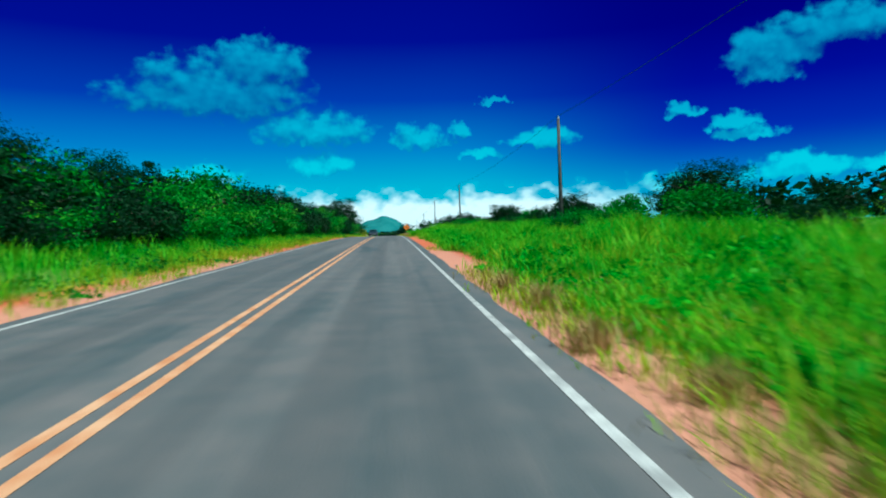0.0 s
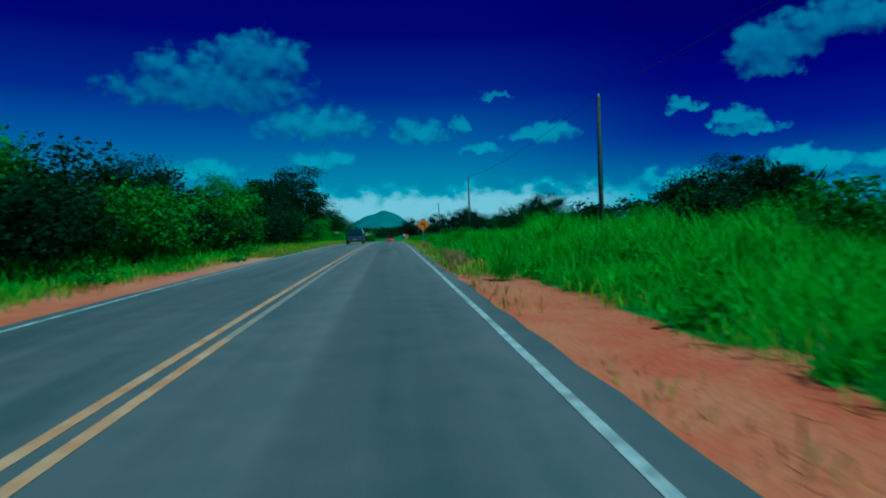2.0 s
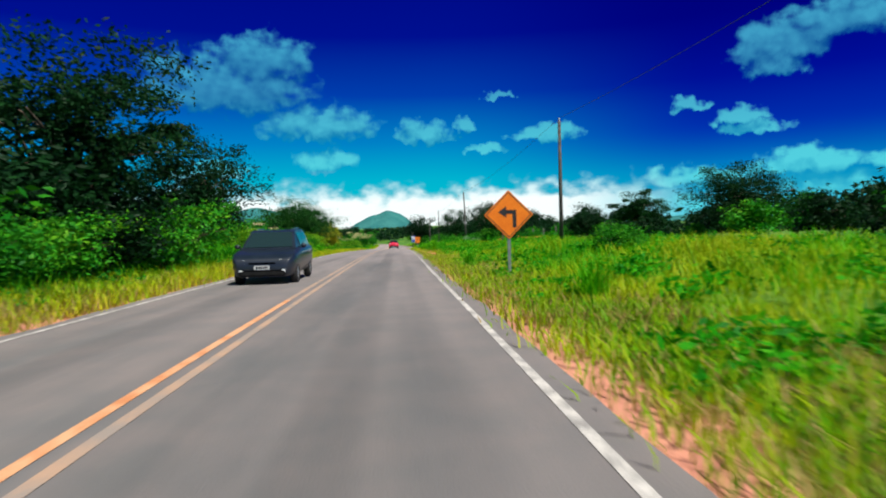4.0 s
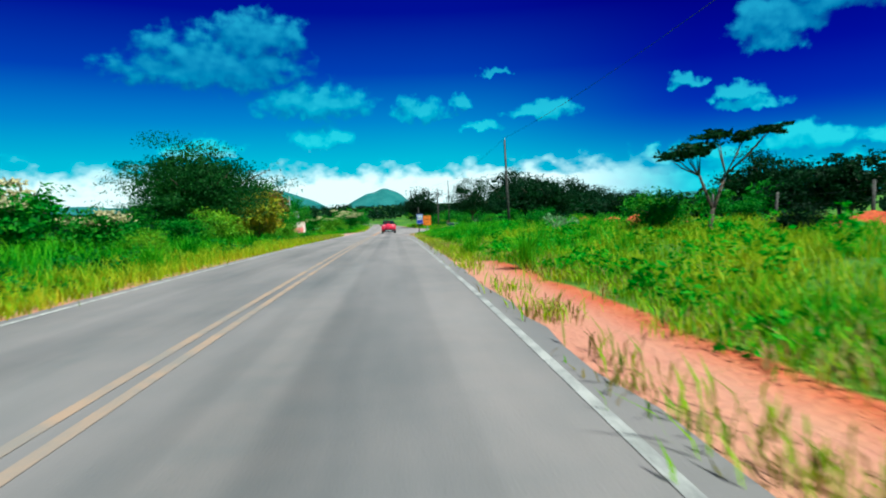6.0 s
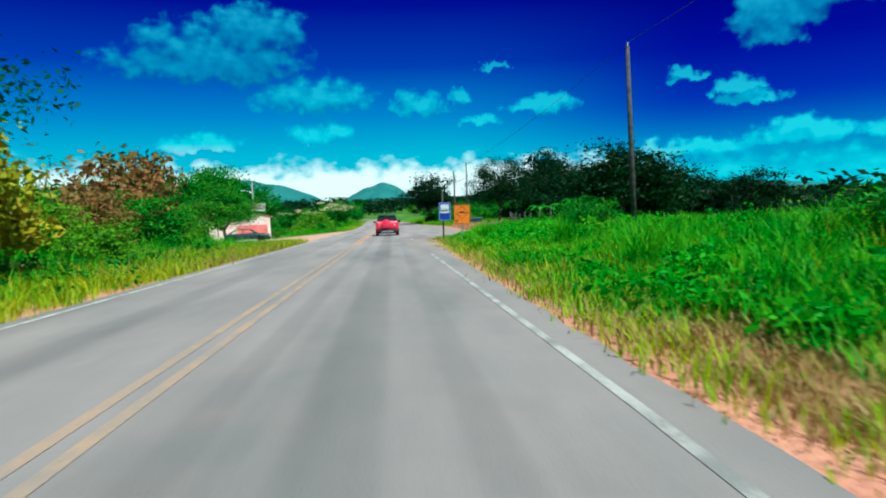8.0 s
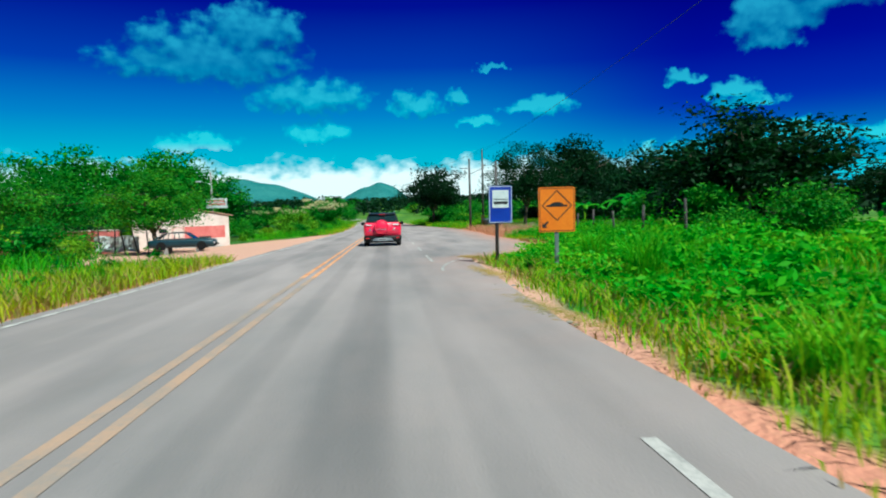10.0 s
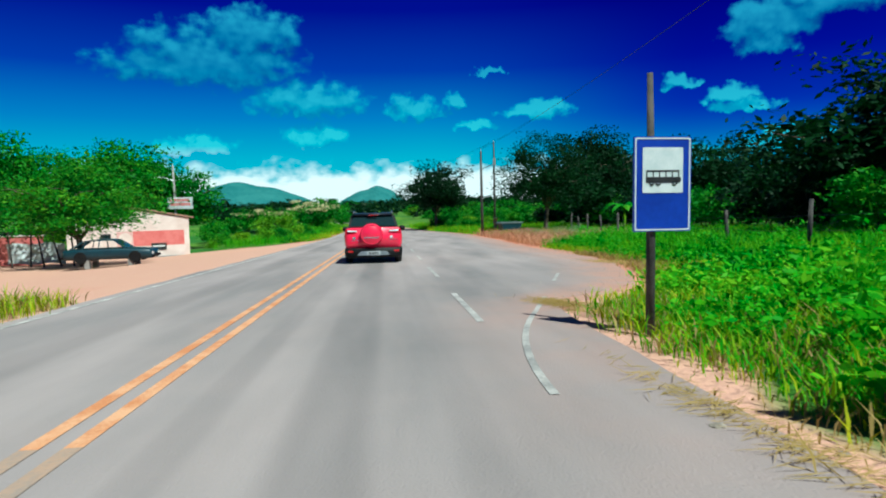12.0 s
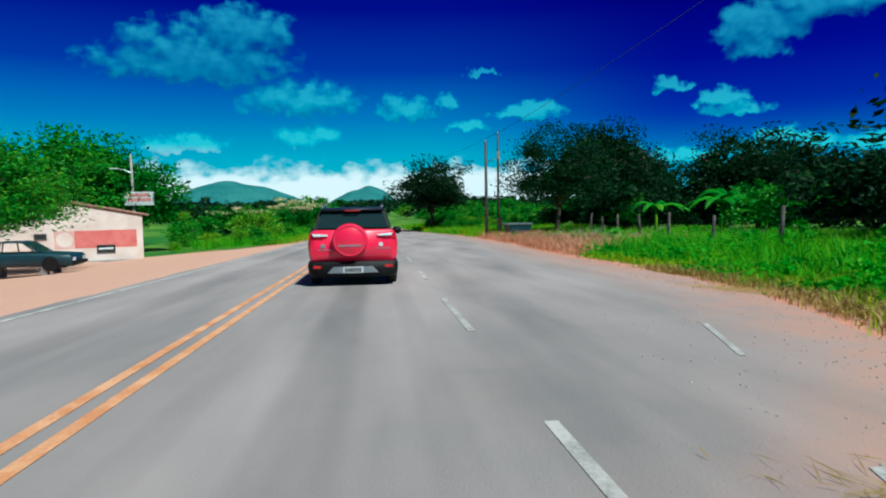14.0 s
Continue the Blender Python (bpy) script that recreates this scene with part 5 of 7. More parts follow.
def panel(name, corners, material, parent, thick=0.012, label=""):
    """A thin plate through four corners, given once round; it lies on the outside of what it covers."""
    bm = bmesh.new()
    c = [Vector(p) for p in corners]
    n = (c[1] - c[0]).cross(c[2] - c[0]).normalized() * thick
    A = [bm.verts.new(p) for p in c]
    B = [bm.verts.new(p + n) for p in c]
    k = len(c)
    for i in range(k):
        bm.faces.new((A[i], A[(i + 1) % k], B[(i + 1) % k], B[i]))
    bm.faces.new(A[::-1])
    bm.faces.new(B)
    bmesh.ops.recalc_face_normals(bm, faces=bm.faces)
    return part(name, bm, material, parent, label)


def disc(bm, centre, r, y0, y1, axis="x", seg=28, inner=0.0, bevel=0.0):
    """A round plate or ring about an axis along x or y."""
    def at(a, rad, d):
        u, v = math.cos(a) * rad, math.sin(a) * rad
        return (centre[0] + d, centre[1] + u, centre[2] + v) if axis == "x" else (centre[0] + u, centre[1] + d, centre[2] + v)
    prof = [(inner, y0), (r - bevel, y0), (r, y0 + (bevel if y1 > y0 else -bevel)), (r, y1 - (bevel if y1 > y0 else -bevel)), (r - bevel, y1), (inner, y1)]
    rows = [[bm.verts.new(at(2 * math.pi * k / seg, max(rad, 0.001), d)) for k in range(seg)] for rad, d in prof]
    if inner > 0:
        rows.append(rows[0])
    for a, b in zip(rows, rows[1:]):
        for k in range(seg):
            bm.faces.new((a[k], a[(k + 1) % seg], b[(k + 1) % seg], b[k]))
    bmesh.ops.recalc_face_normals(bm, faces=bm.faces)


def wheel(root, x, y, r, w):
    s = 1 if x > 0 else -1
    bm = bmesh.new()
    disc(bm, (x, y, r), r, -w / 2, w / 2, "x", 28, r * 0.62, 0.03)
    t = part("wheel", bm, M_RUBBER, root, "black tyre on a grey alloy rim", True)
    bm = bmesh.new()
    disc(bm, (x, y, r), r * 0.62, -w * 0.3, w * 0.3, "x", 24, r * 0.5, 0.01)
    for k in range(5):
        a = 2 * math.pi * k / 5
        tube(bm, [(x + s * w * 0.28, y, r), (x + s * w * 0.26, y + math.cos(a) * r * 0.55, r + math.sin(a) * r * 0.55)], [0.05, 0.035], 6)
    part("rim", bm, M_STEEL, t)


def bars(root, name, x0, x1, z, h, y, n, material, facing=-1):
    """Unreadable lettering as plain bars on a plate that faces along y."""
    w = (x1 - x0) / n
    for k in range(n):
        bm = bmesh.new()
        box(bm, x0 + k * w + w * 0.15, x0 + k * w + w * 0.85, y, y + facing * 0.004, z - h / 2, z + h / 2)
        part(name, bm, material, root)


def red_suv(m):
    car = thing("red_suv", m, "bright red compact SUV with a spare wheel on its tailgate", "car")
    bm = bmesh.new()
    low = [(0.70, 0.42), (0.83, 0.45), (0.876, 0.62), (0.89, 0.86), (0.868, 1.03), (0.83, 1.12), (0.78, 1.16)]

    def ring(kw, dz=0.0, cap=None):
        return [(w * kw, min(z + dz * (z - 0.4), cap) if cap else z + dz * (z - 0.4)) for w, z in low]
    loft(bm, [(-1.93, ring(0.90)), (-1.89, ring(0.965)), (-1.78, ring(0.995)), (-1.2, ring(1.0)), (0.9, ring(1.0)), (1.2, ring(0.99, 0, 1.0)), (1.7, ring(0.95, 0, 0.93)), (1.98, ring(0.84, 0, 0.82))])
    bmesh.ops.bevel(bm, geom=[e for e in bm.edges if e.calc_face_angle(0) > 0.5], offset=0.02, segments=2, affect="EDGES")
    part("body", bm, M_RED, car, "bright red painted body", True)
    # cabin
    bm = bmesh.new()
    loft(bm, [(-1.86, [(0.80, 1.03), (0.795, 1.06)]), (-1.80, [(0.80, 1.03), (0.76, 1.20)]), (-1.62, [(0.80, 1.03), (0.665, 1.545)]), (-1.50, [(0.80, 1.03), (0.66, 1.575)]),
              (0.15, [(0.80, 1.03), (0.65, 1.585)]), (0.35, [(0.80, 1.03), (0.655, 1.53)]), (1.12, [(0.80, 1.0), (0.76, 1.04)])])
    part("cabin", bm, M_PLASTIC, car, "black pillars and window surrounds")
    bm = bmesh.new()
    loft(bm, [(-1.74, [(0.60, 1.565), (0.62, 1.60)]), (-1.3, [(0.64, 1.575), (0.60, 1.64)]), (-0.4, [(0.64, 1.58), (0.58, 1.66)]), (0.2, [(0.63, 1.575), (0.56, 1.63)])])
    part("roof", bm, M_NAVY, car, "dark glossy roof with rear spoiler", True)
    panel("rear_window", [(-0.70, -1.818, 1.19), (0.70, -1.818, 1.19), (0.60, -1.655, 1.52), (-0.60, -1.655, 1.52)], M_GLASS, car, 0.016, "dark tinted rear window")
    panel("windscreen", [(0.68, 1.06, 1.075), (-0.68, 1.06, 1.075), (-0.57, 0.36, 1.53), (0.57, 0.36, 1.53)], M_GLASS, car, 0.016)
    for s in (1, -1):
        for y0, y1 in ((-1.55, -0.75), (-0.68, 0.1)):
            c = [(s * 0.765, y0, 1.18), (s * 0.765, y1, 1.18), (s * 0.672, y1, 1.50), (s * 0.672, y0, 1.50)]
            panel("side_window", c if s > 0 else c[::-1], M_GLASS, car, 0.014)
        bm = bmesh.new()
        tube(bm, [(s * 0.60, -1.45, 1.64), (s * 0.60, -1.30, 1.69), (s * 0.59, -0.3, 1.70), (s * 0.58, 0.05, 1.65)], [0.02, 0.02, 0.02, 0.018], 6)
        part("roof_rail", bm, M_CHROME, car, "silver roof rail", True)
        bm = bmesh.new()
        box(bm, s * 0.86, s * 1.07, 0.62, 0.74, 1.02, 1.20, 0.035)
        box(bm, s * 0.80, s * 0.90, 0.64, 0.70, 1.02, 1.07, 0.01)
        part("mirror", bm, M_PLASTIC, car, "black door mirror", True)
        # lamps: a red cluster on the corner with a clear strip inward
        lamp_ = panel("tail_lamp", [(s * 0.58, -1.925, 0.985), (s * 0.845, -1.895, 0.955), (s * 0.83, -1.88, 1.10), (s * 0.58, -1.92, 1.075)] if s > 0 else
                      [(s * 0.58, -1.92, 1.075), (s * 0.83, -1.88, 1.10), (s * 0.845, -1.895, 0.955), (s * 0.58, -1.925, 0.985)], M_TAIL, car, 0.03, "red tail lamp with a clear strip")
        panel("reversing_lens", [(s * 0.50, -1.945, 1.025), (s * 0.76, -1.953, 1.03), (s * 0.79, -1.940, 1.085), (s * 0.48, -1.943, 1.06)] if s > 0 else
              [(s * 0.48, -1.943, 1.06), (s * 0.79, -1.940, 1.085), (s * 0.76, -1.953, 1.03), (s * 0.50, -1.945, 1.025)], M_LAMPCLEAR, lamp_, 0.02, "clear lens")
        bm = bmesh.new()
        box(bm, s * 0.70 - 0.08, s * 0.70 + 0.08, -2.015, -1.97, 0.37, 0.43, 0.012)
        part("reflector", bm, M_TAIL, car, "red bumper reflector")
        for y in (-1.22, 1.28):
            wheel(car, s * 0.77, y, 0.335, 0.2)
    # rear bumper and its silver shield
    bm = bmesh.new()
    loft(bm, [(-2.0, [(0.70, 0.20), (0.78, 0.24), (0.81, 0.42), (0.79, 0.50)]), (-1.9, [(0.76, 0.18), (0.86, 0.23), (0.885, 0.42), (0.87, 0.51)]), (-1.6, [(0.76, 0.18), (0.86, 0.23), (0.892, 0.42), (0.88, 0.51)])])
    part("rear_bumper", bm, M_PLASTIC, car, "black lower rear bumper", True)
    panel("bumper_shield", [(-0.50, -2.004, 0.27), (0.50, -2.004, 0.27), (0.38, -2.004, 0.40), (-0.38, -2.004, 0.40)], M_STEEL, car, 0.012, "silver trapezoid bumper shield")
    plate = panel("number_plate", [(-0.2, -2.018, 0.27), (0.2, -2.018, 0.27), (0.2, -2.018, 0.40), (-0.2, -2.018, 0.40)], M_PLATE, car, 0.01, "light grey plate with dark bars")
    bars(plate, "bar", -0.16, 0.16, 0.33, 0.075, -2.029, 7, M_BLACK)
    bm = bmesh.new()
    box(bm, -0.84, 0.84, -1.75, 1.7, 0.24, 0.46, 0.04)
    part("underbody", bm, M_PLASTIC, car)
    # the spare wheel in its painted cover
    bm = bmesh.new()
    disc(bm, (-0.05, -1.93, 0.94), 0.35, -0.17, 0.06, "y", 40, 0.0, 0.06)
    cover = part("spare_wheel_cover", bm, M_RED, car, "round red spare wheel cover", True)
    bm = bmesh.new()
    disc(bm, (-0.05, -1.93, 0.94), 0.315, -0.178, -0.168, "y", 40, 0.285, 0.002)
    part("cover_ring", bm, M_RED, cover)
    for k in range(9):
        bm = bmesh.new()
        box(bm, -0.28 + k * 0.052, -0.28 + k * 0.052 + 0.04, -2.112, -2.098, 0.815, 0.855, 0.004)
        part("bar", bm, M_CHROME, cover, "silver letter-sized bar")
    bm = bmesh.new()
    tube(bm, [(-0.05, -1.85, 1.19), (0.14, -1.84, 1.20), (0.31, -1.845, 1.205)], [0.012, 0.01, 0.008], 5)
    part("rear_wiper", bm, M_PLASTIC, car)
    bm = bmesh.new()
    disc(bm, (-0.58, -1.935, 0.83), 0.05, -0.008, 0.004, "y", 20, 0.0, 0.002)
    part("badge", bm, M_CHROME, car, "small oval silver badge")
    bm = bmesh.new()
    disc(bm, (0.55, -1.94, 0.85), 0.045, -0.006, 0.004, "y", 18, 0.0, 0.002)
    part("sticker", bm, M_SIGNWHITE, car, "small round pale sticker")
    for x0, x1, z in ((-0.68, -0.42, 0.74), (0.46, 0.74, 0.76)):
        bm = bmesh.new()
        box(bm, x0, x1, -1.938, -1.922, z, z + 0.015, 0.003)
        part("trim_strip", bm, M_CHROME, car, "thin silver strip")
    bm = bmesh.new()
    box(bm, -0.16, 0.16, -1.775, -1.745, 1.545, 1.57, 0.006)
    part("brake_lamp", bm, M_TAIL, car, "high red brake lamp")
    return car


def front_car(m):
    """A dark car that faces the camera."""
    car = thing("dark_car", m, "dark navy hatchback facing along the oncoming lane", "car")
    low = [(0.70, 0.24), (0.80, 0.30), (0.85, 0.55), (0.86, 0.78), (0.83, 0.92), (0.76, 0.97)]

    def ring(kw, cap=9.0):
        return [(w * kw, min(z, cap)) for w, z in low]
    bm = bmesh.new()
    loft(bm, [(-2.0, ring(0.78, 0.66)), (-1.92, ring(0.90, 0.74)), (-1.6, ring(0.98, 0.84)), (-1.0, ring(1.0, 0.94)), (1.5, ring(1.0)), (1.85, ring(0.97)), (1.98, ring(0.9, 0.9))])
    part("body", bm, M_NAVY, car, "dark navy painted body", True)
    bm = bmesh.new()
    loft(bm, [(-1.05, [(0.76, 0.92), (0.74, 0.95)]), (-0.35, [(0.77, 0.94), (0.62, 1.40)]), (-0.1, [(0.77, 0.94), (0.60, 1.46)]), (1.2, [(0.77, 0.94), (0.60, 1.47)]), (1.55, [(0.77, 0.94), (0.61, 1.40)]), (1.85, [(0.77, 0.94), (0.72, 1.0)])])
    part("cabin", bm, M_NAVY, car, smooth=False)
    panel("windscreen", [(-0.66, -1.0, 0.985), (0.66, -1.0, 0.985), (0.55, -0.36, 1.40), (-0.55, -0.36, 1.40)], M_GLASS, car, 0.016, "windscreen")
    for s in (1, -1):
        for y0, y1 in ((-0.25, 0.5), (0.58, 1.3)):
            c = [(s * 0.76, y0, 1.0), (s * 0.76, y1, 1.0), (s * 0.632, y1, 1.38), (s * 0.632, y0, 1.38)]
            panel("side_window", c if s > 0 else c[::-1], M_GLASS, car, 0.014)
        bm = bmesh.new()
        box(bm, s * 0.84, s * 1.0, -0.75, -0.66, 0.95, 1.08, 0.03)
        box(bm, s * 0.76, s * 0.86, -0.73, -0.68, 0.95, 0.99, 0.01)
        part("mirror", bm, M_NAVY, car, "door mirror", True)
        c = [(s * 0.42, -1.975, 0.60), (s * 0.70, -1.90, 0.61), (s * 0.72, -1.86, 0.70), (s * 0.46, -1.945, 0.69)]
        panel("headlamp", c if s > 0 else c[::-1], M_LAMPCLEAR, car, 0.03, "clear headlamp")
        bm = bmesh.new()
        disc(bm, (s * 0.56, -1.99, 0.38), 0.05, -0.02, 0.03, "y", 16, 0.0, 0.006)
        part("fog_lamp", bm, M_LAMPCLEAR, car, "round fog lamp")
        bm = bmesh.new()
        tube(bm, [(s * 0.52, 0.0, 1.49), (s * 0.52, 1.1, 1.50)], [0.016, 0.016], 6)
        part("roof_rail", bm, M_CHROME, car, "silver roof rail")
        for y in (-1.25, 1.25):
            wheel(car, s * 0.74, y, 0.31, 0.19)
    bm = bmesh.new()
    box(bm, -0.36, 0.36, -2.0, -1.95, 0.56, 0.63, 0.012)
    part("grille", bm, M_PLASTIC, car, "black upper grille")
    bm = bmesh.new()
    box(bm, -0.62, 0.62, -2.03, -1.9, 0.26, 0.42, 0.03)
    part("front_bumper", bm, M_PLASTIC, car, "black lower bumper")
    plate = panel("number_plate", [(-0.2, -2.034, 0.43), (0.2, -2.034, 0.43), (0.2, -2.034, 0.54), (-0.2, -2.034, 0.54)], M_PLATE, car, 0.01, "light grey plate with dark bars")
    bars(plate, "bar", -0.16, 0.16, 0.485, 0.065, -2.045, 7, M_BLACK)
    return car


def old_car(m):
    """A stripped saloon on blocks under a tree; its length lies along y before it is turned."""
    car = thing("old_car", m, "old faded dark teal saloon car standing on blocks", "car")
    low = [(0.68, 0.40), (0.78, 0.44), (0.81, 0.62), (0.81, 0.84), (0.78, 0.92), (0.72, 0.94)]

    def ring(kw, cap=9.0):
        return [(w * kw, min(z, cap)) for w, z in low]
    bm = bmesh.new()
    loft(bm, [(-2.05, ring(0.92, 0.86)), (-1.98, ring(0.98, 0.9)), (-1.2, ring(1.0, 0.93)), (0.8, ring(1.0, 0.93)), (1.2, ring(1.0, 0.90)), (1.9, ring(0.97, 0.84)), (2.02, ring(0.92, 0.78))])
    part("body", bm, M_OLDPAINT, car, "faded teal painted body", True)
    # open window frames: sills, pillars and roof
    bm = bmesh.new()
    loft(bm, [(-1.12, [(0.60, 1.30), (0.58, 1.335)]), (-0.7, [(0.61, 1.325), (0.56, 1.375)]), (0.05, [(0.61, 1.33), (0.55, 1.38)]), (0.3, [(0.60, 1.305), (0.57, 1.335)])])
    part("roof", bm, M_OLDPAINT, car, smooth=True)
    for s in (1, -1):
        for a, b, r in (((0.76, -1.72, 0.92), (0.59, -1.10, 1.32), 0.045), ((0.77, -0.42, 0.92), (0.60, -0.40, 1.34), 0.03), ((0.76, 0.82, 0.91), (0.59, 0.28, 1.32), 0.03), ((0.77, -1.15, 0.92), (0.60, -1.0, 1.33), 0.03)):
            bm = bmesh.new()
            tube(bm, [(s * a[0], a[1], a[2]), (s * b[0], b[1], b[2])], [r, r], 6)
            part("pillar", bm, M_OLDPAINT, car)
        for y in (-1.25, 1.25):
            # a solid black disc stands in for the shade inside the empty arch
            bm = bmesh.new()
            disc(bm, (s * 0.74, y, 0.52), 0.29, -0.06, 0.075, "x", 24, 0.0, 0.01)
            part("arch_shade_disc", bm, M_PLASTIC, car, "black disc in place of the shade in an empty wheel arch")
            bm = bmesh.new()
            box(bm, s * 0.62 - 0.13, s * 0.62 + 0.13, y * 0.8 - 0.12, y * 0.8 + 0.12, -0.05, 0.42, 0.02)
            part("support_block", bm, M_CONCRETE, car, "pale concrete block under the sill")
        c = [(s * 0.45, 2.03, 0.60), (s * 0.70, 2.0, 0.60), (s * 0.70, 2.0, 0.74), (s * 0.45, 2.03, 0.74)]
        panel("headlamp", c[::-1] if s > 0 else c, M_LAMPCLEAR, car, 0.02)
    panel("rear_window", [(-0.66, -1.66, 0.96), (0.66, -1.66, 0.96), (0.54, -1.13, 1.31), (-0.54, -1.13, 1.31)], M_GLASS, car, 0.01)
    panel("windscreen", [(0.66, 0.80, 0.95), (-0.66, 0.80, 0.95), (-0.54, 0.31, 1.31), (0.54, 0.31, 1.31)], M_GLASS, car, 0.01)
    for y in (-2.1, 2.08):
        bm = bmesh.new()
        box(bm, -0.78, 0.78, y - 0.05, y + 0.05, 0.46, 0.58, 0.03)
        part("bumper", bm, M_PLASTIC, car, "black bumper")
    return car


red_suv(pose(-0.55, 231.2, float(road_z(231.2)) + 0.036, -1.75, 0, 0.5) @ Matrix.Diagonal((1, 1, 0.95, 1)))
front_car(pose(-3.55, 128.5, float(road_z(128.5)) + 0.036, 0, 0, 0))
old_car(pose(-13.9, 243.3, lz(-13.9, 243.3) + 0.03, 0, 0, -84))


# ---- house and yard ----
def house(x1, y0, w, d, turn):
    """A low gabled house: its gable end faces down the road; its road-side corner stands at (x1, y0)."""
    ob = thing("house", pose(x1, y0, lz(x1 - 2, y0), 0, 0, turn), "low cream plastered house with a faded red painted panel", "house")
    x0, x1, y0 = -w, 0.0, 0.0
    eave, ridge, t = 2.72, 3.5, 0.18
    xm = (x0 + x1) / 2

    def gable(y):
        bm = bmesh.new()
        prism(bm, [(x0, -0.3), (x1, -0.3), (x1, eave), (xm, ridge), (x0, eave)], y, y + t)
        return bm
    wall = part("front_wall", gable(y0), M_PLASTER, ob, "cream plastered gable wall")
    part("back_wall", gable(y0 + d - t), M_PLASTER, ob)
    for xa in (x0, x1 - t):
        bm = bmesh.new()
        box(bm, xa, xa + t, y0 + t, y0 + d - t, -0.3, eave)
        part("side_wall", bm, M_PLASTER, ob)
    # painted panel with a round emblem, laid on the plaster
    bm = bmesh.new()
    box(bm, x1 - 3.7, x1 - 0.35, y0 - 0.006, y0 + 0.002, 0.85, 1.9)
    part("painted_panel", bm, M_PINK, wall, "faded red painted panel")
    bm = bmesh.new()
    box(bm, x1 - 4.75, x1 - 3.72, y0 - 0.005, y0 + 0.002, 0.85, 1.9)
    part("painted_square", bm, M_PALEPINK, wall, "pale pink painted square")
    bm = bmesh.new()
    disc(bm, (x1 - 4.2, y0, 1.38), 0.44, -0.010, -0.004, "y", 36)
    part("emblem", bm, M_PLASTER, wall, "round pale emblem")
    # small barred window low in the panel, and a vent
    for name, xa, xb, za, zb in (("window", x1 - 2.55, x1 - 1.55, 0.52, 1.02), ("vent", x1 - 5.75, x1 - 5.1, 1.42, 1.78)):
        bm = bmesh.new()
        for a in ((xa, xb, za, za + 0.06), (xa, xb, zb - 0.06, zb), (xa, xa + 0.06, za + 0.06, zb - 0.06), (xb - 0.06, xb, za + 0.06, zb - 0.06)):
            box(bm, a[0], a[1], y0 - 0.045, y0 + 0.02, a[2], a[3])
        fr = part(name, bm, M_WOOD, wall, "dark framed small opening")
        bm = bmesh.new()
        box(bm, xa + 0.06, xb - 0.06, y0 - 0.012, y0 - 0.007, za + 0.06, zb - 0.06)
        part("pane", bm, M_GLASS, fr)
        if name == "window":
            bm = bmesh.new()
            box(bm, xa + 0.1, xb - 0.1, y0 - 0.03, y0 - 0.014, za + 0.22, za + 0.33)
            part("sill_bar", bm, M_SIGNWHITE, fr, "white bar")
    # plinth and step of broken stone
    bm = bmesh.new()
    box(bm, x0 + 0.3, x1 + 0.4, y0 - 0.7, y0 - 0.02, -0.2, 0.09, 0.02)
    part("doorstep", bm, M_CONCRETE, ob, "low rough concrete step")
    # roof: two slopes of clay tiles in courses
    over = 0.35
    for s in (1, -1):
        xe = (x1 + over) if s > 0 else (x0 - over)
        slope = (ridge - eave) / (w / 2)
        ze = eave - over * slope + 0.06
        bm = bmesh.new()
        prism(bm, [(xm, ridge + 0.06), (xe, ze), (xe, ze + 0.05), (xm, ridge + 0.11)], y0 - 0.09, y0 + d + 0.3)
        roof = part("roof", bm, M_TILE, ob, "weathered clay tile roof slope")
        # under-and-over tiles: half-round rows down the slope, a few along the verge as single pieces
        me = None
        n = 22
        for i in range(n):
            for j in range(8):
                if me is None:
                    b2 = bmesh.new()
                    L = math.hypot(w / 2 + over, ridge + 0.06 - ze) / 8
                    rings = []
                    for k in range(2):
                        r = 0.11 - 0.015 * k
                        rings.append([b2.verts.new((k * (L + 0.05) - 0.025, math.cos(a) * r, math.sin(a) * r * 0.75)) for a in [math.pi * q / 5 for q in range(6)]])
                    for q in range(5):
                        b2.faces.new((rings[0][q], rings[1][q], rings[1][q + 1], rings[0][q + 1]))
                    b2.faces.new(rings[0][::-1])
                    b2.faces.new(rings[1])
                    me = bpy.data.meshes.new("roof_tile")
                    b2.to_mesh(me)
                    b2.free()
                    me.materials.append(M_TILE)
                if i > 9:
                    continue
                tile = new("roof_tile", me)
                tile.parent = roof
                f = j / 8
                ang = math.atan2(ze - ridge - 0.06, (w / 2 + over))
                tile.matrix_basis = Matrix.LocRotScale((xm + s * f * (w / 2 + over), y0 + 0.02 + i * 0.235, ridge + 0.10 + f * (ze - ridge - 0.06)),
                                                       Euler((0, -ang if s > 0 else ang, 0)) if s > 0 else Euler((0, 0, math.pi)).to_matrix().to_4x4().to_euler(), None)
                if s < 0:
                    tile.matrix_basis = Matrix.Translation(tile.matrix_basis.translation) @ Matrix.Rotation(math.pi, 4, "Z") @ Matrix.Rotation(-ang, 4, "Y")
    bm = bmesh.new()
    tube(bm, [(xm, y0 - 0.1, ridge + 0.12), (xm, y0 + d + 0.3, ridge + 0.12)], [0.11, 0.11], 8)
    part("ridge_cap", bm, M_TILE, ob)
    return ob


M_PALEPINK = mat("pale_pink_paint", (0.62, 0.36, 0.32), (0.7, 0.46, 0.42), 0.9, scale=2, fine=30, bump=0.1)
house(-14.45, 258.1, 7.8, 6.0, 19)


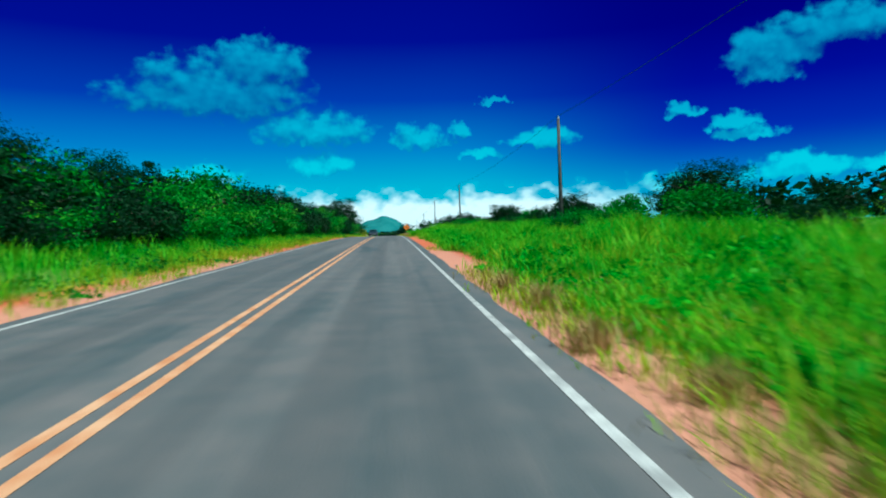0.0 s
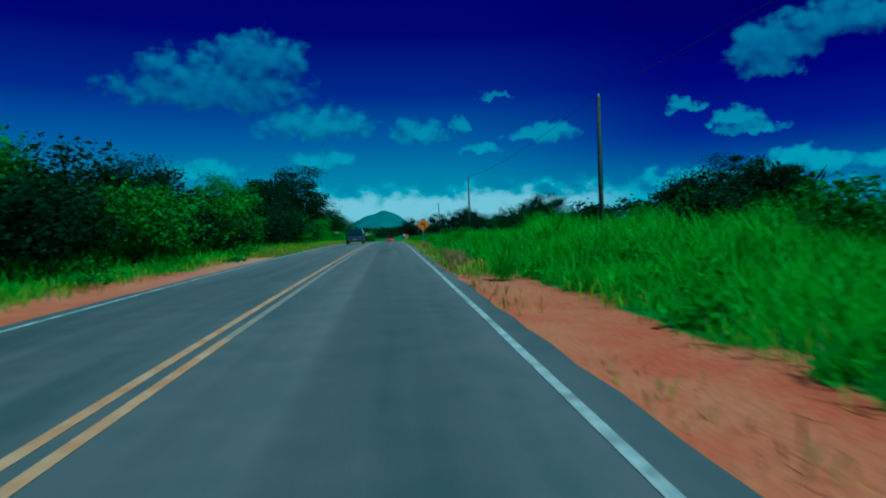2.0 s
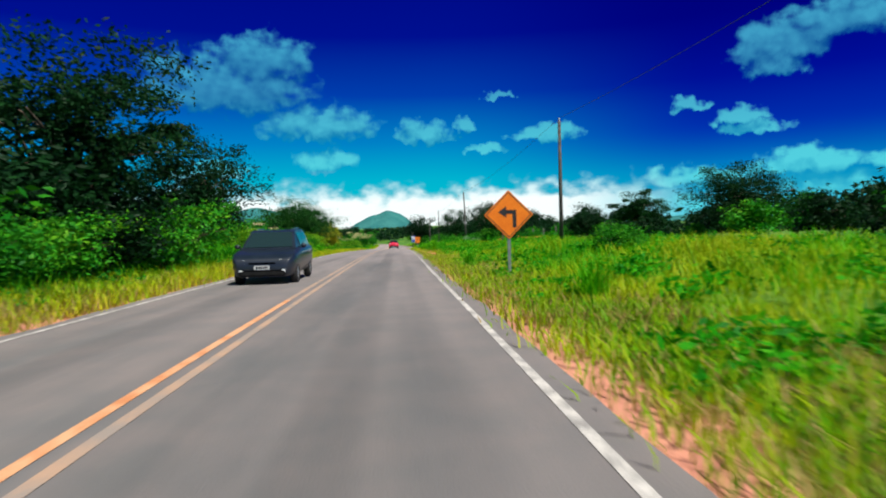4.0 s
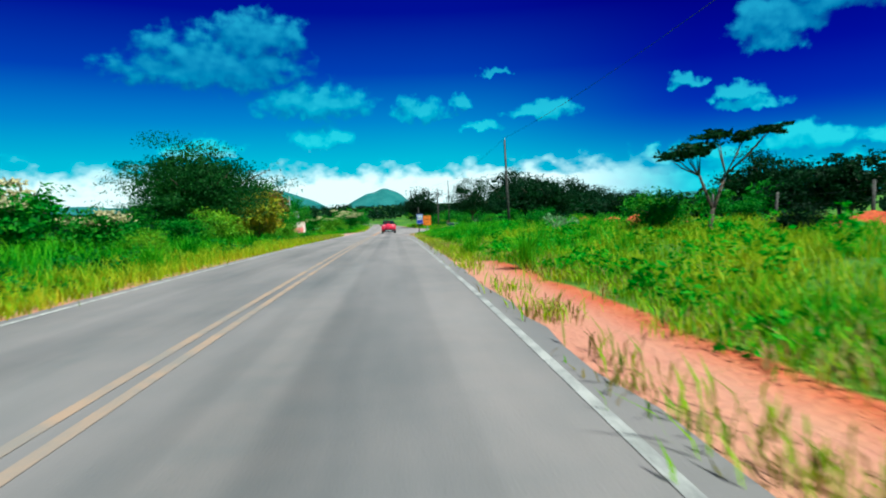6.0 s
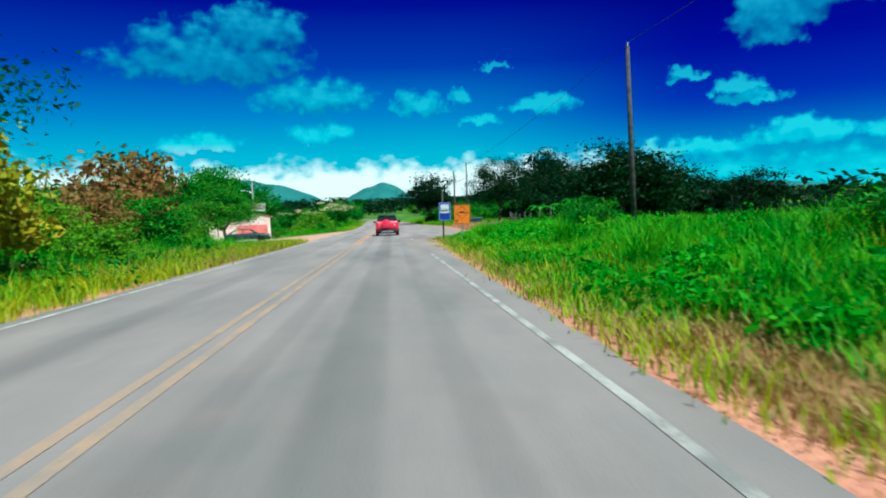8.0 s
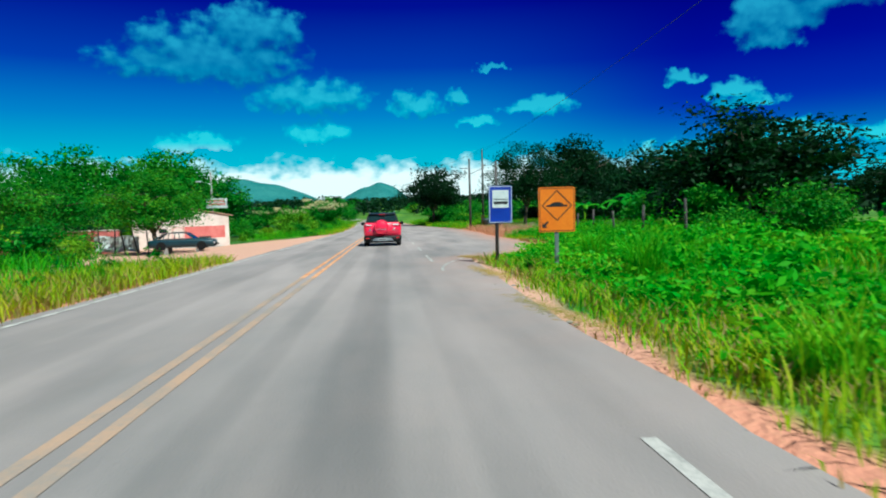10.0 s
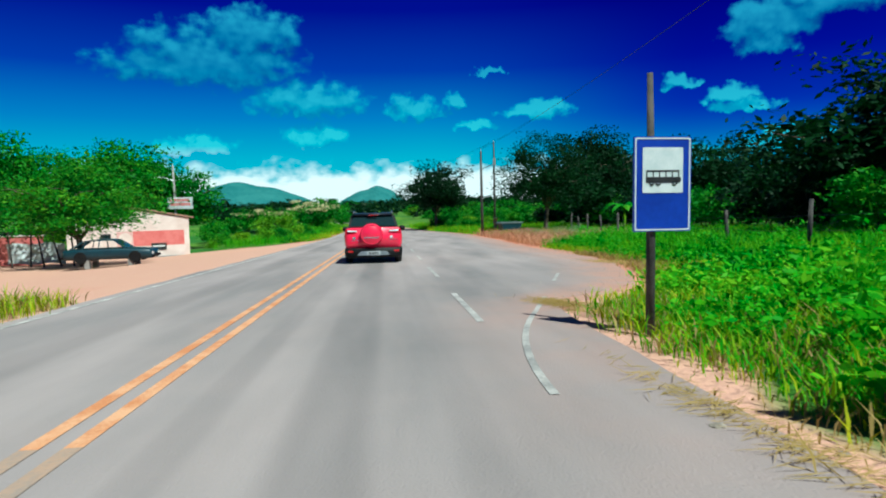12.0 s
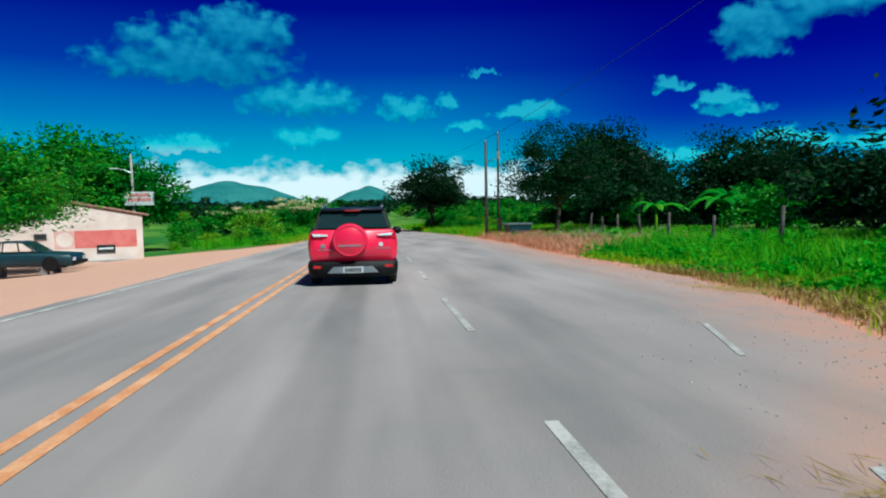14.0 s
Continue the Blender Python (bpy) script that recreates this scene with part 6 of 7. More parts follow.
def yard_wall():
    z = lz(-24, 249)
    ob = thing("yard_wall", pose(-25.5, 250.0, z, 0, 0, 8), "low salmon-pink plastered wall beneath trees", "wall")
    bm = bmesh.new()
    box(bm, -4.5, 4.6, 0, 0.2, -0.3, 1.7, 0.02)
    part("panel", bm, M_PINK, ob)
    bm = bmesh.new()
    box(bm, -4.6, 4.7, -0.05, 0.25, 1.7, 1.78, 0.01)
    part("coping", bm, M_PLASTER, ob, "pale coping")
    z = lz(-19.4, 247)
    ob = thing("lean_to", pose(-19.6, 247.5, z), "open shelter of leaning wooden posts under the tree", "shelter")
    for i, (x, lean) in enumerate(((-1.4, 0.10), (-0.6, -0.06), (0.3, 0.16), (1.1, 0.26), (1.9, 0.04))):
        bm = bmesh.new()
        tube(bm, [(x, 0.3 * (i % 2), -0.2), (x - lean * 1.9, 0.3 * (i % 2), 1.95)], [0.06, 0.045], 7)
        part("post", bm, M_WOOD, ob)
    bm = bmesh.new()
    box(bm, -1.8, 2.1, -0.2, 0.7, 1.93, 1.99, 0.01)
    part("roof_board", bm, M_WOOD, ob)
    # white sheet hung behind the posts
    ob = thing("white_tarpaulin", pose(-20.6, 249.2, z), "rumpled white sheet hung behind the posts", "tarpaulin")
    v, f = [], []
    for i in range(13):
        for j in range(5):
            v.append((-1.6 + i * 0.27, 0.07 * math.sin(i * 1.3 + j), 0.05 + j * 0.3 + 0.05 * math.sin(i * 0.9)))
    for i in range(12):
        for j in range(4):
            a = i * 5 + j
            f.append((a, a + 5, a + 6, a + 1))
    sheet = mesh_part("sheet", raw("sheet", v, f), M_SIGNWHITE, ob)
    so = sheet.modifiers.new("thick", "SOLIDIFY")
    so.thickness = 0.02


yard_wall()


# ---- poles and wires ----
def pole(x, y, h, lean=0.0, r=0.13, material=None, label="tall weathered wooden utility pole", arm=True):
    ob = thing("utility_pole", pose(x, y, lz(x, y)), label, "utility pole", "poles along the road")
    bm = bmesh.new()
    tube(bm, [(0, 0, -0.4), (lean * h * 0.5, 0, h * 0.5), (lean * h, 0, h)], [r, r * 0.86, r * 0.68], 10)
    part("shaft", bm, material or M_WOOD, ob, smooth=True)
    if arm:
        bm = bmesh.new()
        tube(bm, [(lean * h, -0.02, h), (lean * h, -0.02, h + 0.16)], [0.03, 0.045], 8)
        part("insulator", bm, M_SIGNWHITE, ob, "small pale insulator")
    return Vector((x + lean * h, y, lz(x, y) + h + 0.15))


def wire(a, b, sag=0.6, r=0.012):
    bm = bmesh.new()
    pts = [a.lerp(b, k / 14) - Vector((0, 0, sag * 4 * (k / 14) * (1 - k / 14))) for k in range(15)]
    tube(bm, pts, [r] * 15, 4)
    ob = part("overhead_wire", bm, M_WIRE)
    tagged(ob, "thin dark overhead wire between poles", "wire", "overhead wires")


tops = [Vector((10.4, -20, 9.6))]
for x, y, h, lean in ((10.1, 38, 6.7, -0.012), (10.2, 95.5, 6.9, -0.01), (10.0, 148, 7.5, 0.0), (10.7, 208.6, 8.2, -0.03), (8.05, 264.4, 7.2, -0.004)):
    tops.append(pole(x, y, h, lean))
pole(10.2, -20, 8.0)
tops[0] = Vector((10.2, -20, lz(10.2, -20) + 8.15))
for a, b in zip(tops, tops[1:]):
    wire(a, b)
t2 = pole(10.8, 274.3, 8.9, 0.0, 0.12)
bm = bmesh.new()
tube(bm, [tops[-1] - Vector((0, 0, 1.7)), t2 - Vector((0, 0, 2.3))], [0.035, 0.035], 6)
tagged(part("cross_beam", bm, M_WOOD), "thin cross beam between two poles", "beam")
bm = bmesh.new()
box(bm, -0.14, 0.14, -0.3, -0.12, 6.6, 7.3, 0.03)
ob = part("transformer_box", bm, M_CONCRETE)
ob.location = (10.8, 274.3, lz(10.8, 274.3))
tagged(ob, "small grey box fixed to the pole", "transformer")
t3 = pole(7.6, 305, 9.0, 0.0, 0.11)
wire(t2, t3, 0.3)
pole(-18.15, 267.3, 7.3, -0.012, 0.12, M_CONCRETE, "slender concrete pole behind the house")
pole(-21.0, 275, 5.6, 0.0, 0.09, M_CONCRETE, "slender concrete pole behind the house")


def shop_sign():
    z = lz(-18.15, 267.3)
    ob = thing("shop_sign", pose(-17.7, 267.1, z + 4.1), "white sign board with red bars on a pole", "sign")
    bm = bmesh.new()
    box(bm, -1.05, 1.05, -0.05, 0.05, -0.5, 0.5, 0.01)
    part("board", bm, M_SIGNWHITE, ob)
    for i, (x0, x1, z0) in enumerate(((-0.9, 0.8, 0.14), (-0.8, 0.9, -0.22))):
        n = 8
        for k in range(n):
            bm = bmesh.new()
            w = (x1 - x0) / n
            box(bm, x0 + k * w, x0 + k * w + w * 0.78, -0.062, -0.048, z0, z0 + 0.24)
            part("bar", bm, M_PINK, ob, "faded red bar")
    bm = bmesh.new()
    box(bm, -1.2, -1.0, -0.02, 0.02, 0.3, 0.36)
    part("bracket", bm, M_STEEL, ob)
    ob = thing("street_light", pose(-18.2, 267.2, z + 6.0), "white street light on a short arm", "street light")
    bm = bmesh.new()
    tube(bm, [(0, 0, 0), (-0.5, -0.1, 0.25), (-1.0, -0.15, 0.32)], [0.03, 0.03, 0.03], 6)
    part("arm", bm, M_STEEL, ob)
    bm = bmesh.new()
    box(bm, -1.55, -0.95, -0.27, -0.03, 0.27, 0.38, 0.04)
    part("lamp_head", bm, M_SIGNWHITE, ob)


shop_sign()


# ---- road signs ----
def rounded(x0, x1, z0, z1, r, n=5):
    pts = []
    for cx, cz, a0 in ((x1 - r, z1 - r, 0), (x0 + r, z1 - r, 90), (x0 + r, z0 + r, 180), (x1 - r, z0 + r, 270)):
        pts += [(cx + r * math.cos(radians(a0 + 90 * k / n)), cz + r * math.sin(radians(a0 + 90 * k / n))) for k in range(n + 1)]
    return pts


def frame_strip(name, outer, inner, y, material, parent, label=""):
    """A flat band between two outlines of equal count, facing -y."""
    v = [(a, y, b) for a, b in outer] + [(a, y, b) for a, b in inner]
    n = len(outer)
    f = [(k, (k + 1) % n, n + (k + 1) % n, n + k) for k in range(n)]
    me = raw(name, v, f)
    ob = mesh_part(name, me, material, parent, label)
    so = ob.modifiers.new("thick", "SOLIDIFY")
    so.thickness = 0.004
    return ob


def flat_shape(name, outline, y, material, parent, label=""):
    bm = bmesh.new()
    prism(bm, outline, y, y - 0.004)
    return part(name, bm, material, parent, label)


def bump_sign(x, y):
    zg = lz(x, y)
    ob = thing("speed_bump_sign", pose(x, y, zg, 0, 0, -2), "orange warning sign for a speed bump on a steel post", "road sign")
    bm = bmesh.new()
    prism(bm, rounded(-0.49, 0.49, 0.98, 2.16, 0.05), 0, 0.02)
    bd = part("board", bm, M_ORANGE, ob, "orange sign board")
    bd.matrix_basis = Matrix.Translation((0, 0, 0.17)) @ Matrix.Diagonal((0.79, 1, 0.8, 1))
    frame_strip("border", rounded(-0.465, 0.465, 1.005, 2.135, 0.045), rounded(-0.45, 0.45, 1.02, 2.12, 0.04), -0.004, M_BLACK, bd, "thin black border")
    c, r = 1.68, 0.41
    frame_strip("diamond", [(0, c + r), (-r, c), (0, c - r), (r, c)], [(0, c + r - 0.035), (-r + 0.035, c), (0, c - r + 0.035), (r - 0.035, c)], -0.004, M_BLACK, bd, "black diamond outline")
    hump = [(-0.28, c - 0.03), (0.28, c - 0.03), (0.28, c + 0.01)] + [(0.17 * math.cos(math.pi * k / 8), c + 0.02 + 0.07 * math.sin(math.pi * k / 8)) for k in range(9)] + [(-0.28, c + 0.01)]
    flat_shape("bump_symbol", hump, -0.001, M_BLACK, bd, "black speed bump symbol")
    a = [(-0.40, 1.10), (-0.26, 1.10), (-0.31, 1.15), (-0.22, 1.24), (-0.26, 1.28), (-0.35, 1.19), (-0.40, 1.24)]
    flat_shape("arrow", a, -0.001, M_BLACK, bd, "black arrow pointing down to the road")
    bm = bmesh.new()
    box(bm, -0.04, 0.04, 0.022, 0.09, -0.3, 1.72, 0.008)
    part("post", bm, M_STEEL, ob, "grey steel post")


def bus_sign(x, y):
    zg = lz(x, y)
    ob = thing("bus_stop_sign", pose(x, y, zg, 0, 0.6, 3), "blue bus stop sign with a white pictogram on a wooden post", "road sign")
    bm = bmesh.new()
    prism(bm, rounded(-0.44, 0.44, 1.16, 2.48, 0.02), 0, 0.03)
    bd = part("board", bm, M_BLUE, ob, "blue sign board")
    bd.matrix_basis = Matrix.Translation((0, 0, 0.27)) @ Matrix.Diagonal((0.715, 1, 0.745, 1))
    frame_strip("border", rounded(-0.425, 0.425, 1.175, 2.465, 0.02), rounded(-0.405, 0.405, 1.195, 2.445, 0.02), -0.004, M_SIGNWHITE, bd, "thin white border")
    flat_shape("pictogram_field", rounded(-0.31, 0.31, 1.70, 2.33, 0.015), -0.001, M_SIGNWHITE, bd, "white square field")
    # side view of a bus
    flat_shape("bus_symbol", [(-0.26, 1.84), (0.26, 1.84), (0.28, 1.88), (0.27, 1.92), (-0.26, 1.92)], -0.006, M_BLACK, bd, "black bus symbol")
    flat_shape("bus_roof", [(-0.26, 1.995), (0.255, 1.995), (0.25, 2.015), (-0.25, 2.015)], -0.006, M_BLACK, bd)
    for k in range(6):
        xx = -0.255 + k * 0.098
        flat_shape("bus_pillar", [(xx, 1.92), (xx + 0.014, 1.92), (xx + 0.014, 1.995), (xx, 1.995)], -0.006, M_BLACK, bd)
    for xx in (-0.17, -0.07, 0.18):
        bm = bmesh.new()
        disc(bm, (xx, 0, 1.842), 0.04, -0.013, -0.008, "y", 20, 0.022)
        part("bus_wheel", bm, M_BLACK, bd)
    bm = bmesh.new()
    tube(bm, [(-0.08, 0.085, -0.4), (-0.085, 0.08, 1.4), (-0.11, 0.08, 2.78)], [0.052, 0.047, 0.032], 9)
    part("post", bm, M_WOOD, ob, "tapering weathered wooden post", True)


def arrow_sign(x, y):
    zg = lz(x, y)
    ob = thing("curve_sign", pose(x, y, zg, 0, 0, -3), "orange diamond warning sign with a black arrow on a post", "road sign")
    bm = bmesh.new()
    r, c = 0.64, 1.75
    prism(bm, [(0, c + r), (-r, c), (0, c - r), (r, c)], 0, 0.02)
    bd = part("board", bm, M_ORANGE, ob, "orange diamond board")
    frame_strip("border", [(0, c + .6), (-.6, c), (0, c - .6), (.6, c)], [(0, c + .57), (-.57, c), (0, c - .57), (.57, c)], -0.004, M_BLACK, bd, "thin black border")
    flat_shape("arrow", [(0.10, c - 0.34), (0.20, c - 0.34), (0.20, c + 0.12), (-0.06, c + 0.12), (-0.06, c + 0.22), (-0.28, c + 0.07), (-0.06, c - 0.08), (-0.06, c + 0.02), (0.10, c + 0.02)], -0.001, M_BLACK, bd, "black bent arrow")
    bm = bmesh.new()
    box(bm, -0.04, 0.04, 0.022, 0.09, -0.3, 2.1, 0.008)
    part("post", bm, M_STEEL, ob, "grey steel post")


bump_sign(3.31, 212.15)
bus_sign(2.74, 215.87)
arrow_sign(2.95, 126.0)


# ---- fence ----
def fences():
    rng = random.Random(3)
    prev = None
    ob = None
    spots = [(15.5, 58 + 6 * k) for k in range(4)] + [(14.6, 168 + 5 * k) for k in range(3)] + [(9.6 + 0.10 * k * k * 0.3 + 0.25 * k, 219.5 + 4.4 * k) for k in range(10)]
    for i, (x, y) in enumerate(spots):
        h = rng.uniform(1.25, 1.55)
        ob = thing("fence_post", pose(x, y, lz(x, y), 0, 0, rng.uniform(0, 360)), "rough dark wooden fence post in tall grass", "fence post", "fence posts")
        bm = bmesh.new()
        tube(bm, [(0, 0, -0.3), (rng.uniform(-.03, .03), 0, h * 0.5), (rng.uniform(-.06, .06), rng.uniform(-.05, .05), h)], [0.065, 0.06, 0.05], 7)
        part("shaft", bm, M_WOOD, ob, smooth=True)
        top = Vector((x, y, lz(x, y)))
        if prev is not None and (top - prev).length < 8:
            for hh in (0.45, 0.8, 1.15):
                wire(prev + Vector((0, 0, hh)), top + Vector((0, 0, hh)), 0.04, 0.004)
        prev = top


fences()


# ---- earth mounds, dead branches, litter ----
def mound(x, y, w, d, h, seed, name="earth_mound", material=None, label="heap of bare red earth in the grass"):
    rng = random.Random(seed)
    ph = [rng.uniform(0, 6) for _ in range(4)]
    v, f, n, m = [], [], 26, 10
    for j in range(m + 1):
        for i in range(n):
            a, r = 2 * math.pi * i / n, j / m
            k = 1 + 0.15 * math.sin(3 * a + ph[0]) + 0.08 * math.sin(7 * a + ph[1])
            zz = h * (1 - r * r) ** 1.3 * (1 + rng.uniform(-0.22, 0.22) * (j > 0) + 0.22 * math.sin(5 * a + ph[2] + 6 * r) + 0.12 * math.sin(11 * a + 9 * r + ph[3])) - 0.12 * r
            px, py = x + math.cos(a) * r * w / 2 * k, y + math.sin(a) * r * d / 2 * k
            v.append((px, py, lz(px, py) + zz))
    for j in range(m):
        for i in range(n):
            f.append((j * n + i, j * n + (i + 1) % n, (j + 1) * n + (i + 1) % n, (j + 1) * n + i))
    ob = mesh_part(name, raw(name, v, f), material or M_DIRT, None, "", True)
    tagged(ob, label, "earth mound", "earth mounds")


mound(12.7, 181.0, 4.0, 3.4, 0.62, 1)
mound(12.2, 184.6, 3.6, 2.6, 0.45, 2)
mound(12.8, 192.4, 3.2, 2.4, 0.55, 7)
mound(15.6, 186.2, 4.0, 3.2, 0.4, 6)
mound(12.8, 165.2, 6.0, 3.4, 0.42, 3)
mound(10.4, 72, 4.4, 3.0, 0.6, 4)
mound(13.4, 60, 5.0, 3.0, 0.6, 5)


def milkweed(x, y, h, seed):
    """A low plant with broad pale leaves on a few stalks."""
    rng = np.random.default_rng(seed)
    ob = thing("pale_shrub", pose(x, y, lz(x, y)), "low shrub with broad pale grey-green leaves", "shrub")
    bm = bmesh.new()
    tips = []
    for k in range(7):
        a = k * 0.9 + rng.uniform(0, 0.4)
        e = Vector((math.cos(a) * h * 0.5, math.sin(a) * h * 0.5, h * rng.uniform(0.6, 1.0)))
        tube(bm, [(0, 0, -0.05), (e.x * 0.4, e.y * 0.4, e.z * 0.55), e], [0.018, 0.014, 0.006], 5)
        tips.append(leaf_cloud(rng, 26, e * 0.8, (0.28, 0.28, 0.3), 0.085, 6, 0.3, 0, -0.2, 0.3))
    part("stem", bm, M_TWIG, ob)
    mesh_part("foliage", quads("foliage", np.concatenate(tips)), M_MILKWEED, ob)


milkweed(7.9, 180.2, 1.0, 3)
milkweed(8.9, 181.6, 0.8, 4)


def branches(x, y, n, size, seed, label, flat=0.5):
    """A tangle of dead twigs."""
    rng = random.Random(seed)
    bm = bmesh.new()
    for _ in range(n):
        a = rng.uniform(0, 6.28)
        o = Vector((rng.uniform(-1, 1) * size * 0.5, rng.uniform(-1, 1) * size * 0.5, 0.02))
        L = size * rng.uniform(0.35, 0.8)
        e = o + Vector((math.cos(a) * L * flat, math.sin(a) * L * flat, L * rng.uniform(0.1, 1.0) * (1.15 - flat)))
        mid = o.lerp(e, 0.5) + Vector((rng.uniform(-.1, .1), rng.uniform(-.1, .1), 0.08)) * size * 0.4
        tube(bm, [o, mid, e], [0.009, 0.007, 0.003], 4)
    ob = part("brushwood_heap", bm, M_TWIG)
    ob.location = (x, y, lz(x, y))
    tagged(ob, label, "brushwood", "brushwood heaps")


branches(17.0, 232, 90, 2.6, 1, "pale dead brushwood behind the fence", 0.55)
branches(13.5, 240, 70, 2.2, 2, "pale dead brushwood behind the fence", 0.55)
branches(11.0, 246, 110, 3.4, 3, "heap of dry brown brushwood beside the junction", 0.8)
branches(12.5, 254, 110, 3.6, 4, "heap of dry brown brushwood beside the junction", 0.8)


def straw_litter(x, y, w, d, n, turn, seed):
    """Short dry stalks lying flat where they were blown together."""
    rng = np.random.default_rng(seed)
    p = rng.normal(size=(n, 2)) * np.array([w, d]) / 2
    c, s = math.cos(turn), math.sin(turn)
    p = np.stack([x + p[:, 0] * c - p[:, 1] * s, y + p[:, 0] * s + p[:, 1] * c], 1)
    a = turn + rng.normal(size=n) * 0.6
    L, wd = 0.05 + 0.14 * rng.random(n), 0.002 + 0.002 * rng.random(n)
    z = np.maximum(road_z(p[:, 1]) + 0.045, land(p[:, 0], p[:, 1]) + 0.01) + 0.02 * rng.random(n)
    o = np.stack([p[:, 0], p[:, 1], z], 1)
    u = np.stack([np.cos(a) * L, np.sin(a) * L, 0.03 * rng.normal(size=n)], 1)
    v = np.stack([-np.sin(a) * wd, np.cos(a) * wd, 0.6 * wd], 1)
    ob = mesh_part("straw_litter", quads("straw_litter", np.stack([o - u, o + v, o + u, o - v], 1)), M_STRAW)
    tagged(ob, "dry straw blown together on the asphalt edge", "straw", "straw litter", "stuff")


straw_litter(2.3, 218.3, 0.75, 0.26, 620, -1.2, 1)
straw_litter(2.75, 217.3, 0.5, 0.3, 260, -0.9, 2)
straw_litter(1.95, 212.5, 0.2, 1.8, 350, 0.1, 3)
straw_litter(5.9, 226.5, 0.4, 1.2, 350, 0.3, 4)
straw_litter(1.85, 206.5, 0.2, 2.0, 300, 0.1, 5)


def bay_gravel():
    """Loose broken stone over the bus bay, thickest at its outer rim."""
    rng = np.random.default_rng(77)
    y = rng.uniform(218.8, 236, 2300)
    e = edge_right(y)
    x = e + 0.5 - (e - 1.6) * rng.random(2300) ** 3.0
    ok = (x > 2.0) & (e > 2.6)
    x, y = x[ok], y[ok]
    z = np.where(x < edge_right(y), road_z(y) + 0.036, land(x, y))
    n = len(x)
    r = 0.005 + 0.011 * rng.random(n) ** 2
    c = np.stack([x, y, z + r * 0.3], 1)
    a0 = rng.random(n) * 6.28
    ring = [c + np.stack([np.cos(a0 + k * 1.571), np.sin(a0 + k * 1.571), np.full(n, -0.3)], 1) * (r * (0.7 + 0.6 * rng.random(n)))[:, None] for k in range(4)]
    lid = [q * 0.45 + c * 0.55 + np.stack([np.zeros(n), np.zeros(n), r * 0.7], 1) for q in ring]
    faces = [np.stack([ring[k], ring[(k + 1) % 4], lid[(k + 1) % 4], lid[k]], 1) for k in range(4)] + [np.stack(lid, 1)]
    ob = mesh_part("gravel", quads("gravel", np.concatenate(faces)), M_GRAVEL)
    tagged(ob, "loose grey and reddish gravel on the bus bay", "gravel", "bay gravel", "stuff")


M_GRAVEL = leafmat("gravel_stone", [(0.26, 0.24, 0.23), (0.4, 0.34, 0.31), (0.5, 0.36, 0.29)], 0.0, 0.9)
bay_gravel()


def banana(x, y, h, seed):
    """A banana plant: a thick stem and long drooping torn leaves."""
    rng = random.Random(seed)
    ob = thing("banana_plant", pose(x, y, lz(x, y)), "banana plant with long drooping green leaves", "plant", "banana plants")
    bm = bmesh.new()
    tube(bm, [(0, 0, -0.1), (0.03, 0, h * 0.35), (0, 0, h * 0.6)], [0.13, 0.10, 0.06], 8)
    part("stem", bm, M_PALELEAF, ob, smooth=True)
    for k in range(8):
        a = 2 * math.pi * k / 8 + rng.uniform(-.3, .3)
        L, up = h * rng.uniform(0.5, 0.75), rng.uniform(0.5, 1.1)
        v, f = [], []
        for i in range(8):
            t = i / 7
            r = L * t * 0.9
            z = h * 0.58 + L * up * t - L * 1.1 * up * t * t
            wd = 0.24 * math.sin(math.pi * min(1, t * 0.9 + 0.1)) ** 0.6
            for s in (-1, 0, 1):
                v.append((math.cos(a) * r - math.sin(a) * wd * s, math.sin(a) * r + math.cos(a) * wd * s, z - abs(s) * 0.10 + 0.03 * rng.uniform(-1, 1)))
            if i:
                for s in (0, 1):
                    b = (i - 1) * 3 + s
                    f.append((b, b + 1, b + 4, b + 3))
        mesh_part("leaf", raw("leaf", v, f), M_LEAF, ob)


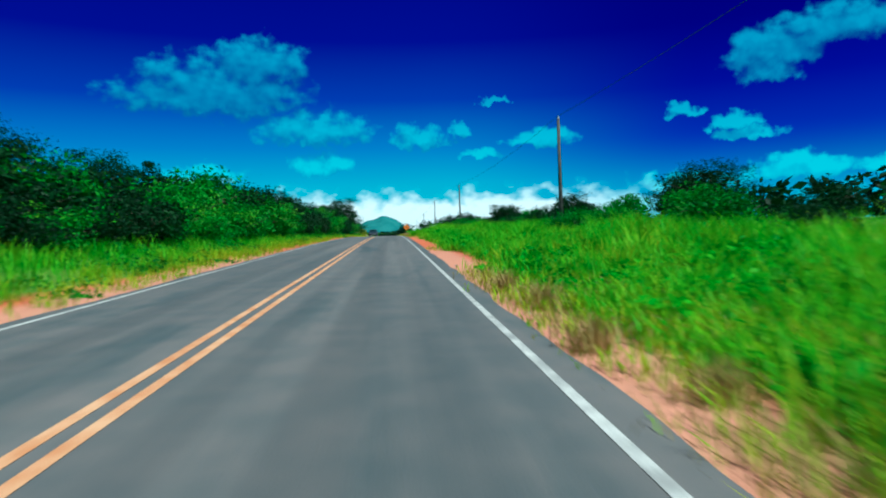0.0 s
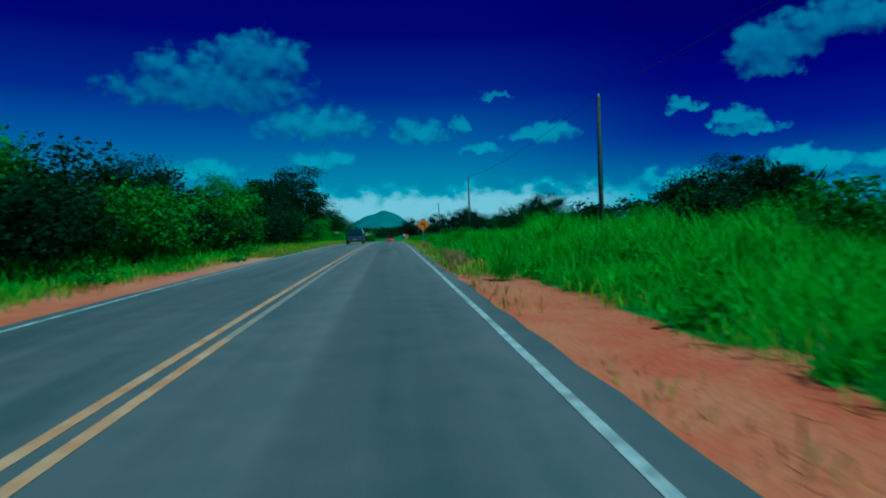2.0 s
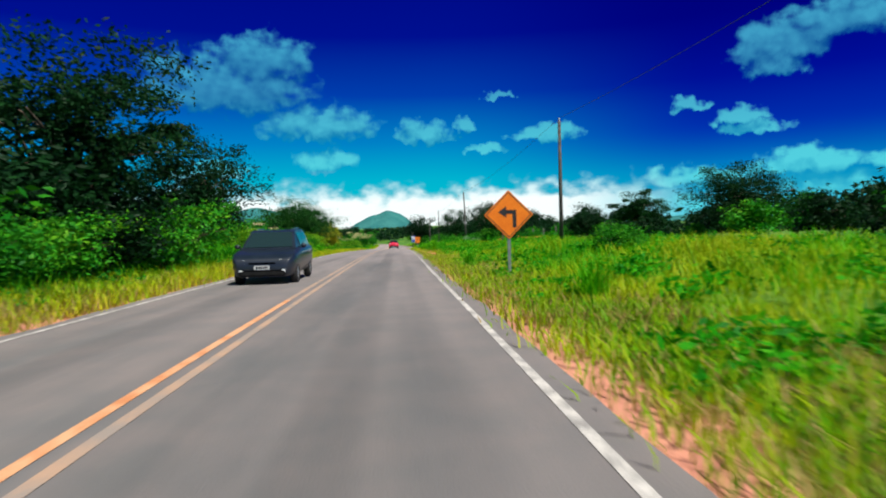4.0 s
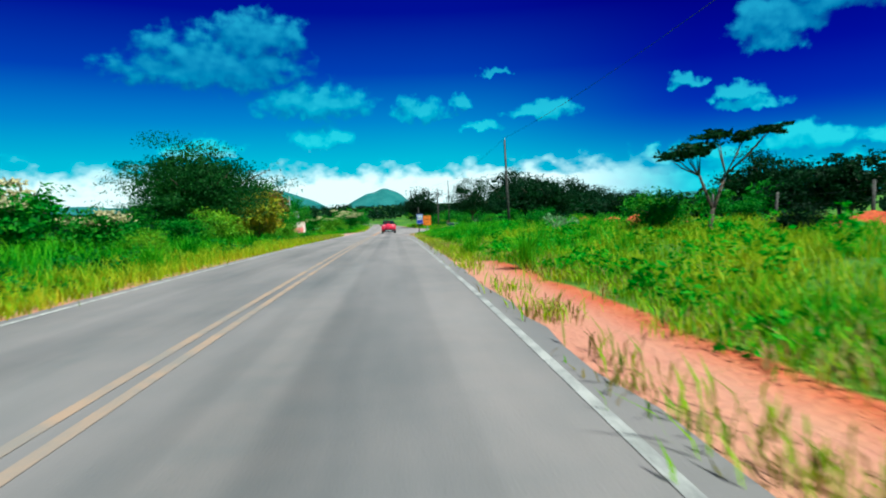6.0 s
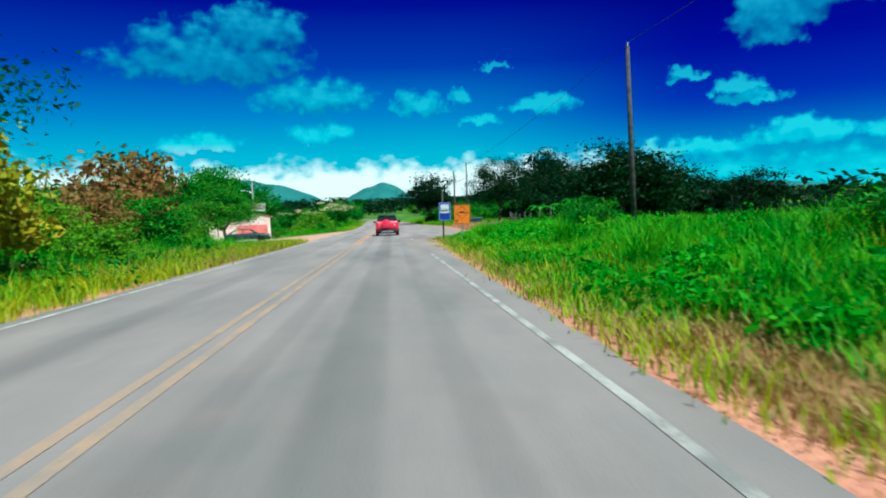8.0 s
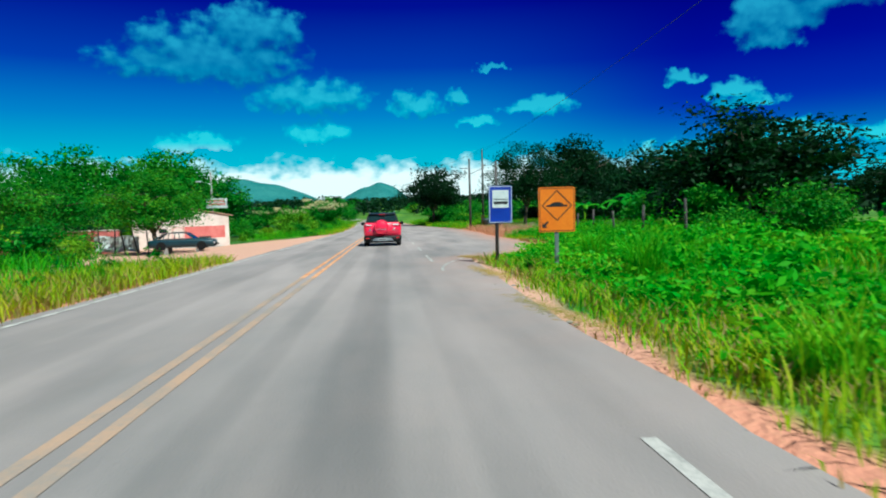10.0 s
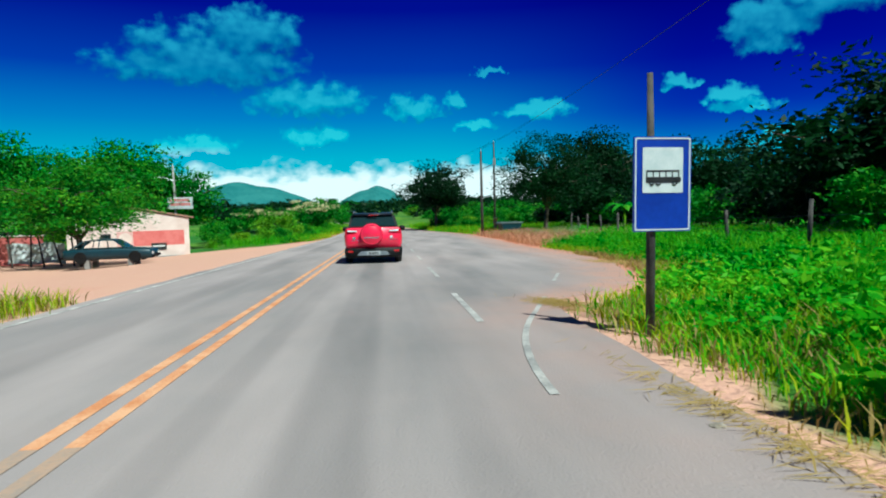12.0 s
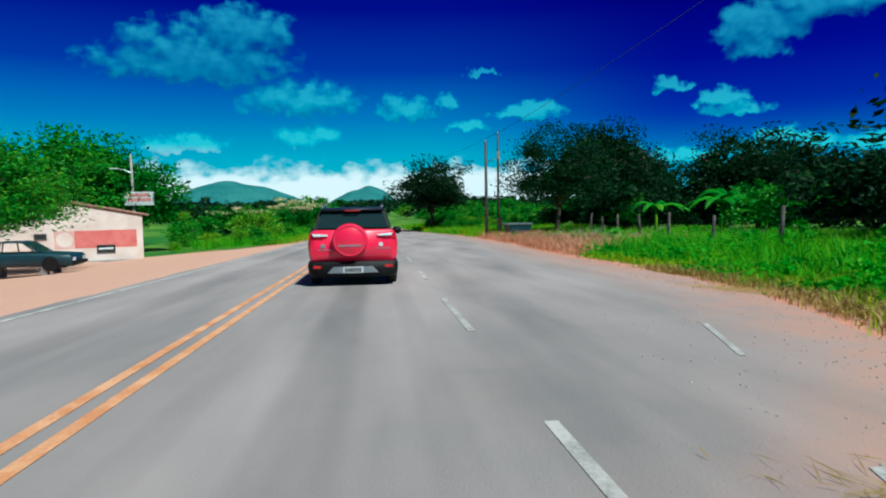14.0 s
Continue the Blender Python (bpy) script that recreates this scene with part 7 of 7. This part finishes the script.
banana(18.5, 250, 3.2, 1)
banana(20.5, 253, 3.6, 2)
banana(17.0, 255, 3.0, 3)


def litter():
    rng = random.Random(21)
    for i in range(46):
        if i < 34:
            y = rng.uniform(6, 205)
            x = float(edge_right(y)) - rng.uniform(-0.5, 0.12)
        else:
            y = rng.uniform(205, 216)
            x = rng.uniform(1.6, 2.4)
        s = rng.uniform(0.018, 0.05)
        bm = bmesh.new()
        bmesh.ops.create_icosphere(bm, subdivisions=2, radius=s)
        for v in bm.verts:
            v.co *= rng.uniform(0.75, 1.2)
            v.co.z *= 0.45
        ob = part("stone", bm, M_TWIG if i % 3 else M_CONCRETE)
        ob.location = (x, y, max(lz(x, y), float(road_z(y)) + 0.03 if x < float(edge_right(y)) else -99) + s * 0.15)
        tagged(ob, "small pale stone at the asphalt edge", "stone", "roadside stones")


litter()


def skip_bin(x, y):
    ob = thing("dark_bin", pose(x, y, lz(x, y), 0, 0, 10), "dark open rubbish skip beside the side road", "skip")
    bm = bmesh.new()
    prism(bm, [(-0.7, 0.1), (0.7, 0.1), (0.95, 1.0), (-0.95, 1.0)], -0.6, 0.6)
    part("body", bm, M_OLDPAINT, ob)
    bm = bmesh.new()
    for a in ((-1.0, 1.0, -0.66, -0.58), (-1.0, 1.0, 0.58, 0.66), (-1.0, -0.92, -0.58, 0.58), (0.92, 1.0, -0.58, 0.58)):
        box(bm, a[0], a[1], a[2], a[3], 0.96, 1.06)
    part("rim", bm, M_STEEL, ob, "grey rim")
    bm = bmesh.new()
    box(bm, -0.5, 0.5, -0.5, 0.5, -0.05, 0.12)
    part("base", bm, M_PLASTIC, ob)


skip_bin(10.6, 265.5)


def marker(x, y):
    ob = thing("marker_post", pose(x, y, lz(x, y)), "short ochre painted concrete post", "post")
    bm = bmesh.new()
    box(bm, -0.16, 0.16, -0.16, 0.16, -0.2, 1.4, 0.03)
    part("shaft", bm, M_YELLOW, ob)
    bm = bmesh.new()
    box(bm, -0.19, 0.19, -0.19, 0.19, 1.4, 1.48, 0.02)
    part("cap", bm, M_CONCRETE, ob)


marker(10.2, 270.5)
